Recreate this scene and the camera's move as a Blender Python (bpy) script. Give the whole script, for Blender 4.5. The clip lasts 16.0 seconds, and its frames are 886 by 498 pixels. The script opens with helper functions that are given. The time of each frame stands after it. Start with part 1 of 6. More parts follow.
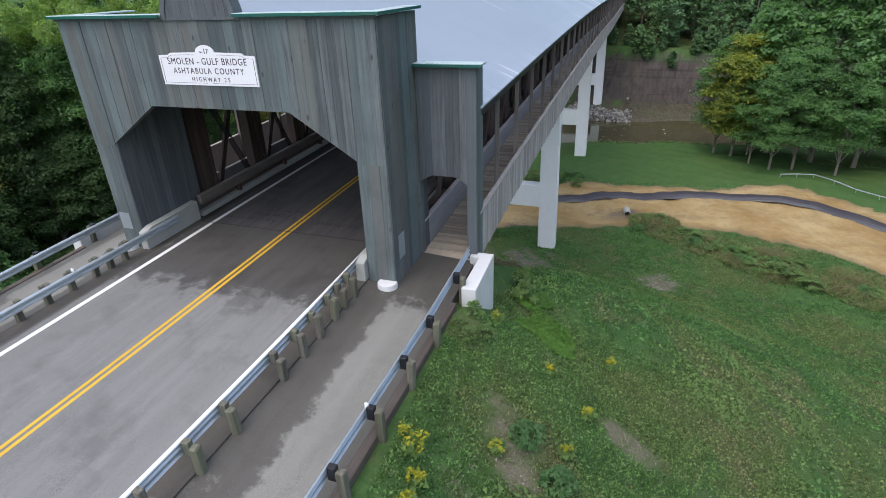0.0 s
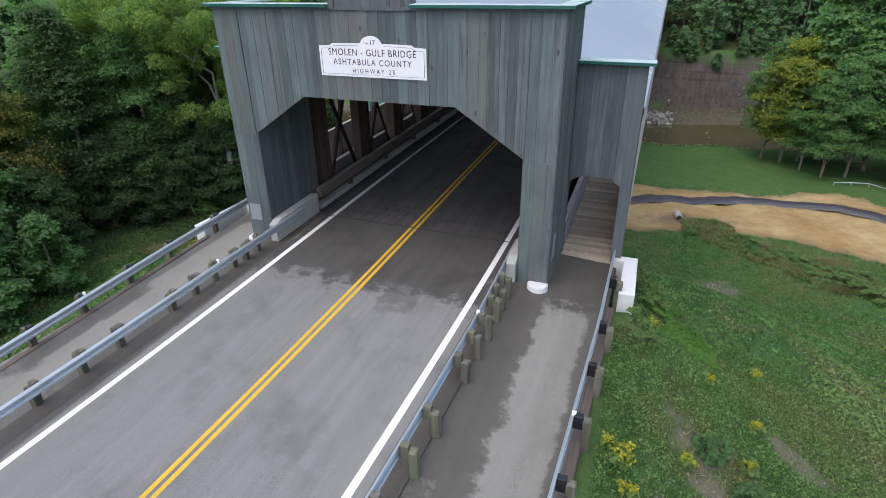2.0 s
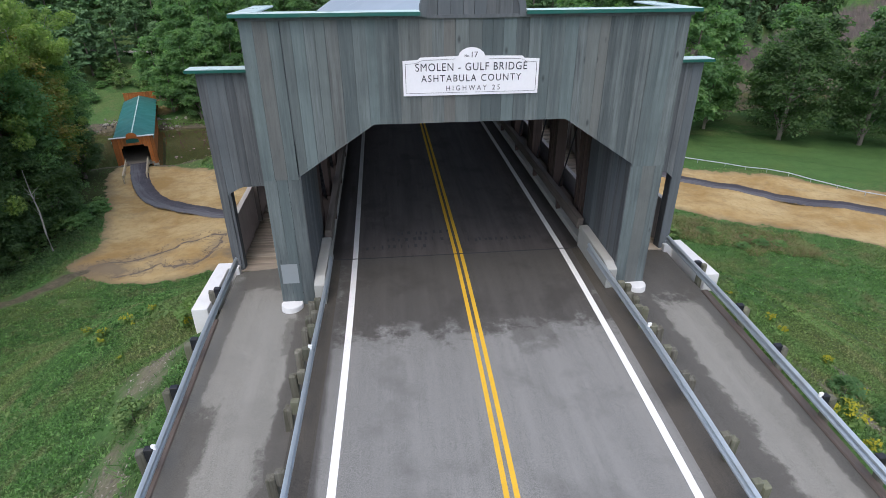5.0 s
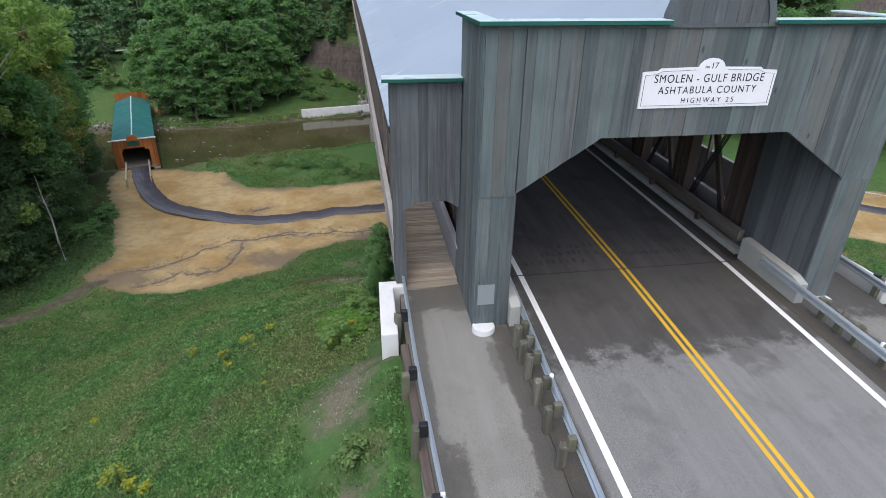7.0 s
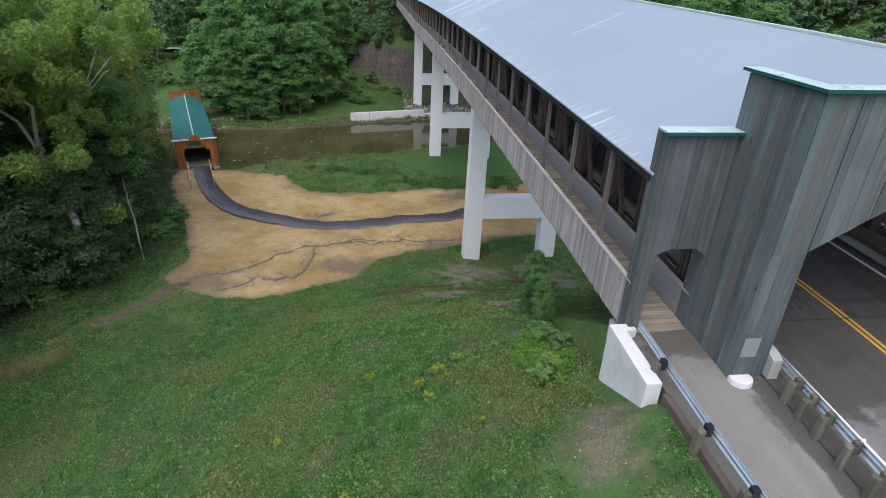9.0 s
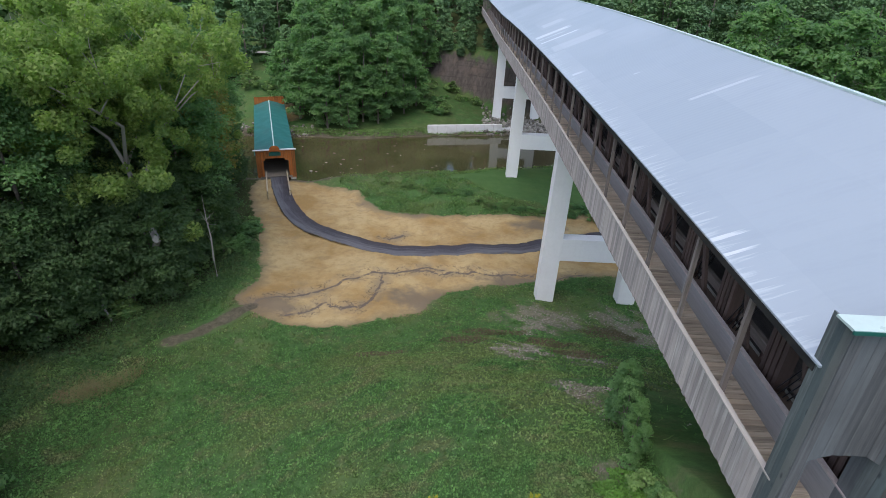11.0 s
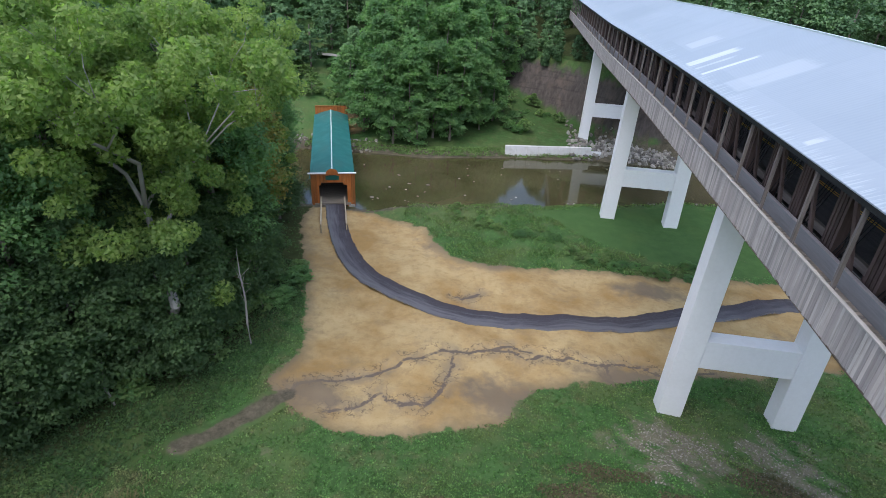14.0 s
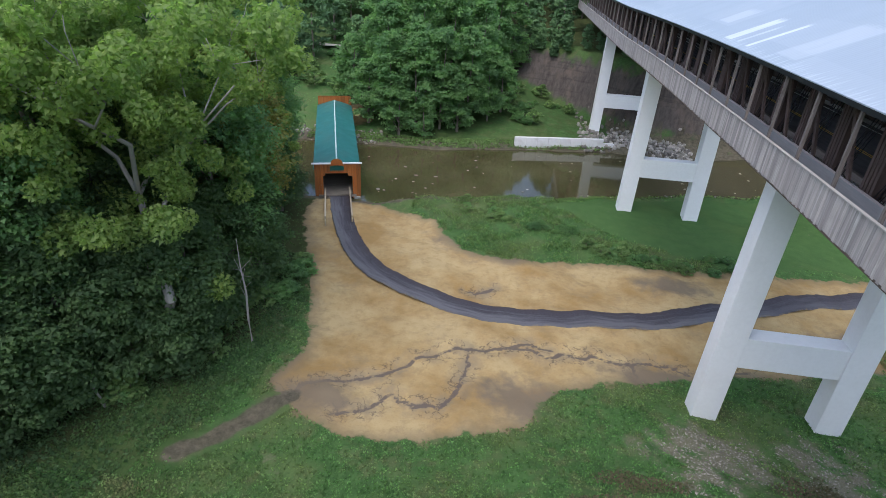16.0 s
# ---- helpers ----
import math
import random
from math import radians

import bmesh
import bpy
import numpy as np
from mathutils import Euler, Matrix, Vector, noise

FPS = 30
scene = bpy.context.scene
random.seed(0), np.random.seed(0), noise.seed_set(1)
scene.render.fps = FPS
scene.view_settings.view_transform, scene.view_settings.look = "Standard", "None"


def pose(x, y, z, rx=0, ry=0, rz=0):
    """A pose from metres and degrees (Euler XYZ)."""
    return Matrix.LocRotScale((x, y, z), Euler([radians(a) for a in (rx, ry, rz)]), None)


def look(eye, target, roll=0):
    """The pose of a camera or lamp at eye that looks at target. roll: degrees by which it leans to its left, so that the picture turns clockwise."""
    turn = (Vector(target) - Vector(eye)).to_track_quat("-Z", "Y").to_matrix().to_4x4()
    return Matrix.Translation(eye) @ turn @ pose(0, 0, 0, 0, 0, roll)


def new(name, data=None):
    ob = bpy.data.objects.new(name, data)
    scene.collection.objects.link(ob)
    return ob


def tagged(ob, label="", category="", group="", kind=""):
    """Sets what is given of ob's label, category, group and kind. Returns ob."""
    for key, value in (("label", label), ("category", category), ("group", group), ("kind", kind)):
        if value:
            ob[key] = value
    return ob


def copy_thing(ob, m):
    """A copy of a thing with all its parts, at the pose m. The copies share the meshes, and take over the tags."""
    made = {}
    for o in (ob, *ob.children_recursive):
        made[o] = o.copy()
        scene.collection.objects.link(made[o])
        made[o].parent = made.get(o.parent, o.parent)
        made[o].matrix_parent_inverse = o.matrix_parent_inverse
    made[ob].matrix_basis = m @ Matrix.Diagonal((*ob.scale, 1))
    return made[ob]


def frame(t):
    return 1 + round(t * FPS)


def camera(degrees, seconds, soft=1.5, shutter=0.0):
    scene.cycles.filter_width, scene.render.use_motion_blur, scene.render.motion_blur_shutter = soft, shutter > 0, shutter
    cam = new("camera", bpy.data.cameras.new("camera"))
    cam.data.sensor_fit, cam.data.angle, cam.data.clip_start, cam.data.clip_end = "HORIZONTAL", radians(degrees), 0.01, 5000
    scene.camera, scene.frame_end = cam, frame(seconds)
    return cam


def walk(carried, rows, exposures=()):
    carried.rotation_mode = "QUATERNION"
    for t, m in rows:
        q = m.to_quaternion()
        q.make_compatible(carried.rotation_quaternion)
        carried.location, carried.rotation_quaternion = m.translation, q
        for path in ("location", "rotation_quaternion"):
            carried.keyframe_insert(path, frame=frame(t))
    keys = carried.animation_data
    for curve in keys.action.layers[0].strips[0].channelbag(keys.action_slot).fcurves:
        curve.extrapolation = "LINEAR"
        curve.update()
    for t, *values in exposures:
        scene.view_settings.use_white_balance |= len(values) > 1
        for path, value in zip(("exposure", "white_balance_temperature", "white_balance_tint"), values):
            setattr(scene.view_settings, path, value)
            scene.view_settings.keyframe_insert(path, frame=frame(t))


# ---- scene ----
# camera and its walk
cam = camera(77.7, 16.0, 0.8)
PATH = [
    (0, (12.996, -14.892, 9.229), (12.393, -13.204, 8.342), -2.0),
    (0.5, (12.349, -15.067, 9.215), (11.718, -13.39, 8.326), -1.7),
    (1, (11.323, -15.38, 9.213), (10.681, -13.709, 8.321), -1.3),
    (1.5, (10.003, -15.733, 9.212), (9.354, -14.066, 8.318), -1.1),
    (2, (8.502, -16.032, 9.242), (7.852, -14.366, 8.345), -0.8),
    (2.5, (6.934, -16.315, 9.302), (6.351, -14.626, 8.403), -0.7),
    (3, (5.261, -16.525, 9.386), (4.854, -14.787, 8.483), -1.0),
    (3.2, (4.57, -16.572, 9.394), (4.25, -14.816, 8.491), -1.1),
    (5.3, (-3.477, -14.998, 9.489), (-3.272, -13.233, 8.572), -0.2),
    (5.5, (-4.221, -14.789, 9.475), (-4.0, -13.024, 8.561), -0.1),
    (6, (-5.673, -14.281, 9.493), (-5.424, -12.518, 8.582), 0.3),
    (6.5, (-7.173, -13.809, 9.529), (-6.914, -12.049, 8.614), 0.3),
    (7, (-8.952, -13.469, 9.571), (-8.684, -11.712, 8.655), 0.5),
    (7.5, (-11.236, -13.167, 9.639), (-11.006, -11.405, 8.721), 1.2),
    (8, (-13.679, -12.871, 9.839), (-13.459, -11.109, 8.918), 1.5),
    (8.5, (-15.721, -12.498, 10.241), (-15.497, -10.735, 9.324), 1.8),
    (8.7, (-16.24, -12.29, 10.37), (-16.01, -10.526, 9.457), 2.0),
    (10.8, (-16.75, -8.148, 13.177), (-16.679, -6.376, 12.253), 2.3),
    (11, (-16.934, -7.256, 13.246), (-16.943, -5.484, 12.318), 2.6),
    (11.5, (-17.622, -4.218, 13.395), (-17.727, -2.453, 12.46), 2.9),
    (12, (-18.357, -0.65, 13.461), (-18.543, 1.106, 12.522), 3.1),
    (12.5, (-19.296, 3.224, 13.491), (-19.557, 4.969, 12.55), 3.3),
    (13, (-20.312, 6.507, 13.405), (-20.59, 8.25, 12.465), 3.3),
    (13.5, (-21.053, 8.487, 13.154), (-21.325, 10.23, 12.213), 3.4),
    (14, (-21.442, 9.148, 12.761), (-21.641, 10.901, 11.82), 3.4),
    (14.5, (-21.586, 9.166, 12.294), (-21.774, 10.922, 11.356), 3.4),
    (15, (-21.808, 9.29, 11.669), (-21.996, 11.044, 10.727), 3.4),
    (15.5, (-22.286, 10.103, 11.002), (-22.478, 11.855, 10.057), 3.4),
    (16, (-22.962, 11.74, 10.462), (-23.163, 13.49, 9.515), 3.4),
]
walk(cam, [(t, look(eye, target, roll)) for t, eye, target, roll in PATH], [(0.0, 0.9, 6500, 10), (3.0, 0.86, 6500, 10), (8.5, 0.87, 6500, 10), (12.0, 0.95, 6350, 10), (14.0, 1.08, 6200, 10), (16.0, 1.08, 6200, 10)])

# ---- world and sun ----
world = bpy.data.worlds.new("overcast_sky")
scene.world = world
world.use_nodes = True
wn, wl = world.node_tree.nodes, world.node_tree.links
sky = wn.new("ShaderNodeTexSky")
sky.sky_type = "NISHITA"
sky.sun_disc = False
sky.sun_elevation, sky.sun_rotation = radians(63), radians(202)
sky.air_density, sky.dust_density, sky.ozone_density = 1.0, 3.5, 1.6
wl.new(sky.outputs[0], wn["Background"].inputs[0])
wn["Background"].inputs[1].default_value = 0.145
sun = new("sun", bpy.data.lights.new("sun", "SUN"))
sun.data.energy, sun.data.angle, sun.data.color = 0.95, radians(140), (1.0, 0.99, 0.98)
sun.matrix_world = pose(0, 0, 80, 27, 0, -22)

# ---- materials ----
class Nodes:
    """A small wrapper to write node materials in few lines."""

    def __init__(self, name, rough=0.8, metal=0.0, spec=0.3):
        self.m = bpy.data.materials.new(name)
        self.m.use_nodes = True
        self.t = self.m.node_tree
        self.b = self.t.nodes["Principled BSDF"]
        self.b.inputs["Roughness"].default_value = rough
        self.b.inputs["Metallic"].default_value = metal
        self.b.inputs["Specular IOR Level"].default_value = spec
        self.co = self.node("ShaderNodeTexCoord").outputs["Object"]

    def node(self, kind, operation="", attribute_name=""):
        n = self.t.nodes.new(kind)
        if operation:
            n.operation = operation
        if attribute_name:
            n.attribute_name = attribute_name
        return n

    def put(self, sock, v):
        if isinstance(v, bpy.types.NodeSocket):
            self.t.links.new(v, sock)
        elif isinstance(v, tuple) and len(v) == 3 and sock.type == "RGBA":
            sock.default_value = (*v, 1)
        else:
            sock.default_value = v

    def scaled(self, sx, sy, sz, vec=None):
        n = self.node("ShaderNodeMapping")
        self.put(n.inputs["Vector"], vec or self.co)
        n.inputs["Scale"].default_value = (sx, sy, sz)
        return n.outputs[0]

    def world_co(self):
        return self.node("ShaderNodeNewGeometry").outputs["Position"]

    def noise(self, scale, detail=3, vec=None, rough=0.55):
        n = self.node("ShaderNodeTexNoise")
        self.put(n.inputs["Vector"], vec or self.co)
        n.inputs["Scale"].default_value, n.inputs["Detail"].default_value = scale, detail
        n.inputs["Roughness"].default_value = rough
        return n.outputs["Fac"]

    def voronoi(self, scale, vec=None, out="Distance"):
        n = self.node("ShaderNodeTexVoronoi")
        self.put(n.inputs["Vector"], vec or self.co)
        n.inputs["Scale"].default_value = scale
        return n.outputs[out]

    def ramp(self, fac, a, b, c0=0.0, c1=1.0):
        n = self.node("ShaderNodeMapRange")
        self.put(n.inputs[0], fac)
        n.inputs[1].default_value, n.inputs[2].default_value = a, b
        n.inputs[3].default_value, n.inputs[4].default_value = c0, c1
        return n.outputs[0]

    def mix(self, fac, a, b, mode="MIX"):
        n = self.node("ShaderNodeMix")
        n.data_type, n.blend_type = "RGBA", mode
        self.put(n.inputs[0], fac), self.put(n.inputs[6], a), self.put(n.inputs[7], b)
        return n.outputs[2]

    def math(self, op, a, b=0.0):
        n = self.node("ShaderNodeMath", operation=op)
        self.put(n.inputs[0], a), self.put(n.inputs[1], b)
        return n.outputs[0]

    def rand(self):
        return self.node("ShaderNodeObjectInfo").outputs["Random"]

    def island(self):
        return self.node("ShaderNodeNewGeometry").outputs["Random Per Island"]

    def attr(self, name):
        return self.node("ShaderNodeAttribute", attribute_name=name).outputs["Fac"]

    def bump(self, h, strength=0.4, dist=0.02):
        n = self.node("ShaderNodeBump")
        self.put(n.inputs["Height"], h)
        n.inputs["Strength"].default_value, n.inputs["Distance"].default_value = strength, dist
        self.t.links.new(n.outputs[0], self.b.inputs["Normal"])

    def done(self, color, rough=None):
        self.put(self.b.inputs["Base Color"], color)
        if rough is not None:
            self.put(self.b.inputs["Roughness"], rough)
        return self.m


def wood(name, dark, mid, tint, along="z", rnd="object", gloss=0.75, warm=None, vary=1.0):
    """Weathered sawn boards: streaks along the grain, stains, one tone for each board."""
    n = Nodes(name, gloss)
    w = n.world_co()
    s = {"x": (0.5, 9, 9), "y": (9, 0.5, 9), "z": (9, 9, 0.5)}[along]
    r = n.rand() if rnd == "object" else n.island()
    off = n.node("ShaderNodeVectorMath", operation="ADD")
    n.put(off.inputs[0], w)
    k = n.node("ShaderNodeCombineXYZ")
    for i in range(3):
        n.put(k.inputs[i], n.math("MULTIPLY", r, 37.0))
    n.put(off.inputs[1], k.outputs[0])
    grain = n.noise(1.0, 5, n.scaled(*s, vec=off.outputs[0]), 0.65)
    fine = n.noise(6.0, 3, n.scaled(*s, vec=off.outputs[0]), 0.7)
    stain = n.noise(0.55, 4, w)
    c = n.mix(n.ramp(grain, 0.3, 0.72), dark, mid)
    c = n.mix(n.ramp(r, 0.0, 1.0, 0.0, 0.75 * vary), c, tint)
    c = n.mix(n.ramp(n.math("FRACT", n.math("MULTIPLY", r, 7.31)), 0.1, 1, 0.0, 0.85 * vary), c, n.mix(1.0, c, (0.5, 0.51, 0.53), "MULTIPLY"))
    if warm:
        c = n.mix(n.ramp(n.math("FRACT", n.math("MULTIPLY", r, 13.7)), 0.7, 1, 0.0, 0.5), c, warm)
        knot = n.voronoi(1.0, n.scaled(2.2, 2.2, 0.9, off.outputs[0]))
        c = n.mix(n.ramp(knot, 0.04, 0.12, 0.75, 0), c, tuple(v * 0.4 for v in dark))
        pale = n.noise(1.0, 4, n.scaled(5, 5, 0.35, off.outputs[0]))
        c = n.mix(n.ramp(pale, 0.62, 0.8, 0, 0.3), c, (0.27, 0.29, 0.285))
    c = n.mix(n.ramp(stain, 0.45, 0.75, 0, 0.5), c, dark)
    c = n.mix(n.ramp(fine, 0.55, 0.8, 0, 0.35), c, tuple(v * 0.45 for v in dark))
    n.bump(n.math("ADD", grain, n.math("MULTIPLY", fine, 0.5)), 0.5, 0.012)
    return n.done(c)


BOARD = wood("weathered_grey_boards", (0.06, 0.071, 0.075), (0.178, 0.204, 0.208), (0.115, 0.156, 0.162), warm=(0.15, 0.134, 0.122), vary=0.95)
BOARD_IN = wood("inner_boards", (0.069, 0.076, 0.083), (0.172, 0.184, 0.196), (0.127, 0.149, 0.167))
RAILWOOD = wood("silvered_rail_boards", (0.25, 0.23, 0.222), (0.56, 0.525, 0.51), (0.46, 0.405, 0.39))
RAILTOP = wood("pale_cap_timber", (0.3, 0.28, 0.26), (0.6, 0.57, 0.53), (0.5, 0.47, 0.43), "y")
KERBTOP = wood("grey_kerb_timber", (0.085, 0.072, 0.064), (0.22, 0.19, 0.17), (0.17, 0.146, 0.13), "y")
POSTWOOD = wood("rough_wooden_post", (0.06, 0.056, 0.042), (0.24, 0.23, 0.2), (0.15, 0.16, 0.105))
DECKWOOD = wood("worn_deck_planks", (0.22, 0.19, 0.155), (0.55, 0.485, 0.4), (0.43, 0.355, 0.28), "x")
TRUSS = wood("brown_truss_timber", (0.05, 0.035, 0.032), (0.138, 0.096, 0.085), (0.108, 0.075, 0.067))
TRUSS_Y = wood("brown_chord_timber", (0.09, 0.068, 0.056), (0.23, 0.175, 0.145), (0.19, 0.14, 0.118), "y")
KERBWOOD = wood("brown_edge_timber", (0.06, 0.048, 0.041), (0.155, 0.124, 0.106), (0.125, 0.102, 0.09), "y")
RAILWOOD_FAR = wood("silvered_rail_boards_joined", (0.25, 0.23, 0.222), (0.56, 0.525, 0.51), (0.46, 0.405, 0.39), "z", "island")
DECKWOOD_FAR = wood("worn_deck_planks_joined", (0.22, 0.19, 0.155), (0.55, 0.485, 0.4), (0.43, 0.355, 0.28), "x", "island")
POSTBROWN = wood("brown_grey_post_timber", (0.108, 0.096, 0.09), (0.252, 0.228, 0.214), (0.204, 0.174, 0.162))
PARTITION = wood("grey_partition_boards", (0.24, 0.243, 0.25), (0.47, 0.47, 0.48), (0.39, 0.385, 0.395), "y")
CEDAR = wood("new_cedar_boards", (0.22, 0.075, 0.02), (0.52, 0.2, 0.055), (0.42, 0.13, 0.03))
PALEWOOD = wood("new_pale_timber", (0.4, 0.33, 0.23), (0.62, 0.54, 0.4), (0.55, 0.46, 0.33), "y")


def painted(name, col, rough=0.55, dirt=0.3, scale=1.2, metal=0.0, dirtcol=(0.25, 0.22, 0.18)):
    n = Nodes(name, rough, metal)
    w = n.world_co()
    a = n.noise(scale, 5, w)
    b = n.noise(scale * 14, 3, w)
    streak = n.noise(1.0, 4, n.scaled(3.0, 3.0, 0.25, w))
    c = n.mix(n.ramp(a, 0.5, 0.8, 0, dirt), col, dirtcol)
    c = n.mix(n.ramp(streak, 0.55, 0.8, 0, dirt * 0.8), c, tuple(0.6 * x + 0.4 * y for x, y in zip(col, dirtcol)))
    c = n.mix(n.ramp(b, 0.4, 0.7, 0, 0.12), c, tuple(v * 0.7 for v in col))
    n.bump(b, 0.15, 0.01)
    return n.done(c, n.ramp(a, 0.3, 0.7, rough - 0.08, rough + 0.12))


WHITEPAINT = painted("white_painted_concrete", (0.62, 0.63, 0.64), 0.6, 0.38, 0.9)
PIERPAINT = painted("white_pier_coating", (0.76, 0.775, 0.79), 0.55, 0.12, 0.25)
CONCRETE = painted("grey_concrete", (0.33, 0.34, 0.325), 0.8, 0.45, 0.9)
TEAL = painted("teal_trim_metal", (0.012, 0.095, 0.08), 0.35, 0.1, 1.0)
CAPMETAL = painted("pale_cap_metal", (0.44, 0.55, 0.54), 0.3, 0.25, 0.8)
TEALROOF = painted("teal_roof_metal", (0.02, 0.125, 0.12), 0.42, 0.12, 0.5)
GALV = painted("galvanised_steel", (0.42, 0.48, 0.53), 0.38, 0.3, 1.5, 0.55)
BLACKSTEEL = painted("black_steel", (0.02, 0.022, 0.028), 0.45, 0.15, 2.0, 0.3)
SIGNWHITE = painted("white_sign_board", (0.74, 0.74, 0.79), 0.45, 0.04, 1.0)
INK = painted("dark_sign_paint", (0.03, 0.03, 0.045), 0.5, 0.0, 1.0)
GREYPATCH = painted("grey_paint_patch", (0.22, 0.25, 0.27), 0.6, 0.15, 1.0)
REFLECT = painted("white_reflector", (0.8, 0.82, 0.82), 0.4, 0.05)


def roof_material():
    """Pale coated roofing: faint rectangular patches, a few rubbed white runs, feathered white streaks above the eaves."""
    n = Nodes("pale_roof_metal", 0.42, 0.0, 0.5)
    w = n.world_co()
    big = n.noise(0.05, 4, w)
    xyz = n.node("ShaderNodeSeparateXYZ")
    n.put(xyz.inputs[0], w)
    ax = n.math("ABSOLUTE", xyz.outputs[0])
    ragged = n.math("MULTIPLY", n.math("SUBTRACT", n.noise(1.0, 4, n.scaled(0.5, 5, 0.5, w), 0.7), 0.5), 1.6)
    cell = n.node("ShaderNodeCombineXYZ")
    n.put(cell.inputs[0], n.math("FLOOR", n.math("MULTIPLY", xyz.outputs[0], 0.29)))
    n.put(cell.inputs[1], n.math("FLOOR", n.math("MULTIPLY", xyz.outputs[1], 0.13)))
    wn_ = n.node("ShaderNodeTexWhiteNoise")
    n.put(wn_.inputs["Vector"], cell.outputs[0])
    c = n.mix(n.ramp(wn_.outputs["Value"], 0.0, 1.0, 0, 0.6), (0.25, 0.298, 0.352), (0.305, 0.35, 0.405))
    c = n.mix(n.ramp(big, 0.4, 0.7, 0, 0.5), c, (0.24, 0.29, 0.345))
    streak = n.noise(1.0, 5, n.scaled(0.35, 4.5, 0.35, w), 0.65)
    low = n.ramp(ax, 6.7, 8.1, 0.0, 0.27)
    c = n.mix(n.ramp(n.math("ADD", streak, low), 0.76, 0.86, 0, 0.45), c, (0.45, 0.495, 0.54))
    # places rubbed white: the middle along the bridge, half width, and the reach from the ridge
    for y0, half, x0, x1, k in ((57.4, 0.75, 4.4, 8.0, 0.75), (55.4, 0.25, 5.2, 7.9, 0.5), (53.3, 0.28, 4.2, 8.0, 0.85), (48.0, 1.6, 3.0, 7.6, 0.22), (64.0, 1.4, 4.0, 6.5, 0.3), (22.4, 0.16, 1.1, 4.4, 0.4), (9.2, 0.12, 7.0, 8.1, 0.7), (8.2, 0.1, 7.2, 8.1, 0.7), (30.5, 0.12, 4.6, 5.0, 0.6), (36.0, 0.3, 7.0, 7.9, 0.5)):
        dy = n.math("ABSOLUTE", n.math("SUBTRACT", n.math("ADD", xyz.outputs[1], n.math("MULTIPLY", ragged, 0.12)), y0))
        band = n.math("MULTIPLY", n.ramp(dy, half * 0.8, half, 1.0, 0.0), n.ramp(n.math("ADD", ax, ragged), x0, x0 + 0.5))
        band = n.math("MULTIPLY", band, n.ramp(ax, x1, x1 + 0.15, k, 0.0))
        c = n.mix(band, c, (0.56, 0.6, 0.64))
    dirt = n.noise(0.6, 6, n.scaled(0.5, 2.0, 0.5, w), 0.7)
    c = n.mix(n.ramp(dirt, 0.5, 0.75, 0, 0.3), c, (0.2, 0.245, 0.3))
    rib = n.node("ShaderNodeTexWave")
    rib.wave_type, rib.bands_direction, rib.wave_profile = "BANDS", "Y", "SIN"
    n.put(rib.inputs["Vector"], w)
    rib.inputs["Scale"].default_value = 1.0
    n.bump(rib.outputs["Fac"], 0.18, 0.012)
    return n.done(c, n.ramp(big, 0.3, 0.7, 0.34, 0.5))


ROOF = roof_material()


def asphalt(name, col, wet, worn, patchy=0.4, damp=(), edge=None, tar=False):
    """Asphalt with wheel tracks; damp: stains as (x, y, half width, half length, amount); edge: dark grit beyond that distance from the middle."""
    n = Nodes(name, 0.75, 0.0, 0.4)
    w = n.world_co()
    g = n.noise(38, 2, w, 0.8)
    a = n.noise(0.5, 6, w, 0.62)
    lanes = n.noise(1.0, 5, n.scaled(1.7, 0.09, 1, w), 0.7)
    c = n.mix(n.ramp(g, 0.3, 0.72), tuple(v * 0.55 for v in col), tuple(min(1, v * 1.45) for v in col))
    c = n.mix(n.ramp(lanes, 0.4, 0.64, 0, 0.65), c, worn)
    speck = n.voronoi(5.0, w)
    c = n.mix(n.ramp(speck, 0.05, 0.09, 0.35, 0), c, tuple(v * 0.4 for v in col))
    c = n.mix(n.ramp(a, 0.52, 0.64, 0, patchy), c, wet)
    xyz = n.node("ShaderNodeSeparateXYZ")
    n.put(xyz.inputs[0], w)
    wob = n.math("MULTIPLY", n.math("SUBTRACT", n.noise(1.5, 8, w, 0.72), 0.5), 1.7)
    total = None
    for x0, y0, hx, hy, k in damp:
        u = n.math("DIVIDE", n.math("ABSOLUTE", n.math("SUBTRACT", xyz.outputs[0], x0)), hx)
        v = n.math("DIVIDE", n.math("ABSOLUTE", n.math("SUBTRACT", xyz.outputs[1], y0)), hy)
        m = n.ramp(n.math("ADD", n.math("MAXIMUM", u, v), wob), 0.84, 1.08, k, 0.0)
        total = m if total is None else n.math("MAXIMUM", total, m)
    if edge:
        m = n.ramp(n.math("ADD", n.math("ABSOLUTE", xyz.outputs[0]), n.math("MULTIPLY", wob, 0.12)), edge, edge + 0.12, 0.0, 0.85)
        total = m if total is None else n.math("MAXIMUM", total, m)
    if tar:
        t = n.noise(1.0, 3, n.scaled(3.2, 0.7, 1, w), 0.6)
        m = n.math("MULTIPLY", n.ramp(t, 0.6, 0.66, 0.0, 0.85), n.ramp(n.noise(0.4, 2, w), 0.48, 0.58))
        total = m if total is None else n.math("MAXIMUM", total, m)
    if total is not None:
        c = n.mix(total, c, n.mix(1.0, c, (0.345, 0.325, 0.31), "MULTIPLY"))
        n.put(n.b.inputs["Roughness"], n.ramp(total, 0, 1, 0.8, 0.6))
    n.bump(g, 0.35, 0.008)
    return n.done(c)


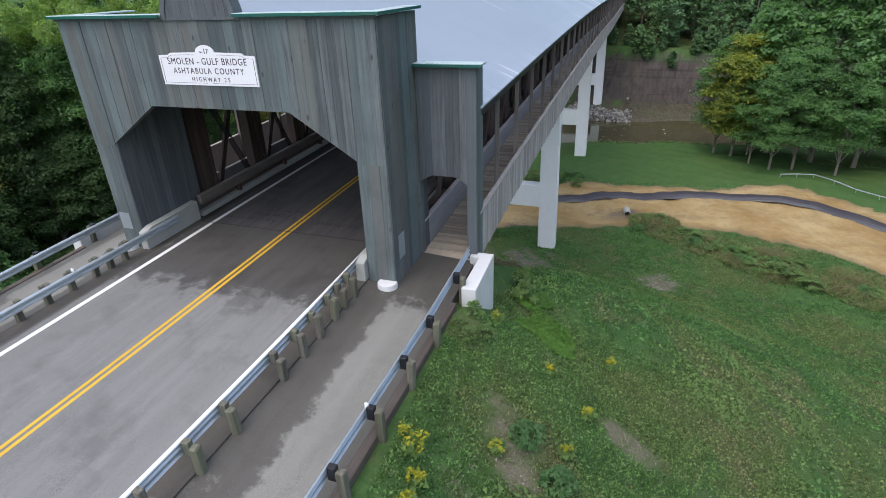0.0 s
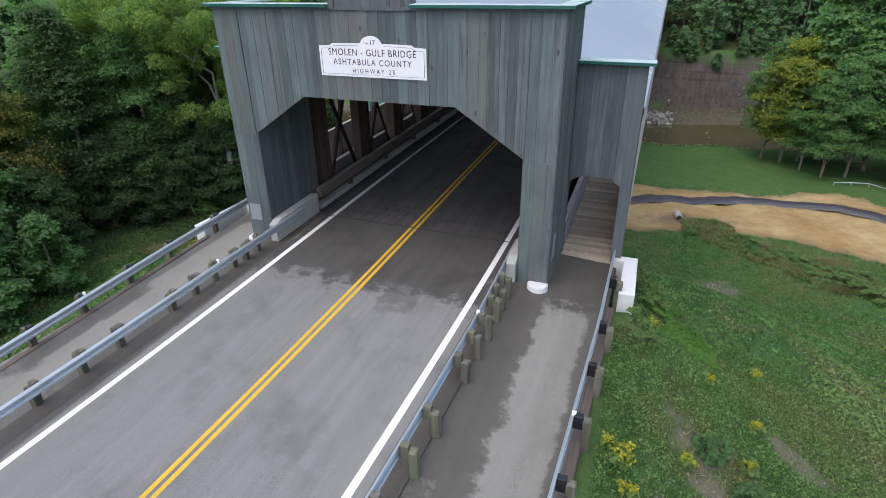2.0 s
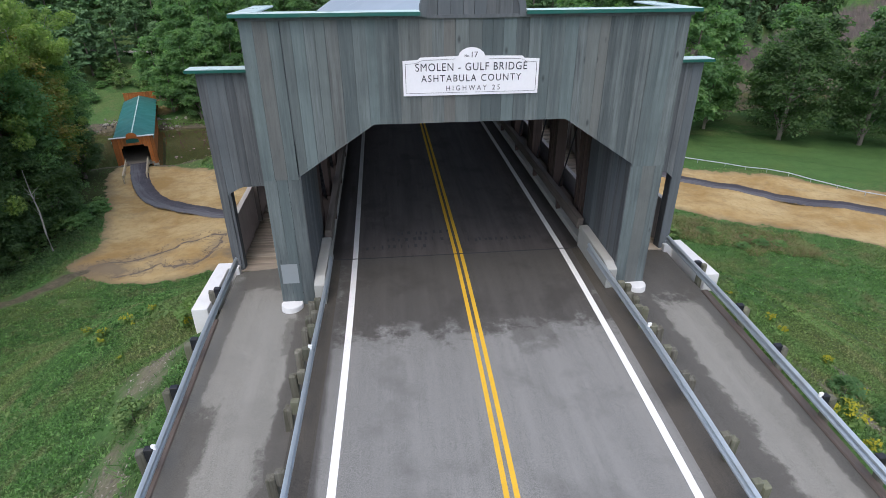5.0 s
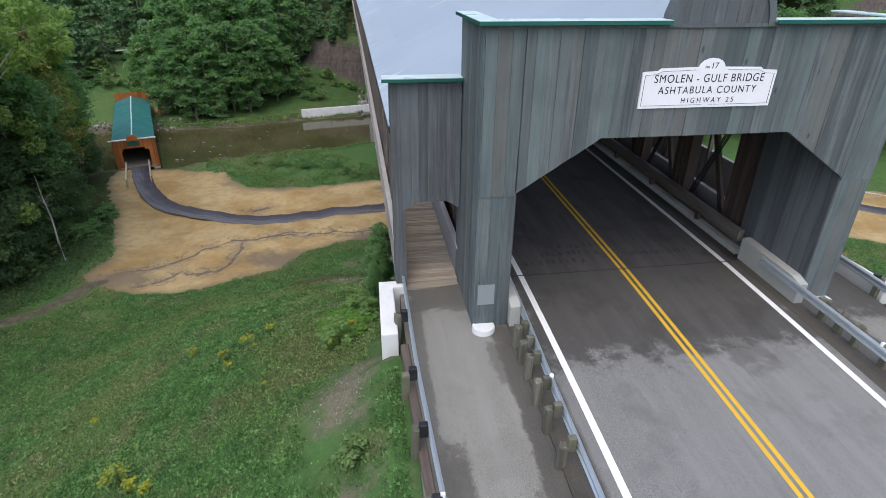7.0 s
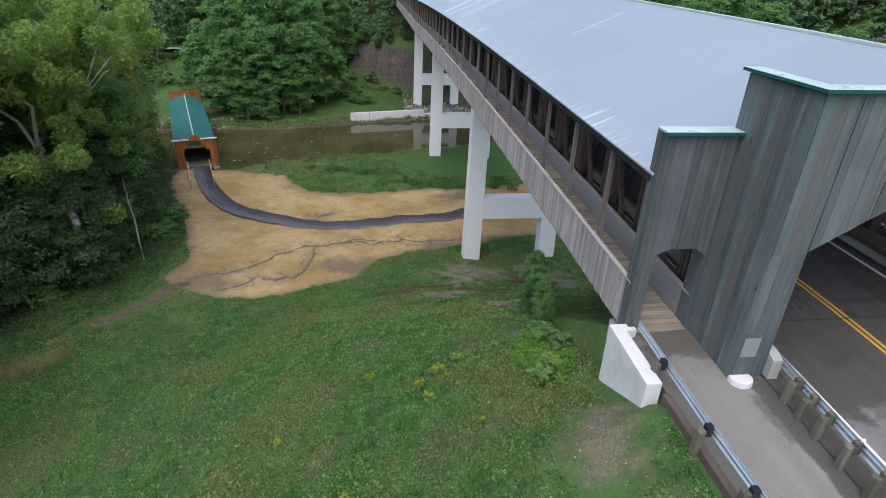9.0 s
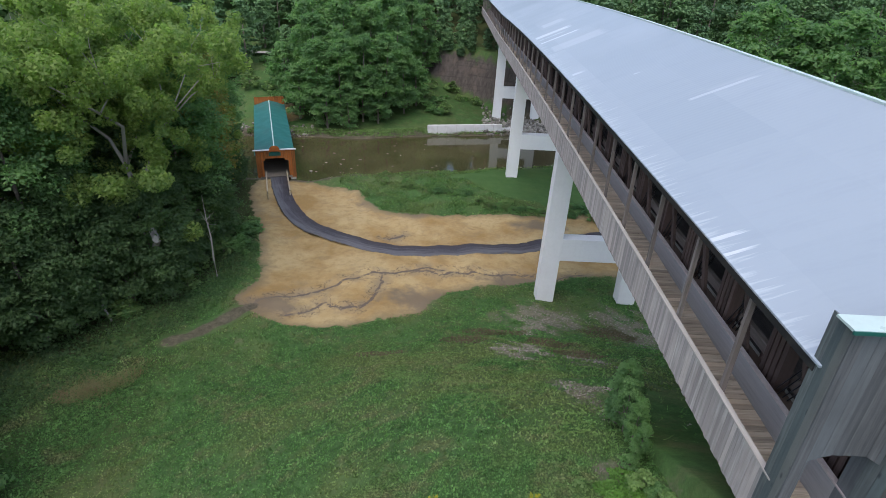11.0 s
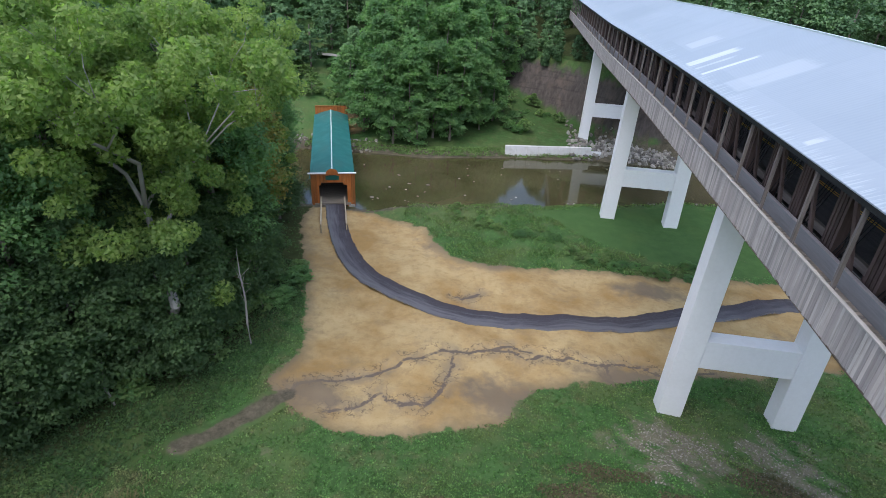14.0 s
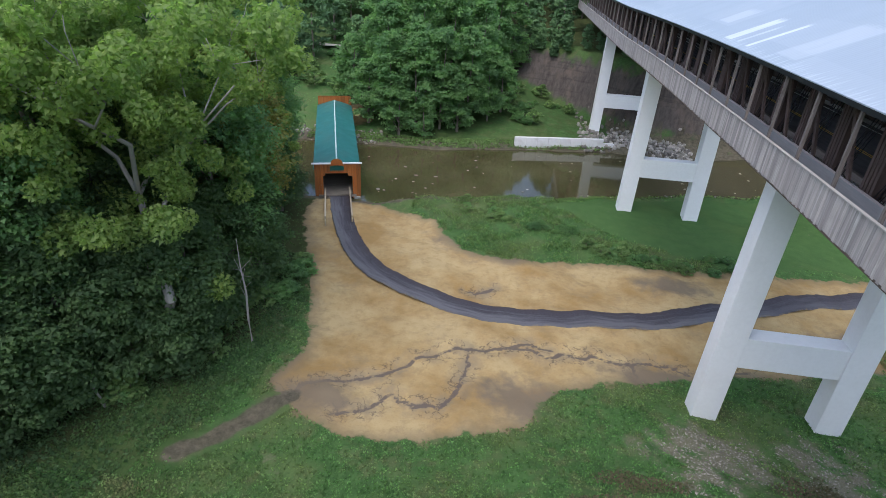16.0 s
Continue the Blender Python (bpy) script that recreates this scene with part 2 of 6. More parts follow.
ROAD = asphalt("worn_road_asphalt", (0.162, 0.164, 0.16), (0.108, 0.108, 0.105), (0.212, 0.214, 0.208), 0.6, ((0.2, 0.7, 5.2, 2.9, 0.9), (-1.9, -0.5, 0.8, 1.6, 0.6), (1.6, -0.9, 0.7, 2.0, 0.5), (3.1, 0.2, 1.1, 1.9, 0.7), (-3.4, 0.4, 0.9, 2.4, 0.75)), 4.18)
# The bridge roadway's asphalt is darker than the approach road's.
ROADIN = asphalt("dark_bridge_asphalt", (0.066, 0.061, 0.06), (0.036, 0.034, 0.034), (0.115, 0.106, 0.104), 0.6, (), 4.2, True)
SIDEWALK = asphalt("pale_sidewalk_asphalt", (0.184, 0.182, 0.165), (0.132, 0.13, 0.118), (0.222, 0.218, 0.2), 0.35, ((5.25, -4.5, 0.85, 5.4, 0.9), (6.6, 1.2, 2.2, 2.2, 0.95), (7.85, -4.0, 0.4, 6.5, 0.8), (-5.3, -1.6, 0.45, 1.0, 0.6), (-6.2, 1.6, 0.8, 0.6, 0.6), (-7.5, -6.6, 0.55, 2.4, 0.8), (-5.2, -9, 0.5, 3.0, 0.7), (-5.1, -4.6, 0.42, 5.2, 0.9), (-6.6, 1.9, 1.2, 0.7, 0.7), (-7.75, -1.5, 0.3, 4.0, 0.6)), None)
GRAVELROAD = asphalt("pale_road_gravel", (0.3, 0.285, 0.26), (0.22, 0.2, 0.18), (0.35, 0.33, 0.3), 0.5)
GUTTER = asphalt("dark_gutter_grit", (0.062, 0.056, 0.048), (0.035, 0.032, 0.028), (0.085, 0.076, 0.062), 0.6)
PATHBLACK = asphalt("fresh_black_asphalt", (0.036, 0.036, 0.043), (0.075, 0.073, 0.08), (0.052, 0.052, 0.06), 0.6)


def line_paint(name, col):
    n = Nodes(name, 0.6)
    w = n.world_co()
    g = n.noise(25, 3, w, 0.7)
    a = n.noise(1.1, 4, w)
    c = n.mix(n.ramp(g, 0.55, 0.75, 0, 0.5), col, (0.2, 0.19, 0.19))
    c = n.mix(n.ramp(a, 0.5, 0.75, 0, 0.3), c, tuple(v * 0.6 for v in col))
    return n.done(c)


WHITELINE = line_paint("white_line_paint", (0.76, 0.77, 0.78))
YELLOWLINE = line_paint("yellow_line_paint", (0.62, 0.38, 0.03))


def path_material():
    """New asphalt, dusty and scraped along its outer side, with sand carried over the edges."""
    n = Nodes("scraped_black_asphalt", 0.7, 0.0, 0.4)
    w = n.world_co()
    k = n.node("ShaderNodeCombineXYZ")
    across = n.attr("across")
    n.put(k.inputs[0], n.math("MULTIPLY", n.attr("along"), 0.16))
    n.put(k.inputs[1], n.math("MULTIPLY", across, 2.6))
    streak = n.noise(1.0, 7, k.outputs[0], 0.7)
    patch = n.noise(0.07, 3, w, 0.5)
    c = n.mix(n.ramp(n.noise(6, 5, w, 0.8), 0.3, 0.7), (0.022, 0.019, 0.026), (0.05, 0.046, 0.058))
    side = n.ramp(across, -0.95, 0.9, 0.26, -0.12)
    worn = n.math("MULTIPLY", n.ramp(n.math("ADD", streak, side), 0.5, 0.72, 0, 0.85), n.ramp(patch, 0.36, 0.52, 0.25, 1))
    c = n.mix(worn, c, (0.105, 0.107, 0.12))
    crumb = n.math("MULTIPLY", n.ramp(across, 0.5, 0.8), n.ramp(n.noise(1.6, 6, w, 0.75), 0.4, 0.6))
    c = n.mix(crumb, c, (0.036, 0.026, 0.026))
    rim = n.math("ADD", n.math("ABSOLUTE", across), n.math("MULTIPLY", n.math("SUBTRACT", n.noise(1.1, 6, w, 0.75), 0.5), 0.9))
    c = n.mix(n.ramp(rim, 0.95, 1.15, 0, 0.8), c, (0.2, 0.15, 0.09))
    n.bump(n.noise(14, 4, w, 0.8), 0.4, 0.012)
    return n.done(c)


PATHWORN = path_material()


def grass_colour(n, w):
    """Rough meadow: lush and dry patches, shared by the ground and the blades on it."""
    mid = n.noise(0.7, 5, w, 0.65)
    big = n.noise(0.11, 4, w, 0.6)
    c = n.mix(n.ramp(n.noise(1.3, 5, w, 0.7), 0.34, 0.66), (0.036, 0.084, 0.026), (0.082, 0.168, 0.053))
    c = n.mix(n.ramp(mid, 0.42, 0.7, 0, 0.5), c, (0.05, 0.105, 0.034))
    c = n.mix(n.ramp(big, 0.46, 0.62, 0, 0.7), c, (0.105, 0.13, 0.05))
    dry = n.noise(0.38, 5, w, 0.7)
    return n.mix(n.ramp(dry, 0.52, 0.66, 0, 0.6), c, (0.135, 0.125, 0.07))


def blade_material(name, low, high):
    n = Nodes(name, 0.6, 0.0, 0.2)
    c = grass_colour(n, n.world_co())
    c = n.mix(n.math("POWER", n.island(), 1.3), n.mix(1.0, c, (low, low, low), "MULTIPLY"), n.mix(1.0, c, (high, high * 0.94, high), "MULTIPLY"))
    return see_through(n, c, 0.4)


def ground_material():
    n = Nodes("grass_and_sandy_ground", 0.95, 0.0, 0.1)
    w = n.world_co()
    fine = n.noise(7.0, 5, w, 0.85)
    mid = n.noise(0.7, 5, w, 0.65)
    big = n.noise(0.09, 4, w, 0.6)
    edge = n.math("MULTIPLY", n.math("SUBTRACT", n.noise(0.5, 6, w, 0.65), 0.5), 1.6)
    grass = grass_colour(n, w)
    grass = n.mix(n.ramp(fine, 0.35, 0.75, 0, 0.75), grass, (0.032, 0.07, 0.02))
    clump = n.noise(1.7, 4, w, 0.7)
    grass = n.mix(n.ramp(clump, 0.52, 0.7, 0, 0.6), grass, (0.035, 0.08, 0.025))
    blades = n.noise(30, 2, n.scaled(1, 0.4, 1, w), 0.8)
    grass = n.mix(n.ramp(blades, 0.5, 0.75, 0, 0.4), grass, (0.105, 0.18, 0.06))
    lawn = n.mix(n.ramp(mid, 0.3, 0.7), (0.045, 0.096, 0.03), (0.064, 0.122, 0.04))
    lawn = n.mix(n.ramp(big, 0.5, 0.7, 0, 0.4), lawn, (0.085, 0.12, 0.035))
    lawn = n.mix(n.ramp(fine, 0.5, 0.8, 0, 0.4), lawn, (0.035, 0.08, 0.018))
    c = n.mix(n.ramp(n.math("ADD", n.attr("lawn"), edge), 0.45, 0.55), grass, lawn)
    # Forest floor, with the shade under the trees put into its colour.
    shaded_wood_floor = n.mix(n.ramp(mid, 0.3, 0.7), (0.032, 0.045, 0.015), (0.055, 0.065, 0.025))
    c = n.mix(n.ramp(n.math("ADD", n.attr("shade_floor"), edge), 0.4, 0.7), c, shaded_wood_floor)
    bare = n.mix(n.ramp(fine, 0.3, 0.7), (0.09, 0.078, 0.056), (0.215, 0.185, 0.145))
    pebble = n.voronoi(9.0, w)
    bare = n.mix(n.ramp(pebble, 0.1, 0.3, 0.6, 0), bare, (0.3, 0.28, 0.26))
    c = n.mix(n.ramp(n.math("ADD", n.attr("gravel"), n.math("MULTIPLY", n.math("SUBTRACT", n.noise(0.9, 6, w, 0.75), 0.5), 2.4)), 0.3, 0.75, 0, 0.8), c, bare)
    sand = n.mix(n.ramp(n.noise(0.16, 5, w, 0.6), 0.38, 0.62), (0.268, 0.177, 0.073), (0.388, 0.298, 0.157))
    sand = n.mix(n.ramp(n.noise(1.1, 6, w, 0.72), 0.48, 0.72, 0, 0.55), sand, (0.2, 0.14, 0.064))
    sand = n.mix(n.ramp(n.noise(0.3, 6, w, 0.7), 0.55, 0.7, 0, 0.45), sand, (0.21, 0.165, 0.105))
    sand = n.mix(n.ramp(fine, 0.5, 0.8, 0, 0.35), sand, (0.16, 0.105, 0.055))
    rill = n.attr("rill")
    vein = n.math("ABSOLUTE", n.math("SUBTRACT", n.noise(0.42, 5, w, 0.6), 0.5))
    veins = n.math("MULTIPLY", n.ramp(vein, 0.004, 0.014, 0.65, 0), n.ramp(rill, 0.35, 0.6))
    sand = n.mix(n.math("MULTIPLY", n.ramp(rill, 0.3, 0.85, 0, 0.75), n.ramp(mid, 0.38, 0.6)), sand, (0.2, 0.165, 0.115))
    sand = n.mix(veins, sand, (0.075, 0.06, 0.05))
    core = n.math("ADD", rill, n.math("MULTIPLY", n.math("SUBTRACT", n.noise(1.3, 6, w, 0.75), 0.5), 0.3))
    sand = n.mix(n.ramp(core, 0.9, 0.95, 0, 0.9), sand, (0.1, 0.084, 0.076))
    rim = n.math("ADD", n.attr("sand"), n.math("MULTIPLY", edge, 0.5))
    sand = n.mix(n.ramp(rim, 0.5, 0.95, 0.75, 0), sand, (0.15, 0.122, 0.08))
    sand = n.mix(n.ramp(n.math("ADD", n.attr("greysand"), edge), 0.2, 0.65, 0, 0.85), sand, (0.15, 0.122, 0.09))
    c = n.mix(n.ramp(n.math("ADD", n.attr("sand"), n.math("MULTIPLY", edge, 0.7)), 0.46, 0.56), c, sand)
    # Weedy ground; its dark green also holds the tall trees' shade.
    scrub_shade = n.mix(n.ramp(n.noise(0.8, 6, w, 0.75), 0.45, 0.62), (0.03, 0.06, 0.018), (0.06, 0.066, 0.028))
    scrub_shade = n.mix(n.ramp(fine, 0.45, 0.7, 0, 0.8), scrub_shade, (0.05, 0.09, 0.026))
    c = n.mix(n.ramp(n.math("ADD", n.attr("scrub_shade"), edge), 0.35, 0.8, 0, 0.7), c, scrub_shade)
    rock = n.mix(n.ramp(n.noise(1.0, 6, n.scaled(1.3, 1.3, 0.12, w), 0.7), 0.3, 0.72), (0.05, 0.044, 0.041), (0.112, 0.098, 0.091))
    rock = n.mix(n.ramp(n.noise(1.0, 5, n.scaled(0.04, 0.04, 1.1, w), 0.75), 0.56, 0.66, 0, 0.6), rock, (0.035, 0.031, 0.03))
    rock = n.mix(n.ramp(n.noise(0.22, 5, w, 0.7), 0.5, 0.7, 0, 0.6), rock, (0.15, 0.12, 0.098))
    c = n.mix(n.ramp(n.math("ADD", n.attr("cliff"), n.math("MULTIPLY", edge, 0.4)), 0.4, 0.6), c, rock)
    mud = n.mix(n.ramp(n.noise(1.5, 6, w, 0.75), 0.35, 0.65), (0.055, 0.05, 0.036), (0.125, 0.112, 0.082))
    c = n.mix(n.ramp(n.math("ADD", n.attr("mud"), n.math("MULTIPLY", edge, 0.6)), 0.4, 0.6), c, mud)
    n.bump(n.math("ADD", fine, mid), 0.6, 0.08)
    return n.done(c)


GROUND = ground_material()


def leaf_material(name, cols, trans=0.6, patch=0.35):
    n = Nodes(name, 0.55, 0.0, 0.25)
    r, i = n.rand(), n.island()
    c = n.mix(n.ramp(i, 0, 1), cols[0], cols[1])
    c = n.mix(n.ramp(r, 0, 1, 0, 0.6), c, cols[2])
    c = n.mix(n.ramp(n.noise(patch, 3, n.world_co()), 0.4, 0.65, 0, 0.7), c, cols[3])
    return see_through(n, c, trans)


def see_through(n, c, trans):
    """Lets part of the light through a leaf."""
    n.done(c)
    tr = n.node("ShaderNodeBsdfTranslucent")
    n.put(tr.inputs[0], n.mix(1.0, c, (0.9, 1.15, 0.6), "MULTIPLY"))
    mx = n.node("ShaderNodeMixShader")
    mx.inputs[0].default_value = trans
    n.t.links.new(n.b.outputs[0], mx.inputs[1])
    n.t.links.new(tr.outputs[0], mx.inputs[2])
    n.t.links.new(mx.outputs[0], n.t.nodes["Material Output"].inputs[0])
    return n.m


LEAF = leaf_material("green_leaves", ((0.125, 0.235, 0.095), (0.24, 0.395, 0.155), (0.17, 0.305, 0.115), (0.095, 0.19, 0.095)))
LEAF_MID = leaf_material("river_bank_leaves", ((0.135, 0.25, 0.105), (0.26, 0.42, 0.17), (0.185, 0.325, 0.125), (0.105, 0.21, 0.105)))
LEAF_LIGHT = leaf_material("light_green_leaves", ((0.2, 0.29, 0.09), (0.345, 0.44, 0.135), (0.3, 0.375, 0.12), (0.15, 0.235, 0.09)))
# Dark green leaves; shade of the low forest edge is put into this colour.
LEAF_DARK_SHADE = leaf_material("dark_green_leaves_shade", ((0.07, 0.128, 0.06), (0.148, 0.235, 0.094), (0.104, 0.178, 0.073), (0.067, 0.12, 0.06)))
LEAF_YELLOW = leaf_material("yellowing_leaves", ((0.25, 0.3, 0.07), (0.45, 0.41, 0.075), (0.33, 0.34, 0.08), (0.13, 0.23, 0.075)))
LEAF_RUST = leaf_material("rusty_green_leaves", ((0.12, 0.2, 0.05), (0.2, 0.27, 0.06), (0.2, 0.23, 0.06), (0.36, 0.25, 0.085)), 0.5, 0.5)
LEAF_FAR = leaf_material("hillside_leaves", ((0.092, 0.176, 0.082), (0.164, 0.28, 0.118), (0.127, 0.228, 0.094), (0.064, 0.132, 0.07)), 0.3, 0.11)
GRASSBLADE = blade_material("grass_blades", 0.9, 2.75)
ROUGHBLADE = blade_material("dull_meadow_blades", 0.95, 2.55)
DEADWEED = leaf_material("withered_brown_weeds", ((0.085, 0.07, 0.045), (0.16, 0.125, 0.08), (0.11, 0.095, 0.055), (0.07, 0.085, 0.035)), 0.2, 0.5)
DRYBLADE = leaf_material("dry_grass_blades", ((0.2, 0.19, 0.095), (0.32, 0.28, 0.155), (0.15, 0.19, 0.07), (0.22, 0.17, 0.1)), 0.3, 0.4)
WEEDLEAF = leaf_material("weed_leaves", ((0.12, 0.205, 0.06), (0.193, 0.297, 0.095), (0.143, 0.245, 0.074), (0.112, 0.176, 0.065)), 0.3)
IVYLEAF = leaf_material("creeper_leaves", ((0.069, 0.172, 0.027), (0.127, 0.263, 0.041), (0.093, 0.202, 0.034), (0.058, 0.131, 0.027)), 0.3)
FLOWER = leaf_material("goldenrod_flowers", ((0.3, 0.29, 0.02), (0.42, 0.38, 0.025), (0.34, 0.32, 0.025), (0.2, 0.25, 0.03)), 0.2)
BARK = painted("grey_bark", (0.17, 0.15, 0.13), 0.9, 0.5, 2.0)
PALEBARK = painted("pale_bark", (0.27, 0.262, 0.24), 0.85, 0.4, 1.2)
def stone_material():
    n = Nodes("broken_pale_stone", 0.85)
    r = n.rand()
    w = n.world_co()
    c = n.mix(n.math("POWER", r, 1.6), (0.085, 0.083, 0.08), (0.4, 0.385, 0.355))
    c = n.mix(n.ramp(n.noise(2.5, 4, w), 0.4, 0.7, 0, 0.5), c, (0.2, 0.17, 0.13))
    n.bump(n.noise(9, 3, w), 0.4, 0.04)
    return n.done(c)


STONE = stone_material()


def pebble_material():
    n = Nodes("mixed_pebbles", 0.85)
    return n.done(n.mix(n.island(), (0.085, 0.077, 0.062), (0.3, 0.275, 0.24)))


PEBBLE = pebble_material()


def water_material():
    n = Nodes("murky_river_water", 0.06, 0.0, 0.5)
    w = n.world_co()
    a = n.noise(0.12, 4, w)
    n.bump(n.noise(1.6, 3, n.scaled(1.0, 1.0, 1, w)), 0.06, 0.05)
    return n.done(n.mix(n.ramp(a, 0.35, 0.65), (0.042, 0.04, 0.017), (0.075, 0.069, 0.034)))


WATER = water_material()

# ---- building helpers ----
def bm_new():
    return bmesh.new()


def box(bm, x0, x1, y0, y1, z0, z1, m=None):
    """Adds a box to bm, turned by m where given."""
    vs = [bm.verts.new(v) for v in ((x0, y0, z0), (x1, y0, z0), (x1, y1, z0), (x0, y1, z0), (x0, y0, z1), (x1, y0, z1), (x1, y1, z1), (x0, y1, z1))]
    if m:
        for v in vs:
            v.co = m @ v.co
    for f in ((3, 2, 1, 0), (4, 5, 6, 7), (0, 1, 5, 4), (1, 2, 6, 5), (2, 3, 7, 6), (3, 0, 4, 7)):
        bm.faces.new([vs[i] for i in f])
    return bm


def prism(bm, outline, axis, a, b):
    """Adds an outline (two coordinates each) drawn along axis from a to b."""
    def at(p, q):
        u, v = p
        return {"x": (q, u, v), "y": (u, q, v), "z": (u, v, q)}[axis]
    lo, hi = [bm.verts.new(at(p, a)) for p in outline], [bm.verts.new(at(p, b)) for p in outline]
    bm.faces.new(lo), bm.faces.new(hi[::-1])
    k = len(outline)
    for i in range(k):
        bm.faces.new((lo[i], hi[i], hi[(i + 1) % k], lo[(i + 1) % k]))
    return bm


def beam(bm, a, b, w, h):
    """Adds a bar of width w and height h from a to b."""
    a, b = Vector(a), Vector(b)
    d = b - a
    m = Matrix.Translation(a) @ d.to_track_quat("Y", "Z").to_matrix().to_4x4()
    return box(bm, -w / 2, w / 2, 0, d.length, -h / 2, h / 2, m)


def tube(bm, pts, radii, sides=7):
    """Adds a tapered tube along the points."""
    rings = []
    for i, p in enumerate(pts):
        p = Vector(p)
        d = (Vector(pts[min(i + 1, len(pts) - 1)]) - Vector(pts[max(i - 1, 0)])).normalized()
        q = d.to_track_quat("Z", "Y")
        rings.append([bm.verts.new(p + q @ Vector((math.cos(t) * radii[i], math.sin(t) * radii[i], 0))) for t in (2 * math.pi * k / sides for k in range(sides))])
    for r0, r1 in zip(rings, rings[1:]):
        for k in range(sides):
            bm.faces.new((r0[k], r0[(k + 1) % sides], r1[(k + 1) % sides], r1[k]))
    bm.faces.new(rings[0][::-1]), bm.faces.new(rings[-1])
    return bm


def soften(bm, w=0.015, seg=1):
    bmesh.ops.recalc_face_normals(bm, faces=bm.faces)
    bmesh.ops.bevel(bm, geom=bm.edges[:], offset=w, segments=seg, affect="EDGES", profile=0.6, clamp_overlap=True)
    return bm


def as_mesh(name, bm, material):
    bmesh.ops.recalc_face_normals(bm, faces=bm.faces)
    me = bpy.data.meshes.new(name)
    bm.to_mesh(me)
    bm.free()
    me.materials.append(material)
    return me


def part(name, bm, material, parent=None, label=""):
    """Links a bmesh as one mesh object, under parent where given."""
    ob = new(name, as_mesh(name, bm, material))
    if parent:
        ob.parent = parent
        ob.matrix_parent_inverse = Matrix()
    if label:
        tagged(ob, label)
    return ob


def piece(name, me, parent, loc=(0, 0, 0), rot=(0, 0, 0), scale=(1, 1, 1)):
    """One more object on a shared mesh, under parent."""
    ob = new(name, me)
    ob.parent = parent
    ob.location, ob.rotation_euler, ob.scale = loc, rot, scale
    return ob


def thing(name, label, category, loc=(0, 0, 0), group="", kind="", turn=0.0):
    ob = new(name)
    ob.empty_display_size = 0.2
    ob.location, ob.rotation_euler = loc, (0, 0, radians(turn))
    return tagged(ob, label, category, group, kind)


def structure(name, bm, material, label, category):
    return tagged(part(name, bm, material), label, category, kind="structure")


def polyline_dist(px, py, pts, closed=False):
    """The distance of many points from a polyline, by numpy."""
    d = np.full(px.shape, 1e9)
    n = len(pts)
    for i in range(n if closed else n - 1):
        (ax, ay), (bx, by) = pts[i], pts[(i + 1) % n]
        ux, uy = bx - ax, by - ay
        t = np.clip(((px - ax) * ux + (py - ay) * uy) / (ux * ux + uy * uy), 0, 1)
        d = np.minimum(d, np.hypot(px - ax - t * ux, py - ay - t * uy))
    return d


def inside(px, py, pts):
    r = np.zeros(px.shape, bool)
    n = len(pts)
    for i in range(n):
        (ax, ay), (bx, by) = pts[i], pts[(i + 1) % n]
        if ay != by:
            r ^= ((ay > py) != (by > py)) & (px < (bx - ax) * (py - ay) / (by - ay) + ax)
    return r


def rise(y):
    """How far the road and the bridge deck lie above the joint at the bridge's end: a climbing approach, then a cambered deck."""
    if y < 2.5:
        return 0.038 * (y - 2.5)
    return 0.55 * max(0.0, 1 - ((y - 50) / 47.5) ** 2)


def lift(bm):
    for v in bm.verts:
        v.co.z += rise(v.co.y)
    return bm


def lbox(bm, x0, x1, y0, y1, z0, z1, step=6.0):
    """A long box along y in several lengths, so that it can follow the deck's camber."""
    k = max(1, int((y1 - y0) / step))
    rows = [[bm.verts.new((x, y0 + (y1 - y0) * i / k, z)) for x, z in ((x0, z0), (x1, z0), (x1, z1), (x0, z1))] for i in range(k + 1)]
    for a, b in zip(rows, rows[1:]):
        for j in range(4):
            bm.faces.new((a[j], a[(j + 1) % 4], b[(j + 1) % 4], b[j]))
    bm.faces.new(rows[0]), bm.faces.new(rows[-1][::-1])
    return bm


# ---- the lie of the land ----
PLAIN, WATERLEVEL = -21.8, -22.5
NEAR_BANK = [(-200, 71), (-90, 80), (-42, 84.5), (-33, 89), (-22, 91.5), (-7, 95.3), (4.7, 98.7), (26, 103), (80, 110), (250, 132)]
FAR_BANK = [(-200, 101), (-90, 108), (-51, 111.2), (-38, 111.4), (-23.4, 115.5), (-4, 119.8), (9.3, 119), (25, 123.5), (80, 129), (250, 152)]
CLIFF = [(-60, 215), (-40, 185), (-30, 160), (-23, 150), (-14, 146), (-6, 140), (2, 132), (12, 127), (30, 127), (60, 133), (120, 147), (250, 172)]
SAND = [(-50, 77), (-43, 61), (-39, 49), (-40.5, 44.5), (-38.5, 42.5), (-33.5, 40), (-26, 41), (-19.5, 43.5), (-17, 48.5), (-6, 52), (4, 54), (15, 57.5), (26.5, 58.7), (37, 55), (41, 51), (60, 37), (90, 20), (96, 40), (62, 64), (47, 71.5), (37, 80), (28.3, 76), (11.5, 74), (3, 72.6), (-2, 72.5), (-13, 72.3), (-21.5, 70), (-27.5, 71.7), (-32, 79), (-43, 84), (-50, 86)]
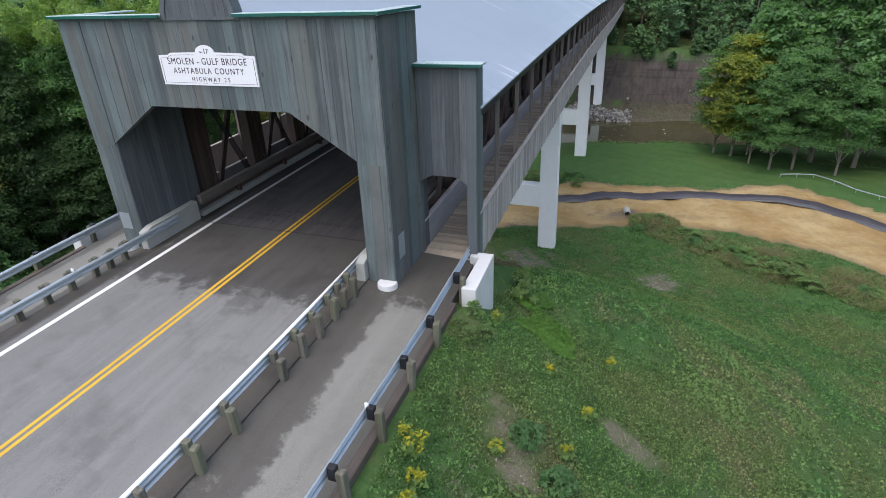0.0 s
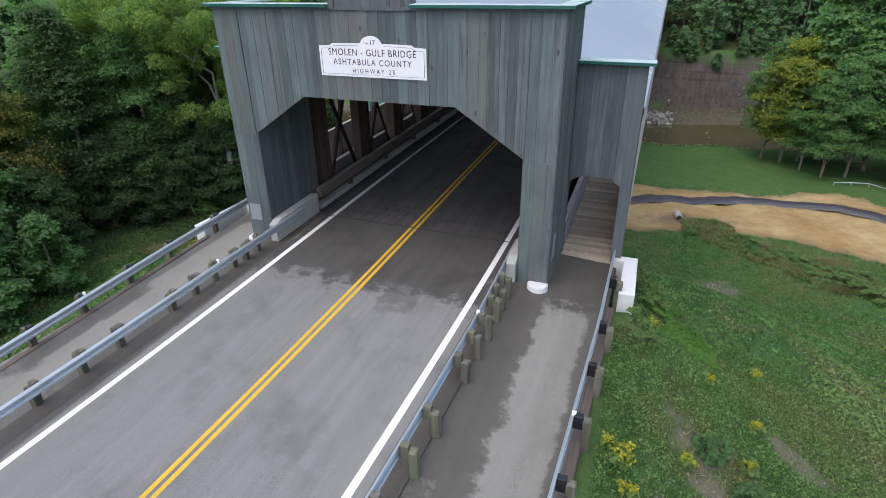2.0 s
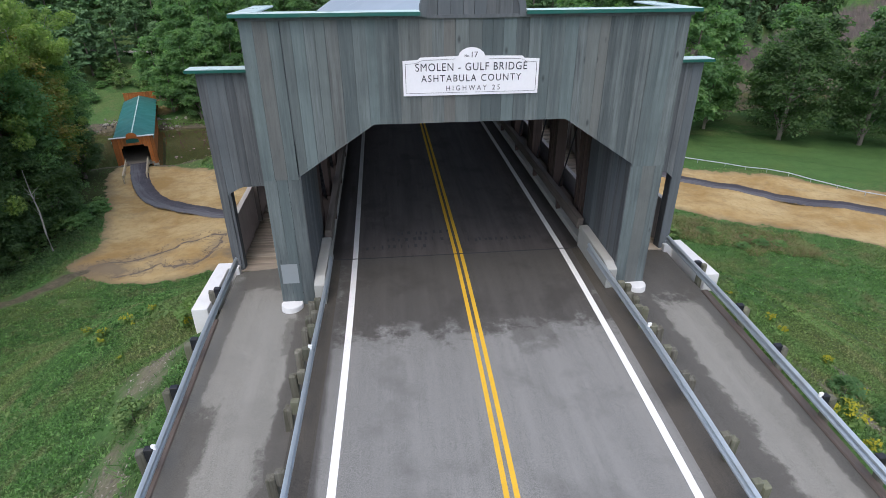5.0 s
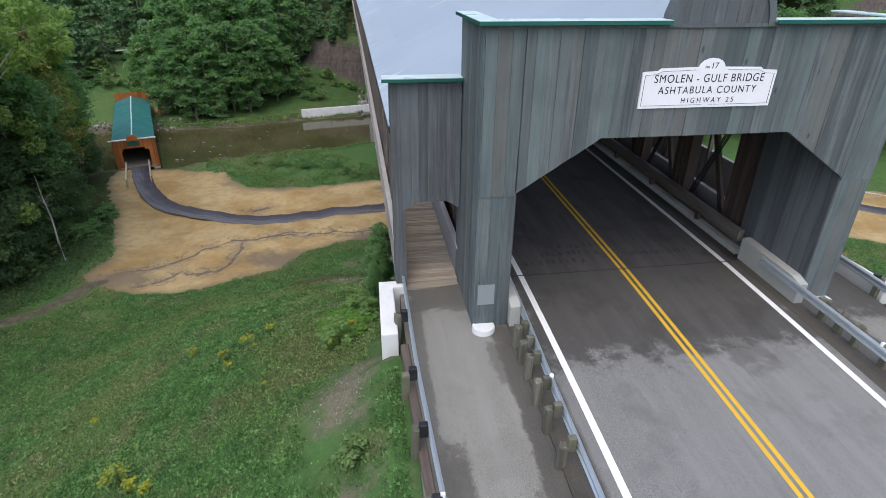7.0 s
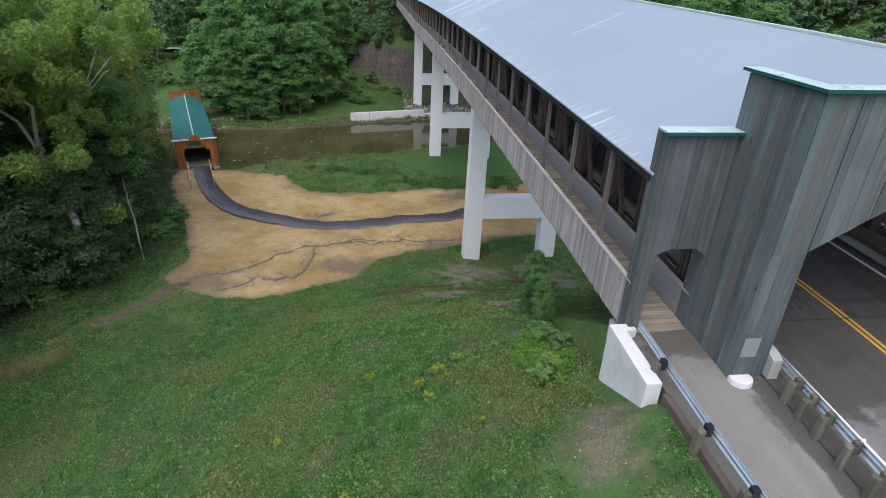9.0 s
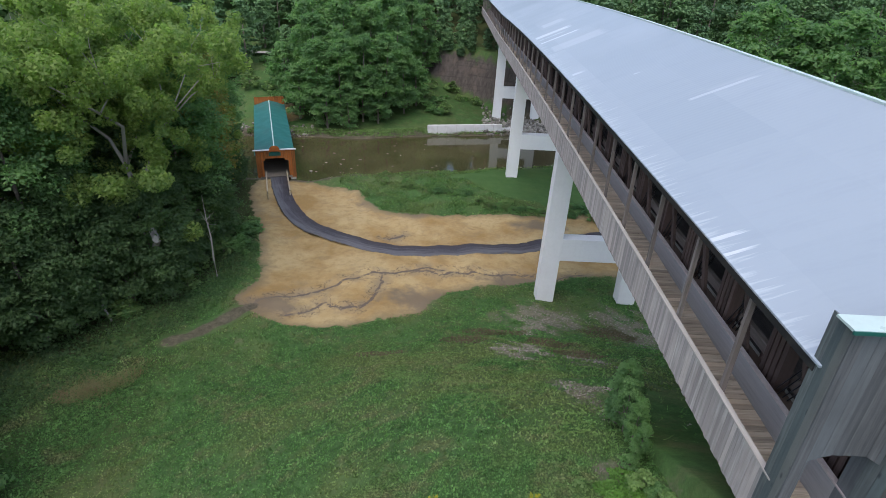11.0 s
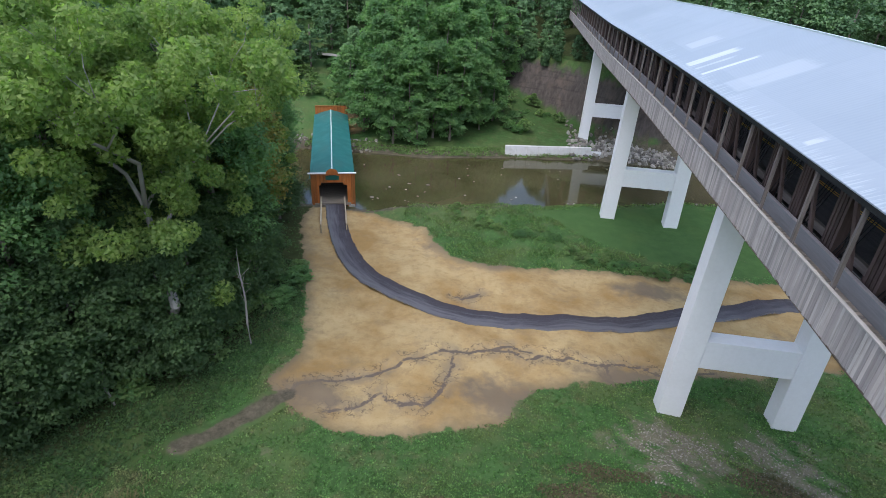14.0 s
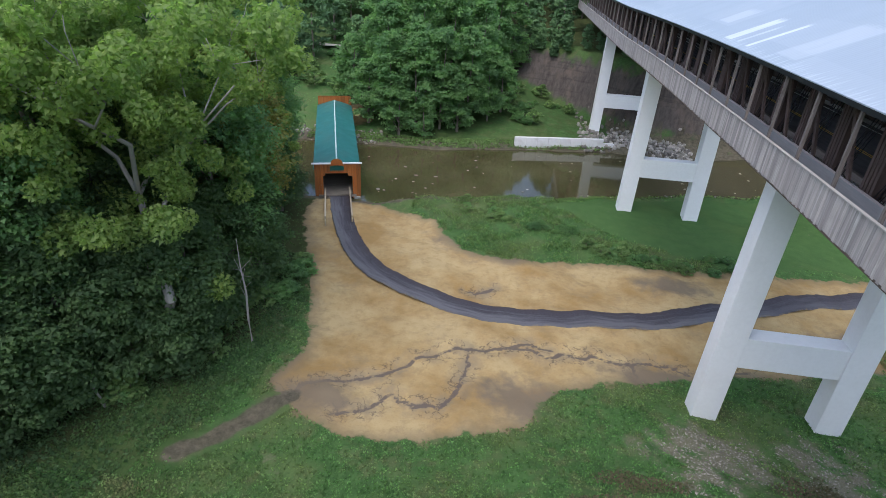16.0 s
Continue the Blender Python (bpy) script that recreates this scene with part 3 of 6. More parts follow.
RILLS = [[(-41, 43.5), (-38, 43.6), (-33, 47), (-29.3, 50.1), (-25.1, 52.2), (-20.7, 53.7), (-17.5, 52.8), (-14, 53.3), (-9.5, 53.6), (-5.5, 54.4)], [(-34.5, 42.4), (-32.9, 43), (-30.5, 45.6), (-28.4, 44.4), (-26.3, 44.5), (-24.8, 48.9), (-24.6, 52.3)], [(-10, 53.6), (-9.4, 51.8)], [(-6, 54.4), (-3, 53), (1, 54.5)], [(-25.7, 62.7), (-24, 63), (-23.1, 64.2)], [(-20.7, 53.7), (-19, 54.6), (-17, 54)]]
SCRAPE = [(-38.2, 43.4), (-41, 39.9), (-43.9, 36.2)]
PATHWAY = [(-48.3, 87.5), (-45.7, 80.5), (-43.2, 74.3), (-40, 68.6), (-36.3, 64.2), (-32.4, 61.5), (-27.2, 59.4), (-22.2, 58.9), (-17.2, 58.9), (-11, 59.8), (-5.7, 61.1), (-0.7, 63.1), (5.8, 66.0), (12.4, 68.6), (20.6, 71.2), (28.7, 72.5), (36, 71.3), (41.1, 68.7), (45.1, 65.2), (60, 53), (90, 31)]


def along(pts, x):
    return np.interp(x, [p[0] for p in pts], [p[1] for p in pts])


def land(x, y):
    """Height of the ground at many places."""
    x, y = np.asarray(x, float), np.asarray(y, float)
    ax = np.abs(x)
    d = np.hypot(np.maximum(ax - 8.6, 0), np.maximum(y - 3.4, 0))
    drop = 0.55 * np.clip(y + 0.6, 0, 3.2) * np.clip((ax - 7.9) / 0.3, 0, 1) * np.clip(1 - d / 7, 0, 1)
    slope = -0.52 - drop - 0.75 * np.minimum(d, 1.0) - 0.57 * np.maximum(d - 1.0, 0) + np.where(y < 2.5, 0.038 * (np.maximum(y, -40) - 2.5), 0)
    k = 1.6
    hi = np.logaddexp(slope / k, PLAIN / k) * k
    hi = np.where(d < 0.01, slope, hi)
    wob = 0.35 * np.sin(x * 0.31 + 1.3 * np.sin(y * 0.17)) * np.sin(y * 0.27 + x * 0.11) + 0.12 * np.sin(x * 1.1 + y * 0.7) * np.sin(y * 0.9 - x * 0.4)
    hi = hi + wob * np.clip(d / 12, 0, 1)
    nb, fb, cl = along(NEAR_BANK, x), along(FAR_BANK, x), along(CLIFF, x)
    into = np.minimum(y - nb, fb - y)
    hi = hi + (WATERLEVEL - 1.1 - hi) * np.clip((into + 1.2) / 2.6, 0, 1) * (y > 30)
    past = np.maximum(y - fb - 3, 0)
    grade = np.where(x < -24, 0.20 + 0.002 * np.clip(-x - 24, 0, 40), 0.05 + 0.15 * np.clip((-8 - x) / 16, 0, 1))
    bank = PLAIN + past * grade
    over = y - cl
    top = np.maximum(-8.5 + over * 0.12, bank)
    wall = np.clip(over / 5.0, 0, 1)
    far = bank + (top - bank) * wall + np.clip(over, 0, 60) * 0.02 * np.sin(x * 0.2)
    hi = np.where(past > 0, np.maximum(hi, far), hi)
    side = np.maximum(np.maximum(-x - 95, x - 110), 0)
    back = np.maximum(-y - 40, 0)
    mound = 0.42 * np.exp(-((x - 9.4) / 1.6) ** 2 - ((y - 0.2) / 1.5) ** 2) * np.clip((x - 8.1) / 0.4, 0, 1)
    return hi + mound + side * 0.3 * (1 - np.exp(-side / 20)) + back * 0.15 * np.clip((ax - 30) / 30, 0, 1)


def height(x, y):
    return float(land(np.array([x]), np.array([y]))[0])


BARE = ((-9.8, -0.8, 2.0, 2.8), (-9.6, 7.2, 1.8, 3.0), (-10.2, 30.5, 3.6, 5.5), (-6, 43, 8, 5), (-5, 29, 2.6, 5), (-9.6, -6, 1.8, 4), (10.8, -4.2, 1.7, 2.4), (17.5, -1.7, 2.2, 1.4), (19.8, -2.0, 2.2, 1.4), (14.2, -1.0, 1.8, 0.9), (3, 41, 5, 7), (12, 58, 5, 3), (-38.9, 38.1, 1.0, 0.7), (-37.6, 37.1, 1.1, 0.8), (11.6, -8, 2.6, 4), (17.5, 40, 3, 6), (-8.6, 18, 2, 6), (-7, 40, 4, 3), (2, 44, 5, 4))


def gravel_at(x, y):
    """How bare and stony the ground is."""
    ragged = 0.7 * (np.sin(x * 0.9 + 1.7 * np.sin(y * 0.63 + 2)) * np.sin(y * 0.99 + 1.3 * np.sin(x * 0.54)) * 0.5 + 0.5) * (0.6 + 0.4 * np.sin(x * 2.3 + y * 1.9)) - 0.2
    return np.maximum.reduce([np.clip(1 - np.hypot((x - cx) / rx, (y - cy) / ry) - ragged, 0, 1) for cx, cy, rx, ry in BARE])


def ground():
    def axis(parts):
        return np.unique(np.round(np.concatenate([np.arange(a, b, s) for a, b, s in parts]), 3))
    xs = axis([(-420, -120, 20), (-120, -62, 3), (-62, -46, 0.7), (-46, 8, 0.3), (8, 48, 0.6), (48, 100, 1.2), (100, 420.1, 20)])
    ys = axis([(-220, -40, 15), (-40, -12, 2), (-12, -3, 0.5), (-3, 6, 0.3), (6, 30, 0.7), (30, 42, 0.6), (42, 66, 0.3), (66, 128, 0.6), (128, 200, 2), (200, 520.1, 20)])
    X, Y = np.meshgrid(xs, ys)
    Z = land(X, Y)
    sd = polyline_dist(X, Y, SAND, True) * np.where(inside(X, Y, SAND), 1, -1)
    sand = np.clip(0.5 + sd * 0.28, 0, 1)
    sand = np.maximum(sand, np.clip(1.3 - np.hypot((X + 56.5) / 6, (Y - 121) / 5), 0, 1))
    rill = np.zeros(X.shape)
    rng = np.random.default_rng(9)
    for r in RILLS:
        for _ in range(3):
            mids = [((a[0] + b[0]) / 2 + rng.normal() * 0.09 * math.dist(a, b), (a[1] + b[1]) / 2 + rng.normal() * 0.09 * math.dist(a, b)) for a, b in zip(r, r[1:])]
            r = [p for q in zip(r, mids) for p in q] + [r[-1]]
        rill = np.maximum(rill, np.clip(1 - polyline_dist(X, Y, r) / 2.2, 0, 1))
    Z = Z - 0.2 * np.clip(rill * 2 - 1, 0, 1)
    nb, fb, cl = along(NEAR_BANK, X), along(FAR_BANK, X), along(CLIFF, X)
    mud = np.clip(0.5 + (np.minimum(Y - nb, fb - Y) + np.where(X < -20, 2.0, 0.4) + 1.6 * (fb - Y < Y - nb)) * 0.4, 0, 1) * (Y > 40)
    mud = np.maximum(mud, 0.62 * ((X > -3) & (Y > fb) & (Y < cl + 1)))
    mud = np.maximum(mud, np.clip(1.15 - polyline_dist(X, Y, SCRAPE) / 1.25, 0, 1))
    # Ground overshadowed by the forest, painted darker along with its weeds.
    scrub_shade_poly = [(-45, 47), (-42.5, 40), (-41.5, 33), (-41, 25), (-43, 10), (-62, 10), (-62, 30), (-51, 42)]
    scrub_shade = np.clip(0.5 + polyline_dist(X, Y, scrub_shade_poly, True) * np.where(inside(X, Y, scrub_shade_poly), 1, -1) * 0.16, 0, 1)
    scrub_shade = np.maximum(scrub_shade, 0.62 * ((X > -40) & (Y > fb + 2) & (Y < cl)))
    scrub_shade = np.maximum.reduce([scrub_shade] + [np.clip(1 - np.hypot((X - cx) / rx, (Y - cy) / ry), 0, 1) for cx, cy, rx, ry in ((-15, 35, 3.5, 2.5), (-6.5, 35.5, 3.5, 2.5), (-4.5, 32, 3.5, 3), (1, 40, 4, 3), (-11.5, 38.5, 4, 2), (-24, 33, 3, 2))])
    lawn_poly = [(-17, 90), (-9, 82), (0, 76), (6, 73), (12, 76), (28, 78), (60, 68), (100, 45), (130, 60), (90, 85), (50, 92), (27, 99), (4, 95.5)]
    lawn = np.clip(0.5 + polyline_dist(X, Y, lawn_poly, True) * np.where(inside(X, Y, lawn_poly), 1, -1) * 0.3, 0, 1)
    over = Y - cl
    cliff = np.clip(1.0 - np.abs(over - 2.4) / 4.2, 0, 1) * (X > -34)
    # Where the woods stand, the ground takes the floor colour with shade in it.
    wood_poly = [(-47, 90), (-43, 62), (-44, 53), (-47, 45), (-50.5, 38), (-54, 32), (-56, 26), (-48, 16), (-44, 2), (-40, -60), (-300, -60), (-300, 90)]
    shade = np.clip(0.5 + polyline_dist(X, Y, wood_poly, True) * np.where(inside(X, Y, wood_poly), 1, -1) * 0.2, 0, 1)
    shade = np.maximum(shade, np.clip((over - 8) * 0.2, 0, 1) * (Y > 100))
    gravel = gravel_at(X, Y)
    grey = np.maximum.reduce([np.clip(1 - np.hypot((X - cx) / rx, (Y - cy) / ry), 0, 1) for cx, cy, rx, ry in ((-27, 75, 7, 5), (-23, 71.5, 5, 3), (-3, 68.5, 6, 3.5), (-36, 44, 5, 3), (-20, 47, 6, 4), (-8, 52, 7, 2.5), (-42, 47, 4, 4), (14, 61, 7, 3.5), (-22, 71, 4, 3))])
    me = bpy.data.meshes.new("ground")
    ny, nx = X.shape
    i = np.arange(ny * nx).reshape(ny, nx)
    quads = np.stack([i[:-1, :-1], i[:-1, 1:], i[1:, 1:], i[1:, :-1]], -1).reshape(-1, 4)
    me.from_pydata(np.stack([X, Y, Z], -1).reshape(-1, 3).tolist(), [], quads.tolist())
    for name, a in (("sand", sand), ("greysand", grey), ("rill", rill), ("mud", mud), ("lawn", lawn), ("cliff", cliff), ("shade_floor", shade), ("gravel", gravel * 0.9), ("scrub_shade", scrub_shade)):
        me.attributes.new(name, "FLOAT", "POINT").data.foreach_set("value", a.astype(np.float32).ravel())
    me.polygons.foreach_set("use_smooth", [True] * len(me.polygons))
    me.materials.append(GROUND)
    tagged(new("ground", me), "grassy valley slopes with bare sandy clearing and shale cliff", "ground", kind="structure")


ground()

bm = bm_new()
for (xa, ya), (xb, yb), (xc, yc), (xd, yd) in [((a, along(NEAR_BANK, a) - 2), (b, along(NEAR_BANK, b) - 2), (b, along(FAR_BANK, b) + 2), (a, along(FAR_BANK, a) + 2)) for a, b in zip(range(-200, 240, 10), range(-190, 250, 10))]:
    bm.faces.new([bm.verts.new(v) for v in ((xa, ya, WATERLEVEL), (xb, yb, WATERLEVEL), (xc, yc, WATERLEVEL), (xd, yd, WATERLEVEL))])
bmesh.ops.remove_doubles(bm, verts=bm.verts, dist=0.01)
structure("water", bm, WATER, "shallow murky brown river water below the bridges", "river")


def smooth_path(pts, step=0.8):
    """Points along a smooth curve through pts."""
    out = []
    p = [Vector((*q[:2], 0)) for q in pts]
    p = [2 * p[0] - p[1], *p, 2 * p[-1] - p[-2]]
    for a, b, c, d in zip(p, p[1:], p[2:], p[3:]):
        k = max(2, int((c - b).length / step))
        for i in range(k):
            t = i / k
            out.append(0.5 * (2 * b + (c - a) * t + (2 * a - 5 * b + 4 * c - d) * t * t + (3 * b - a - 3 * c + d) * t ** 3))
    return out


def evened(pts, rounds=4):
    """The same points with small kinks taken out."""
    for _ in range(rounds):
        pts = [pts[0]] + [(a + b * 2 + c) / 4 for a, b, c in zip(pts, pts[1:], pts[2:])] + [pts[-1]]
    return pts


def ribbon(pts, width, lift, wobble=0.0):
    bm = bm_new()
    rows = []
    for i, p in enumerate(pts):
        d = (pts[min(i + 1, len(pts) - 1)] - pts[max(i - 1, 0)]).normalized()
        s = Vector((-d.y, d.x, 0))
        row = []
        for k in (-1, -0.5, 0, 0.5, 1):
            q = p + s * (k * (width / 2 + (random.uniform(-1, 1) * wobble if abs(k) == 1 else 0)))
            row.append((q.x, q.y))
        zs = land([r[0] for r in row], [r[1] for r in row])
        z = float(np.max(zs))
        rows.append([bm.verts.new((x, y, z + lift - (0.14 if j in (0, 4) else 0))) for j, (x, y) in enumerate(row)])
    for a, b in zip(rows, rows[1:]):
        for k in range(4):
            bm.faces.new((a[k], a[k + 1], b[k + 1], b[k]))
    return bm


def footpath(pts, width, top):
    """A strip of asphalt with broken edges over the ground; remembers how far along and across each corner lies."""
    rng = random.Random(12)
    cols = (-1, -0.93, -0.8, -0.5, 0, 0.5, 0.8, 0.93, 1)
    bm = bm_new()
    la, lc = bm.verts.layers.float.new("along"), bm.verts.layers.float.new("across")
    rows, run = [], 0.0
    for i, p in enumerate(pts):
        a, b = pts[max(i - 1, 0)], pts[min(i + 1, len(pts) - 1)]
        d = (b - a).normalized()
        run += (p - a).length
        s = Vector((-d.y, d.x, 0))
        half = [width / 2 + 0.06 * math.sin(run * 0.3 + e) + 0.03 * math.sin(run * 1.7 + 2 * e) + rng.uniform(-0.07, 0.07) for e in (0, 2)]
        at = [p + s * (k * half[k > 0]) for k in cols]
        z = float(np.max(land([q.x for q in at], [q.y for q in at]))) + top
        row = []
        for k, q in zip(cols, at):
            v = bm.verts.new((q.x, q.y, z - (0.14 if abs(k) == 1 else 0)))
            v[la], v[lc] = run, k
            row.append(v)
        rows.append(row)
    for a, b in zip(rows, rows[1:]):
        for k in range(len(cols) - 1):
            bm.faces.new((a[k], a[k + 1], b[k + 1], b[k]))
    return bm


structure("path", footpath(evened(smooth_path(PATHWAY, 0.35), 12), 2.85, 0.10), PATHWORN, "fresh black asphalt footpath curving over the sandy clearing", "path")

# ---- road ----
LEN = 172.0


def middle(y):
    """The middle of the carriageway."""
    return -0.008 * max(0, y - 3) - 0.0013 * min(0, y - 3) ** 2 if y > -25 else -0.0013 * 784 + (y + 25) * 0.07


def strip(x0, x1, y0, y1, z, step=1.0, thick=0.0, z1=None):
    z1 = z if z1 is None else z1
    bm = bm_new()
    k = max(1, int(math.ceil((y1 - y0) / step)))
    rows = []
    for i in range(k + 1):
        y = y0 + (y1 - y0) * i / k
        c = middle(y)
        rows.append([bm.verts.new((c + x, y, h + rise(y))) for x, h in ((x0, min(z, z1) - thick), (x0, z), (x1, z1), (x1, min(z, z1) - thick))])
    for a, b in zip(rows, rows[1:]):
        for j in (0, 1, 2):
            bm.faces.new((a[j], a[j + 1], b[j + 1], b[j]))
    return bm


structure("road", strip(-4.9, 4.9, -60, 2.55, 0.0, 1.0, 0.5), ROAD, "worn grey asphalt road leading into the covered bridge", "road")
structure("gutter_left", strip(-4.9, -4.28, -60, 2.5, 0.004, 1.0), GUTTER, "dark damp grit along the road edge under the guard rail", "gutter")
structure("gutter_right", strip(4.24, 4.9, -60, 2.5, 0.004, 1.0), GUTTER, "dark damp grit along the road edge under the guard rail", "gutter")
structure("bridge_road", strip(-4.88, 4.88, 2.55, LEN + 3, -0.004, 4.0, 0.3), ROADIN, "dark asphalt roadway inside the covered bridge", "road")
structure("pavement_left", strip(-8.0, -4.9, -60, 2.5, -0.30, 1.0, 0.6, -0.06), SIDEWALK, "pale worn asphalt footway with damp patches beside the road", "pavement")
structure("pavement_right", strip(4.9, 8.0, -60, 2.5, -0.06, 1.0, 0.6, -0.30), SIDEWALK, "pale worn asphalt footway with damp patches beside the road", "pavement")
for nm, x, mat, lab in (("edge_line_left", -3.87, WHITELINE, "white painted edge line on the asphalt"), ("edge_line_right", 3.80, WHITELINE, "white painted edge line on the asphalt"), ("centre_line_left", -0.17, YELLOWLINE, "yellow painted centre line on the asphalt"), ("centre_line_right", 0.05, YELLOWLINE, "yellow painted centre line on the asphalt")):
    w = 0.19 if mat is WHITELINE else 0.12
    structure(nm, strip(x, x + w, -60, LEN, 0.005, 1.0), mat, lab, "road marking")

bm = bm_new()
mr = random.Random(3)
for row, xa, xb in ((3.2, -3.4, -1.2), (3.75, -2.6, -0.5), (4.3, -2.2, 0.2), (3.5, 0.5, 3.0)):
    x = xa
    while x < xb:
        q = mr.uniform(-0.06, 0.06)
        box(bm, x, x + mr.uniform(0.05, 0.12), row + q, row + q + mr.uniform(0.16, 0.3), rise(row) - 0.02, rise(row) + 0.003)
        x += mr.uniform(0.16, 0.34)
structure("seal_marks", bm, PATHBLACK, "rows of short black tar seal marks on the bridge roadway", "road seal")
structure("road_joint", box(bm_new(), -4.4, 4.4, 2.5, 2.56, -0.05, 0.004), PATHBLACK, "narrow black expansion joint across the roadway", "road joint")


# ---- guard rails ----
WBEAM = [(0.0, 0.155), (0.02, 0.15), (0.075, 0.11), (0.075, 0.06), (0.02, 0.02), (0.02, -0.02), (0.075, -0.06), (0.075, -0.11), (0.02, -0.15), (0.0, -0.155), (-0.006, -0.15), (0.05, -0.11), (0.05, -0.06), (0.0, -0.02), (0.0, 0.02), (0.05, 0.06), (0.05, 0.11), (-0.006, 0.15)]


def guard_rail(label, xs, side, ys, z, posts, group, post_side):
    """A W-beam on posts. xs: x at y; side: which way the ridges face; post_side: where the posts stand."""
    g = thing("guard_rail", label, "guard rail", (xs(ys[0]), ys[0], 0), group)
    o = Vector(g.location)
    bm = bm_new()
    rows = []
    k = int((ys[1] - ys[0]) / 0.95) + 1
    for i in range(k + 1):
        y = ys[0] + (ys[1] - ys[0]) * i / k
        rows.append([bm.verts.new(Vector((xs(y) + side * u, y, z + rise(y) + v)) - o) for u, v in WBEAM])
    n = len(WBEAM)
    for a, b in zip(rows, rows[1:]):
        for j in range(n):
            bm.faces.new((a[j], a[(j + 1) % n], b[(j + 1) % n], b[j]))
    bm.faces.new(rows[0]), bm.faces.new(rows[-1][::-1])
    part("rail", bm, GALV, g, "dull galvanised steel W-beam")
    rr = random.Random(5)
    y = posts[3]
    ref = part("reflector", soften(box(bm_new(), -0.05, 0.05, -0.03, 0.03, 0.14, 0.27), 0.01), REFLECT, g, "small white reflector")
    ref.location = Vector((xs(y), y, z + rise(y))) - o
    for y in posts:
        x = xs(y) + post_side * (0.30 + 0.02 * rr.random())
        pb = soften(box(bm_new(), -0.1, 0.1, -0.105, 0.105, -1.1, z + 0.07 + rr.uniform(-0.06, 0.05)), 0.025)
        for v in pb.verts:
            if v.co.z > 0:
                v.co += Vector((rr.uniform(-0.012, 0.012), rr.uniform(-0.012, 0.012), rr.uniform(-0.05, 0.015)))
        p = part("post", pb, POSTWOOD, g, "weathered wooden post")
        p.location = Vector((x, y, rise(y))) - o
        p.rotation_euler = (rr.uniform(-0.04, 0.04), rr.uniform(-0.04, 0.04), rr.uniform(-0.15, 0.15))
        b = part("block", soften(box(bm_new(), -0.1, 0.1, -0.08, 0.08, -0.18, 0.2), 0.015), POSTWOOD if abs(x) < 6 else BLACKSTEEL, g)
        b.location = Vector((xs(y) + post_side * 0.11, y, z + rise(y))) - o
    return g


close = [-1.1, -1.75, -2.4, -3.35, -4.25, -5.25, -7.2, -8.4, -9.7, -11.6, -13.5, -15.4, -17.3, -19.2, -21.1]
guard_rail("inner galvanised guard rail on wooden posts beside the road", lambda y: middle(y) + 4.55 + 0.11 * min(1.0, max(0.0, 0.6 - y) / 4), -1, (-22, 1.5), 0.60, close, "guard rails", 1)
guard_rail("inner galvanised guard rail on wooden posts beside the road", lambda y: middle(y) - 4.54 - 0.08 * min(1.0, max(0.0, 0.6 - y) / 4), 1, (-22, 1.5), 0.60, close, "guard rails", -1)
wide = [0.3, -2.25, -4.15, -6.05, -7.85, -9.75, -11.65, -13.55, -15.45, -17.35, -19.25]
guard_rail("outer galvanised guard rail along the footway edge", lambda y: 7.9 + 0.03 * min(y + 2, 0), -1, (-22, 2.3), 0.30, wide, "guard rails", 1)
guard_rail("outer galvanised guard rail along the footway edge", lambda y: -7.9 - 0.03 * min(y + 2, 0), 1, (-22, 2.3), 0.30, wide, "guard rails", -1)
for sx in (1, -1):
    e = structure("edge_timber_right" if sx > 0 else "edge_timber_left", soften(lift(lbox(bm_new(), -0.12, 0.12, -24, -0.3, -0.95, -0.24)), 0.03), KERBWOOD, "dark brown timber edging of the footway", "kerb")
    e.location = (sx * 8.08, 0, 0)
    e.rotation_euler = (0, 0, sx * -0.026)


# ---- portal of the large covered bridge ----
HALF, TOP, OPEN_HALF, OPEN_TOP, OPEN_CUT, CUT_X = 5.93, 8.30, 4.93, 5.56, 4.12, 2.72


def lower_edge(x):
    """Lower edge of the boarded front above the opening."""
    a = abs(x)
    if a <= CUT_X:
        return OPEN_TOP
    if a <= OPEN_HALF:
        return OPEN_TOP + (OPEN_CUT - OPEN_TOP) * (a - CUT_X) / (OPEN_HALF - CUT_X)
    return OPEN_CUT - 0.08


portal = thing("bridge_portal", "grey weathered board portal front of a covered road bridge", "bridge portal", (0, 0, 0))
rr = random.Random(11)


def board_row(a, b, w):
    x = a
    while x < b - 0.01:
        e = min(b, x + w * rr.uniform(0.82, 1.18))
        if b - e < w * 0.4:
            e = b
        yield x, e
        x = e


def front_board(x0, x1, zb, zt, y0, y1, parent, mat=BOARD, name="board"):
    """One board of the front; zb: function of its lower edge."""
    cuts = sorted({x0 + 0.003, x1 - 0.003} | {c for c in (-OPEN_HALF, -CUT_X, CUT_X, OPEN_HALF) if x0 + 0.02 < c < x1 - 0.02})
    out = [(x, zb(x)) for x in cuts] + [(x1 - 0.003, zt), (x0 + 0.003, zt)]
    return part(name, prism(bm_new(), out, "y", y0, y1), mat, parent)


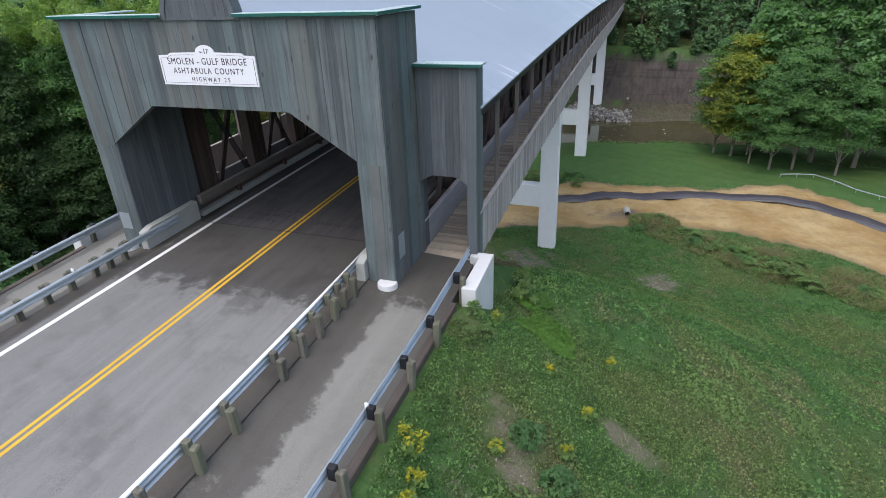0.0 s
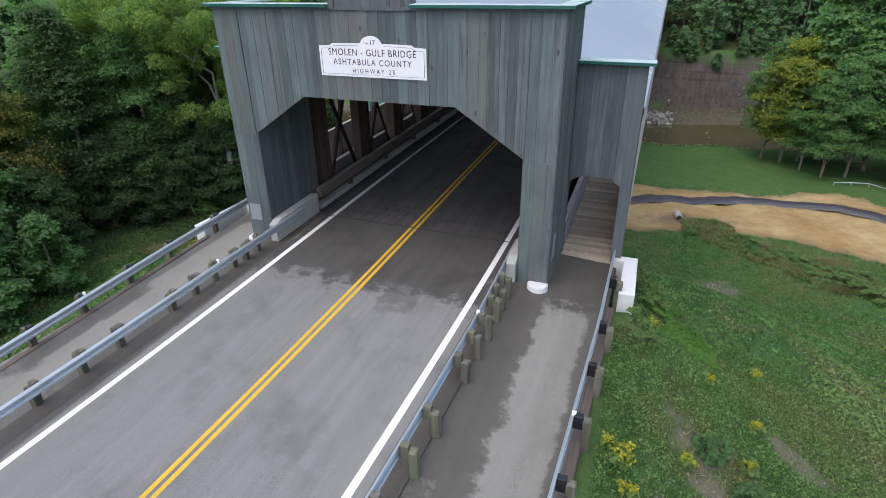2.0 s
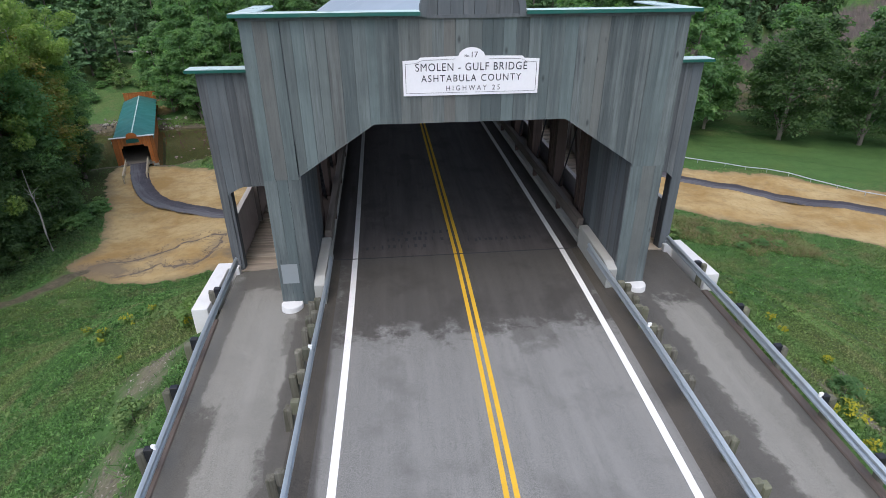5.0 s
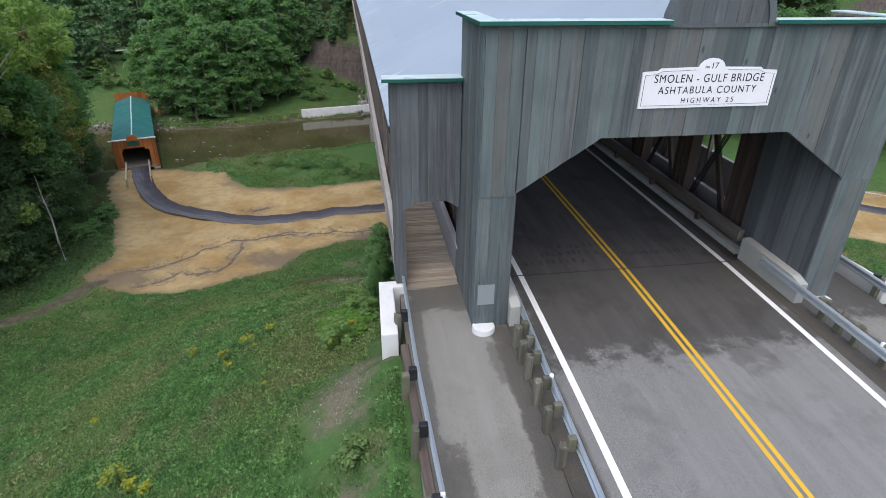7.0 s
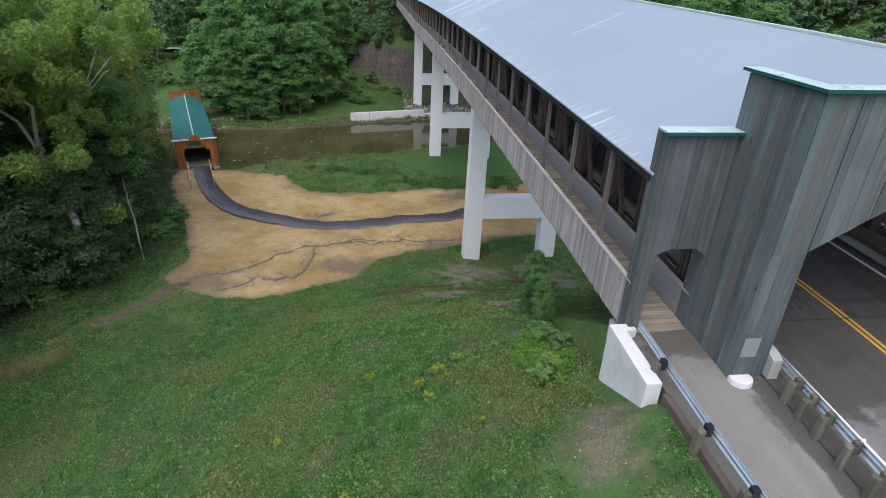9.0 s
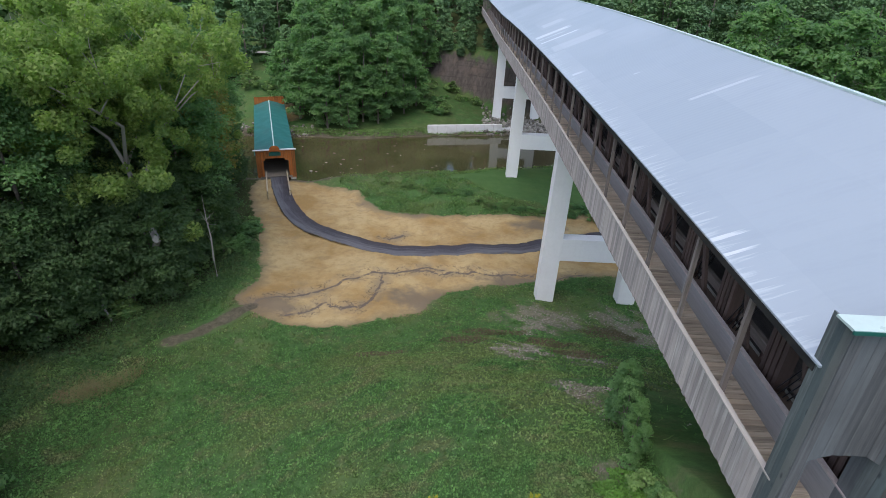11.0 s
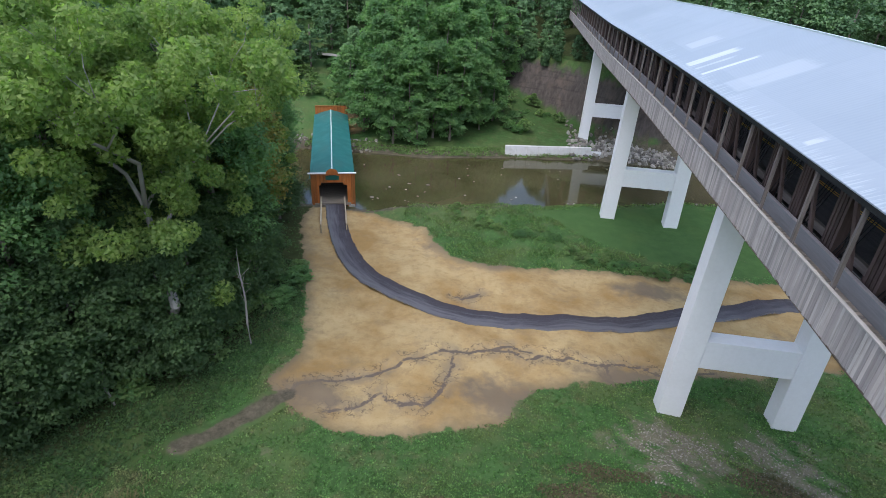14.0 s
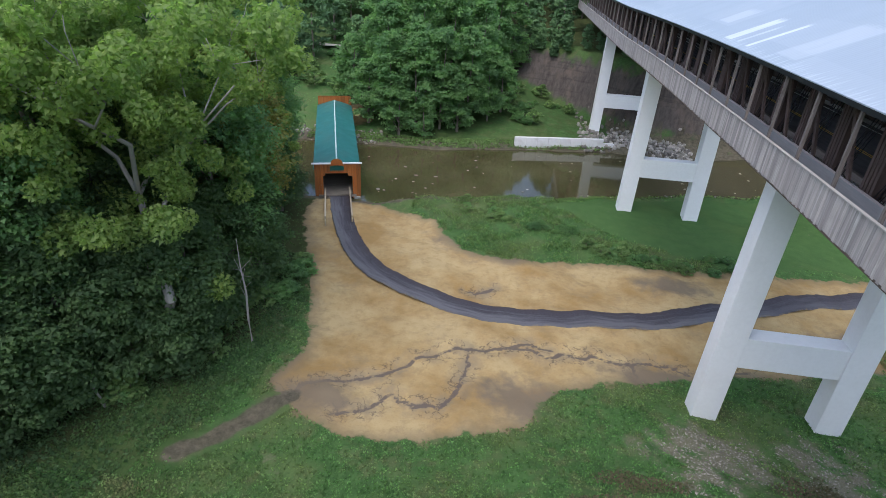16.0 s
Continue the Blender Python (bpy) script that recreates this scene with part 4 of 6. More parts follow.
for x0, x1 in board_row(-HALF, HALF, 0.31):
    if abs(abs(0.5 * (x0 + x1)) - OPEN_HALF) < 0.4 and x0 < math.copysign(OPEN_HALF, x0) < x1:
        m_ = math.copysign(OPEN_HALF, x0)
        pairs = ((x0, m_), (m_, x1))
    else:
        pairs = ((x0, x1),)
    for a, b in pairs:
        if b - a > 0.03:
            out_leg = abs(0.5 * (a + b)) > OPEN_HALF
            j = rr.uniform(0, 0.02)
            front_board(a, b, (lambda x: OPEN_CUT - 0.08) if out_leg else lower_edge, TOP, -0.035 - j, 0.0, portal)
for sx in (-1, 1):
    lo, hi = sorted((sx * OPEN_HALF, sx * HALF))
    for a, b in board_row(lo, hi, 0.34):
        front_board(a, b, lambda x: -0.2, OPEN_CUT - 0.08, -0.02 - rr.uniform(0, 0.008), 0.0, portal)
    # outer return, boards along the side
    for a, b in board_row(0.0, 2.9, 0.31):
        bb = box(bm_new(), *sorted((sx * HALF, sx * (HALF + 0.03 + rr.uniform(0, 0.01)))), a + 0.003, b - 0.003, -0.35, TOP)
        part("board", bb, BOARD, portal)
    # boards inside the opening
    for a, b in board_row(0.0, 3.4, 0.31):
        bb = box(bm_new(), *sorted((sx * OPEN_HALF, sx * (OPEN_HALF - 0.02 - rr.uniform(0, 0.006)))), a + 0.0015, b - 0.0015, -0.1, OPEN_CUT + 0.9)
        part("board", bb, BOARD_IN, portal)
    core = box(bm_new(), *sorted((sx * (OPEN_HALF + 0.001), sx * (HALF - 0.001))), 0.002, 3.4, -0.4, OPEN_CUT + 1.0)
    part("core", core, BOARD_IN, portal)
    if sx < 0:
        part("grey_patch", box(bm_new(), -5.86, -5.36, -0.036, -0.03, 0.62, 1.3), GREYPATCH, portal, "square of grey touch-up paint")
    else:
        part("grey_patch", box(bm_new(), 5.972, 5.978, 0.35, 0.85, 0.6, 1.5), GREYPATCH, portal, "smear of grey touch-up paint")
    foot = bm_new()
    bmesh.ops.create_cone(foot, cap_ends=True, segments=20, radius1=0.36, radius2=0.34, depth=0.26)
    f = part("base", soften(foot, 0.04, 2), WHITEPAINT, portal, "white painted rounded concrete base")
    f.location = (sx * 5.66, -0.12, -0.18)
head_out = [(-HALF + 0.02, OPEN_CUT + 0.9), (-HALF + 0.02, TOP - 0.02), (HALF - 0.02, TOP - 0.02), (HALF - 0.02, OPEN_CUT + 0.9), (OPEN_HALF, OPEN_CUT + 0.05), (CUT_X, OPEN_TOP + 0.03), (-CUT_X, OPEN_TOP + 0.03), (-OPEN_HALF, OPEN_CUT + 0.05)]
part("header", prism(bm_new(), head_out, "y", 0.002, 0.25), BOARD_IN, portal)
for sx in (-1, 1):
    part("parapet", box(bm_new(), *sorted((sx * (HALF - 0.2), sx * (HALF - 0.002))), 0.25, 2.9, 5.2, TOP), BOARD_IN, portal)
# caps, and a thin strip added for the shadow below them
part("fascia", box(bm_new(), -HALF - 0.06, HALF + 0.06, -0.10, -0.055, TOP - 0.03, TOP + 0.06), BOARD_IN, portal)
for x0, x1 in ((-HALF - 0.2, -1.38), (1.38, HALF + 0.2)):
    part("cap", soften(box(bm_new(), x0, x1, -0.24, 0.36, TOP + 0.10, TOP + 0.155), 0.012), CAPMETAL, portal, "pale metal coping")
    part("cap_edge", box(bm_new(), x0, x1, -0.255, -0.20, TOP + 0.055, TOP + 0.145), TEAL, portal, "teal metal drip edge")
for sx in (-1, 1):
    part("cap", soften(box(bm_new(), *sorted((sx * (HALF - 0.36), sx * (HALF + 0.2))), 0.37, 3.0, TOP + 0.10, TOP + 0.15), 0.012), CAPMETAL, portal, "pale metal coping")
    part("cap_edge", box(bm_new(), *sorted((sx * (HALF + 0.17), sx * (HALF + 0.21))), -0.25, 3.0, TOP + 0.055, TOP + 0.142), TEAL, portal)
# arched crest in the middle
xs_ = list(board_row(-1.25, 1.25, 0.3))
for a, b in xs_:
    top_of = lambda x: TOP + math.sqrt(max(0.0, 1.25 ** 2 - x * x))
    out = [(a + 0.005, TOP + 0.0), (b - 0.005, TOP + 0.0)] + [(x, top_of(x)) for x in np.linspace(b - 0.005, a + 0.005, 5)]
    part("crest_board", prism(bm_new(), out, "y", -0.07 - rr.uniform(0, 0.01), 0.05), BOARD_IN, portal)
bm = bm_new()
rim = [((r_ * math.cos(t), TOP + r_ * math.sin(t))) for t in np.linspace(0, math.pi, 17) for r_ in (1.40,)] + [((1.22 * math.cos(t), TOP + 1.22 * math.sin(t))) for t in np.linspace(math.pi, 0, 17)]
for i in range(16):
    q = [rim[i], rim[i + 1], rim[32 - i], rim[33 - i]]
    prism(bm, q, "y", -0.12, 0.3)
part("crest_trim", bm, BOARD_IN, portal, "curved dark timber trim")

# ---- covered road bridge ----
bridge = thing("covered_bridge", "long grey wooden covered road bridge with pale metal roof", "covered bridge", (0, 3.4, 0))
BY = 3.4
EAVE_X, EAVE_Z, RIDGE_Z = 8.14, 5.27, 8.78
RAIL_X, RAIL_TOP, RAIL_LOW = 8.05, 1.42, -0.42
BAY = 3.9


def bpart(name, bm, mat, label=""):
    """A part of the bridge built in world places, laid on the cambered deck."""
    for v in bm.verts:
        v.co.x -= 0.008 * max(0.0, v.co.y - 3)
    lift(bm)
    bmesh.ops.translate(bm, verts=bm.verts, vec=(0, -BY, 0))
    return part(name, bm, mat, bridge, label)


def slope_sheet(sx, x0, x1, top, thick, y0, y1):
    """A sheet along the roof slope between two distances from the ridge."""
    at = lambda x: RIDGE_Z + (EAVE_Z - RIDGE_Z) * x / EAVE_X + top
    bm = bm_new()
    k = max(1, int((y1 - y0) / 6))
    rows = [[bm.verts.new((sx * x, y0 + (y1 - y0) * i / k, z)) for x, z in ((x0, at(x0)), (x1, at(x1)), (x1, at(x1) - thick), (x0, at(x0) - thick))] for i in range(k + 1)]
    for a, b in zip(rows, rows[1:]):
        for j in range(4):
            bm.faces.new((a[j], a[(j + 1) % 4], b[(j + 1) % 4], b[j]))
    bm.faces.new(rows[0]), bm.faces.new(rows[-1][::-1])
    return bm


for sx in (-1, 1):
    bpart("roof_slope", slope_sheet(sx, 0, EAVE_X, 0, 0.06, 3.0, LEN + 3), ROOF, "pale blue-grey ribbed metal roofing")
    bpart("roof_slope", slope_sheet(sx, HALF - 0.22, 8.04, 0, 0.06, 2.62, 3.0), ROOF, "pale blue-grey ribbed metal roofing")
    bpart("roof_slope", slope_sheet(sx, 0, HALF - 0.22, 0, 0.06, 0.3, 3.0), ROOF, "pale blue-grey ribbed metal roofing")
    bpart("ceiling_boards", slope_sheet(sx, 0, EAVE_X - 0.1, -0.1, 0.05, 3.4, LEN + 2.9), TRUSS_Y)
    bpart("eave_board", lbox(bm_new(), *sorted((sx * (EAVE_X - 0.02), sx * (EAVE_X - 0.12))), 3.2, LEN + 3, EAVE_Z - 0.3, EAVE_Z - 0.055), BLACKSTEEL, "dark eave trim")
    # outer railing of the footway
    bpart("rail_cap", lbox(bm_new(), *sorted((sx * (RAIL_X - 0.12), sx * (RAIL_X + 0.06))), 3.0, LEN + 3, RAIL_TOP, RAIL_TOP + 0.05), RAILTOP, "pale bleached timber cap")
    bpart("rail_sheathing", lbox(bm_new(), *sorted((sx * (RAIL_X - 0.06), sx * (RAIL_X - 0.11))), 3.0, LEN + 3, RAIL_LOW + 0.05, RAIL_TOP), RAILWOOD)
    # partition between footway and truss
    bpart("partition", lbox(bm_new(), *sorted((sx * 5.84, sx * 5.92)), 2.9, LEN + 3, -0.35, 0.93), PARTITION, "grey boarded partition wall")
    bpart("partition_cap", lbox(bm_new(), *sorted((sx * 5.79, sx * 5.97)), 2.9, LEN + 3, 0.93, 0.98), RAILWOOD)
    bpart("bottom_chord", lbox(bm_new(), *sorted((sx * 4.95, sx * 5.5)), 3.4, LEN + 3, -0.5, 0.42), TRUSS_Y)
    bpart("top_chord", lbox(bm_new(), *sorted((sx * 4.95, sx * 5.45)), 3.4, LEN + 3, 5.2, 5.7), TRUSS_Y)
    bpart("kerb_beam", soften(lbox(bm_new(), *sorted((sx * 4.58, sx * 4.82)), 3.0, LEN + 3, 0.55, 0.97), 0.02), KERBTOP, "grey timber kerb rail along the roadway")
    bpart("kerb_base", lbox(bm_new(), *sorted((sx * 4.62, sx * 4.9)), 3.0, LEN + 3, 0.0, 0.22), CONCRETE)
    bpart("floor_edge", lbox(bm_new(), *sorted((sx * 4.9, sx * 7.93)), 3.0, LEN + 3, -0.6, -0.27), TRUSS_Y)
    y = 6.5
    while y < LEN:
        bpart("footway_post", box(bm_new(), *sorted((sx * (RAIL_X - 0.115), sx * (RAIL_X - 0.265))), y - 0.075, y + 0.075, -0.1, EAVE_Z - 0.05), POSTBROWN, "grey-brown timber roof post")
        y += BAY
    y = 4.2
    while y < LEN:
        if y < 70:
            for j in range(4):
                c = y - 0.42 + 0.28 * j
                bpart("truss_post", box(bm_new(), *sorted((sx * 4.98, sx * 5.42)), c - 0.105, c + 0.105, 0.3, 5.3), TRUSS)
        else:
            bpart("truss_post", box(bm_new(), *sorted((sx * 4.98, sx * 5.42)), y - 0.5, y + 0.5, 0.3, 5.3), TRUSS)
        if y < 110:
            for off in (0.0, 0.16, 0.34, 0.5):
                bpart("tie_rod", tube(bm_new(), [(sx * (5.1 + off * 0.4), y + 0.5 + off, 5.3), (sx * (5.1 + off * 0.4), y + BAY - 0.9 + off, 0.35)], [0.025, 0.025], 5), BLACKSTEEL, "dark steel tie rod")
            bpart("kerb_post", box(bm_new(), *sorted((sx * 4.6, sx * 4.76)), y + 1.4, y + 1.6, 0.2, 0.53), TRUSS)
            bpart("diagonal", beam(bm_new(), (sx * 5.55, y + BAY - 0.3, 5.3), (sx * 5.55, y + 1.2, 0.4), 0.14, 0.26), TRUSS)
        bpart("crossbeam", box(bm_new(), -5.4, 5.4, y - 0.1, y + 0.1, 5.8, 6.1), TRUSS_Y)
        y += BAY
bpart("ridge_cap", lbox(bm_new(), -0.14, 0.14, 3.0, LEN + 3, RIDGE_Z - 0.05, RIDGE_Z + 0.04), CAPMETAL, "pale metal ridge cap")
bpart("deck_slab", lbox(bm_new(), -4.88, 4.88, 3.2, LEN + 3, -0.7, -0.32), CONCRETE)
for y in np.arange(6, LEN, BAY):
    bpart("floor_beam", box(bm_new(), -6.3, 6.3, y - 0.2, y + 0.2, -1.3, -0.62), TRUSS_Y)
for x in (-3.9, 3.9):
    bpart("girder", lbox(bm_new(), x - 0.3, x + 0.3, 4.0, LEN, -1.7, -1.2), TRUSS_Y)

# footway wings beside the portal
for sx in (-1, 1):
    wing = thing("footway_wing", "grey boarded footway entrance wing beside the bridge portal", "footway entrance", (sx * 7.05, 2.6, 0), "footway entrances")
    o = Vector(wing.location)
    a0, a1 = (5.99, 8.08) if sx > 0 else (-8.08, -5.99)
    for a, b in board_row(a0, a1, 0.26):
        def door_edge(x):
            q = abs(x)
            if q < 6.04 or q > 7.7:
                return -0.3
            return 2.93 - 0.9 * max(0.0, 6.34 - q, q - 7.4)
        m0, m1 = a + 0.003, b - 0.003
        in_door = 6.04 < abs(0.5 * (a + b)) < 7.7
        ends = [(x, door_edge(x) if in_door and 6.04 < abs(x) < 7.7 else (2.66 if in_door else -0.3)) for x in (m0, m1)]
        bb = prism(bm_new(), ends + [(m1, 6.62), (m0, 6.62)], "y", 2.57 - rr.uniform(0, 0.012), 2.6)
        bmesh.ops.translate(bb, verts=bb.verts, vec=-o)
        part("board", bb, BOARD_IN, wing)
    for nm, dims, mt in (("jamb", (*sorted((sx * 7.72, sx * 8.06)), 2.602, 2.95, -0.3, 6.6), BOARD_IN), ("lintel", (*sorted((sx * 6.0, sx * 7.72)), 2.602, 2.85, 3.0, 6.6), BOARD_IN), ("cap", (*sorted((sx * 5.99, sx * 8.3)), 2.36, 2.98, 6.69, 6.75), CAPMETAL), ("cap_edge", (*sorted((sx * 5.99, sx * 8.32)), 2.33, 2.375, 6.65, 6.735), TEAL)):
        bb = box(bm_new(), *dims)
        bmesh.ops.translate(bb, verts=bb.verts, vec=-o)
        part(nm, bb, mt, wing)
    for a, b in board_row(2.6, 3.35, 0.25):
        bb = box(bm_new(), *sorted((sx * 8.06, sx * 8.09)), a, b - 0.006, -0.5, 6.62)
        bmesh.ops.translate(bb, verts=bb.verts, vec=-o)
        part("board", bb, BOARD, wing)

# concrete ends inside the opening and white wing walls outside
for sx in (-1, 1):
    tagged(part("concrete_parapet", soften(prism(bm_new(), [(-0.25, -0.1), (-0.25, 0.6), (0.15, 0.74), (2.74, 0.84), (2.74, -0.02)], "x", *sorted((sx * 4.57, sx * 4.9))), 0.015, 1), CONCRETE), "pale concrete parapet end block behind the guard rail", "parapet", "parapet blocks")
    y0 = -0.28 if sx < 0 else 0.06
    out = [(sx * 8.24, y0), (sx * 8.74, y0), (sx * 8.68, 2.76), (sx * 7.86, 2.76), (sx * 7.86, 2.36), (sx * 8.22, 2.36)]
    tagged(part("white_wing_wall", soften(prism(bm_new(), out, "z", -3.4, 0.0), 0.035, 2), WHITEPAINT), "white painted L-shaped concrete wing wall at the bridge end", "wing wall", "wing walls")

structure("abutment", box(bm_new(), -8.0, 8.0, 2.65, 4.1, -6.0, -0.72), CONCRETE, "concrete abutment under the bridge end", "abutment")

# ---- piers ----
def pier(y):
    zl, zr = height(-4.7, y) - 0.6, height(4.7, y) - 0.6
    p = thing("bridge_pier", "tall white painted concrete H-shaped bridge pier", "bridge pier", (-0.008 * (y - 3), y, zl), "bridge piers")
    o = Vector((0, y, zl))
    for sx in (-1, 1):
        z0 = min(zl, zr)
        bb = bm_new()
        prism(bb, [(sx * 3.72, z0), (sx * 5.78, z0), (sx * 5.45, -1.2), (sx * 3.5, -1.2)], "y", y - 0.85, y + 0.85)
        bmesh.ops.translate(bb, verts=bb.verts, vec=-o)
        part("column", soften(bb, 0.06, 2), PIERPAINT, p)
    for nm, a, b, w in (("crossbeam", -16.2, -13.5, 0.75), ("cap_beam", -2.6, -1.2, 0.8)):
        bb = box(bm_new(), -3.9, 3.9, y - w, y + w, a, b)
        bmesh.ops.translate(bb, verts=bb.verts, vec=-o)
        part(nm, soften(bb, 0.05, 2), PIERPAINT, p)


for y in (48.2, 89.7, 131.2):
    pier(y)

# ---- name board ----
sign = thing("name_board", "white name board with dark lettering on the portal", "sign", (-0.02, -0.06, 6.79))
out = [(-1.85, -0.47), (1.85, -0.47), (1.85, 0.44), (1.45, 0.46), (1.38, 0.52), (0.42, 0.54)] + [(0.36 * math.cos(t), 0.52 + 0.24 * math.sin(t)) for t in np.linspace(0.1, math.pi - 0.1, 9)] + [(-0.42, 0.54), (-1.38, 0.52), (-1.45, 0.46), (-1.85, 0.44)]
sign_panel = part("panel", prism(bm_new(), out, "y", -0.03, 0.02), SIGNWHITE, sign)


def lettering(text, size, x, z, parent, spread=1.0, squeeze=1.0):
    cu = bpy.data.curves.new("lettering", "FONT")
    cu.body, cu.size, cu.align_x, cu.align_y, cu.space_character, cu.extrude = text, size, "CENTER", "CENTER", spread, 0.003
    tmp = new("lettering_source", cu)
    dg = bpy.context.evaluated_depsgraph_get()
    me = bpy.data.meshes.new_from_object(tmp.evaluated_get(dg))
    bpy.data.objects.remove(tmp)
    me.materials.clear()
    me.materials.append(INK)
    src = bmesh.new()
    src.from_mesh(me)
    left = set(src.verts)
    while left:
        seed_v = left.pop()
        isle, todo = {seed_v}, [seed_v]
        while todo:
            for e in todo.pop().link_edges:
                for v in e.verts:
                    if v in left:
                        left.discard(v), isle.add(v), todo.append(v)
        out, idx = bm_new(), {}
        for v in isle:
            idx[v] = out.verts.new(v.co)
        for f in {f for v in isle for f in v.link_faces}:
            out.faces.new([idx[v] for v in f.verts])
        ob = part("letter", out, INK, parent)
        ob.location, ob.rotation_euler, ob.scale = (x, -0.034, z), (radians(90), 0, 0), (squeeze, 1, 1)
    src.free()


lettering("SMOLEN - GULF BRIDGE", 0.29, 0, 0.26, sign_panel, 1.15, 0.86)
lettering("ASHTABULA COUNTY", 0.26, 0, -0.03, sign_panel, 1.25, 0.88)
lettering("HIGHWAY 25", 0.19, 0.05, -0.29, sign_panel, 1.6, 0.9)
lettering("17", 0.21, 0.06, 0.57, sign_panel)
lettering("No.", 0.09, -0.13, 0.55, sign_panel)
for sx in (-1, 1):
    for a, b in (((sx * 1.78, -0.40), (sx * 1.78, 0.36)), ((sx * 1.78, 0.36), (sx * 1.50, 0.38)), ((sx * 1.5, 0.38), (sx * 1.34, 0.45)), ((sx * 1.34, 0.45), (sx * 0.45, 0.475)), ((sx * 1.78, -0.40), (sx * 0.1, -0.40))):
        bm = beam(bm_new(), (a[0], -0.032, a[1]), (b[0], -0.032, b[1]), 0.012, 0.006)
        part("border", bm, INK, sign_panel)

# ---- small covered footbridge by the river ----
foot = thing("covered_footbridge", "small orange cedar covered footbridge with teal metal roof", "covered bridge", (-47.5, 84.7, PLAIN), turn=18.5)
FL = 37.0
W2, EH, RH, FH = 2.85, 3.9, 5.05, 4.7
for sx in (-1, 1):
    part("roof_slope", prism(bm_new(), [(0, RH), (sx * (W2 + 0.55), EH), (sx * (W2 + 0.55), EH - 0.07), (0, RH - 0.08)], "y", -0.05, FL), TEALROOF, foot, "teal ribbed metal roofing")
    for i in range(61):
        part("side_board", box(bm_new(), *sorted((sx * W2, sx * (W2 + 0.04))), 0.05 + 0.6 * i, 0.63 + 0.6 * i, -0.9, EH - 0.1), CEDAR, foot)
    part("side_core", box(bm_new(), *sorted((sx * (W2 - 0.12), sx * (W2 - 0.01))), 0.0, FL, -0.8, EH - 0.1), TRUSS, foot)
part("ridge_cap", box(bm_new(), -0.09, 0.09, -0.1, FL, RH - 0.03, RH + 0.03), CAPMETAL, foot, "pale metal ridge cap")
part("deck", box(bm_new(), -W2 + 0.13, W2 - 0.13, -0.3, FL, -0.35, 0.02), DECKWOOD, foot)
for end, yy in ((0, -0.12), (1, FL + 0.12)):
    x = -W2 - 0.35
    i = 0
    while x < W2 + 0.3:
        e = x + 0.3
        mid = abs(x + 0.15)
        zb = -0.6 if mid > 2.1 else (3.3 if mid < 1.6 else 2.9)
        zt = FH + 0.05 + (0.9 if end else 0.0)
        part("front_board", box(bm_new(), x + 0.005, e - 0.005, yy - 0.04, yy, zb, zt), CEDAR, foot)
        x = e
    part("front_trim", box(bm_new(), -W2 - 0.75, W2 + 0.75, yy - 0.3, yy + 0.1, FH + 0.06, FH + 0.2) if not end else box(bm_new(), -W2 - 0.4, W2 + 0.4, yy - 0.1, yy + 0.1, FH + 0.95, FH + 1.05), WHITEPAINT if not end else CEDAR, foot)
    crest = [(-0.85, FH - 0.1), (0.85, FH - 0.1)] + [(0.85 * math.cos(t), FH + 0.3 + 0.6 * math.sin(t)) for t in np.linspace(0, math.pi, 9)]
    part("crest", prism(bm_new(), crest, "y", yy - 0.34, yy - 0.26), CEDAR, foot)
    part("emblem", prism(bm_new(), [(-1.0, FH - 0.95), (1.0, FH - 0.95), (1.0, FH - 0.35), (0, FH - 0.1), (-1.0, FH - 0.35)], "y", yy - 0.12, yy - 0.06), TEAL, foot, "dark teal emblem panel")
for sx in (-1, 1):
    for k in range(4):
        part("ramp_post", soften(box(bm_new(), sx * 1.75 - 0.09, sx * 1.75 + 0.09, -10.0 + 3.1 * k, -9.8 + 3.1 * k, -0.4, 1.0), 0.02), PALEWOOD, foot)
    part("ramp_rail", soften(box(bm_new(), sx * 1.75 - 0.1, sx * 1.75 + 0.1, -10.1, -0.15, 1.0, 1.12), 0.02), PALEWOOD, foot, "new pale timber handrail")
    part("ramp_rail", soften(box(bm_new(), sx * 1.75 - 0.05, sx * 1.75 + 0.05, -10.1, -0.15, 0.35, 0.6), 0.02), PALEWOOD, foot, "new pale timber handrail")
    part("footing", soften(box(bm_new(), *sorted((sx * 2.4, sx * 3.3)), -0.3, 1.6, -2.0, -0.35), 0.05), CONCRETE, foot)

# ---- trees ----
def foliage_mesh(name, pts, nrm, size, material, rng):
    """Many small leaf clumps: one pointed leaf spray at each point."""
    n = len(pts)
    t = np.cross(nrm, rng.normal(size=(n, 3)))
    t /= np.linalg.norm(t, axis=1)[:, None] + 1e-9
    b = np.cross(nrm, t)
    s = (size * rng.uniform(0.6, 1.35, n))[:, None]
    v = np.empty((n, 3, 3))
    v[:, 0] = pts - t * s * 0.7 - nrm * s * 0.1
    v[:, 1] = pts + t * s * 0.45 + b * s * 0.5
    v[:, 2] = pts + t * s * 0.45 - b * s * 0.5
    return triangles(name, v, material)


def triangles(name, v, material):
    """A mesh of loose triangles from an array of corners."""
    n = len(v)
    me = bpy.data.meshes.new(name)
    me.vertices.add(3 * n), me.loops.add(3 * n), me.polygons.add(n)
    me.vertices.foreach_set("co", v.astype(np.float32).ravel())
    me.loops.foreach_set("vertex_index", np.arange(3 * n, dtype=np.int32))
    me.polygons.foreach_set("loop_start", np.arange(0, 3 * n, 3, dtype=np.int32))
    me.polygons.foreach_set("loop_total", np.full(n, 3, dtype=np.int32))
    me.update(calc_edges=True)
    me.materials.append(material)
    return me


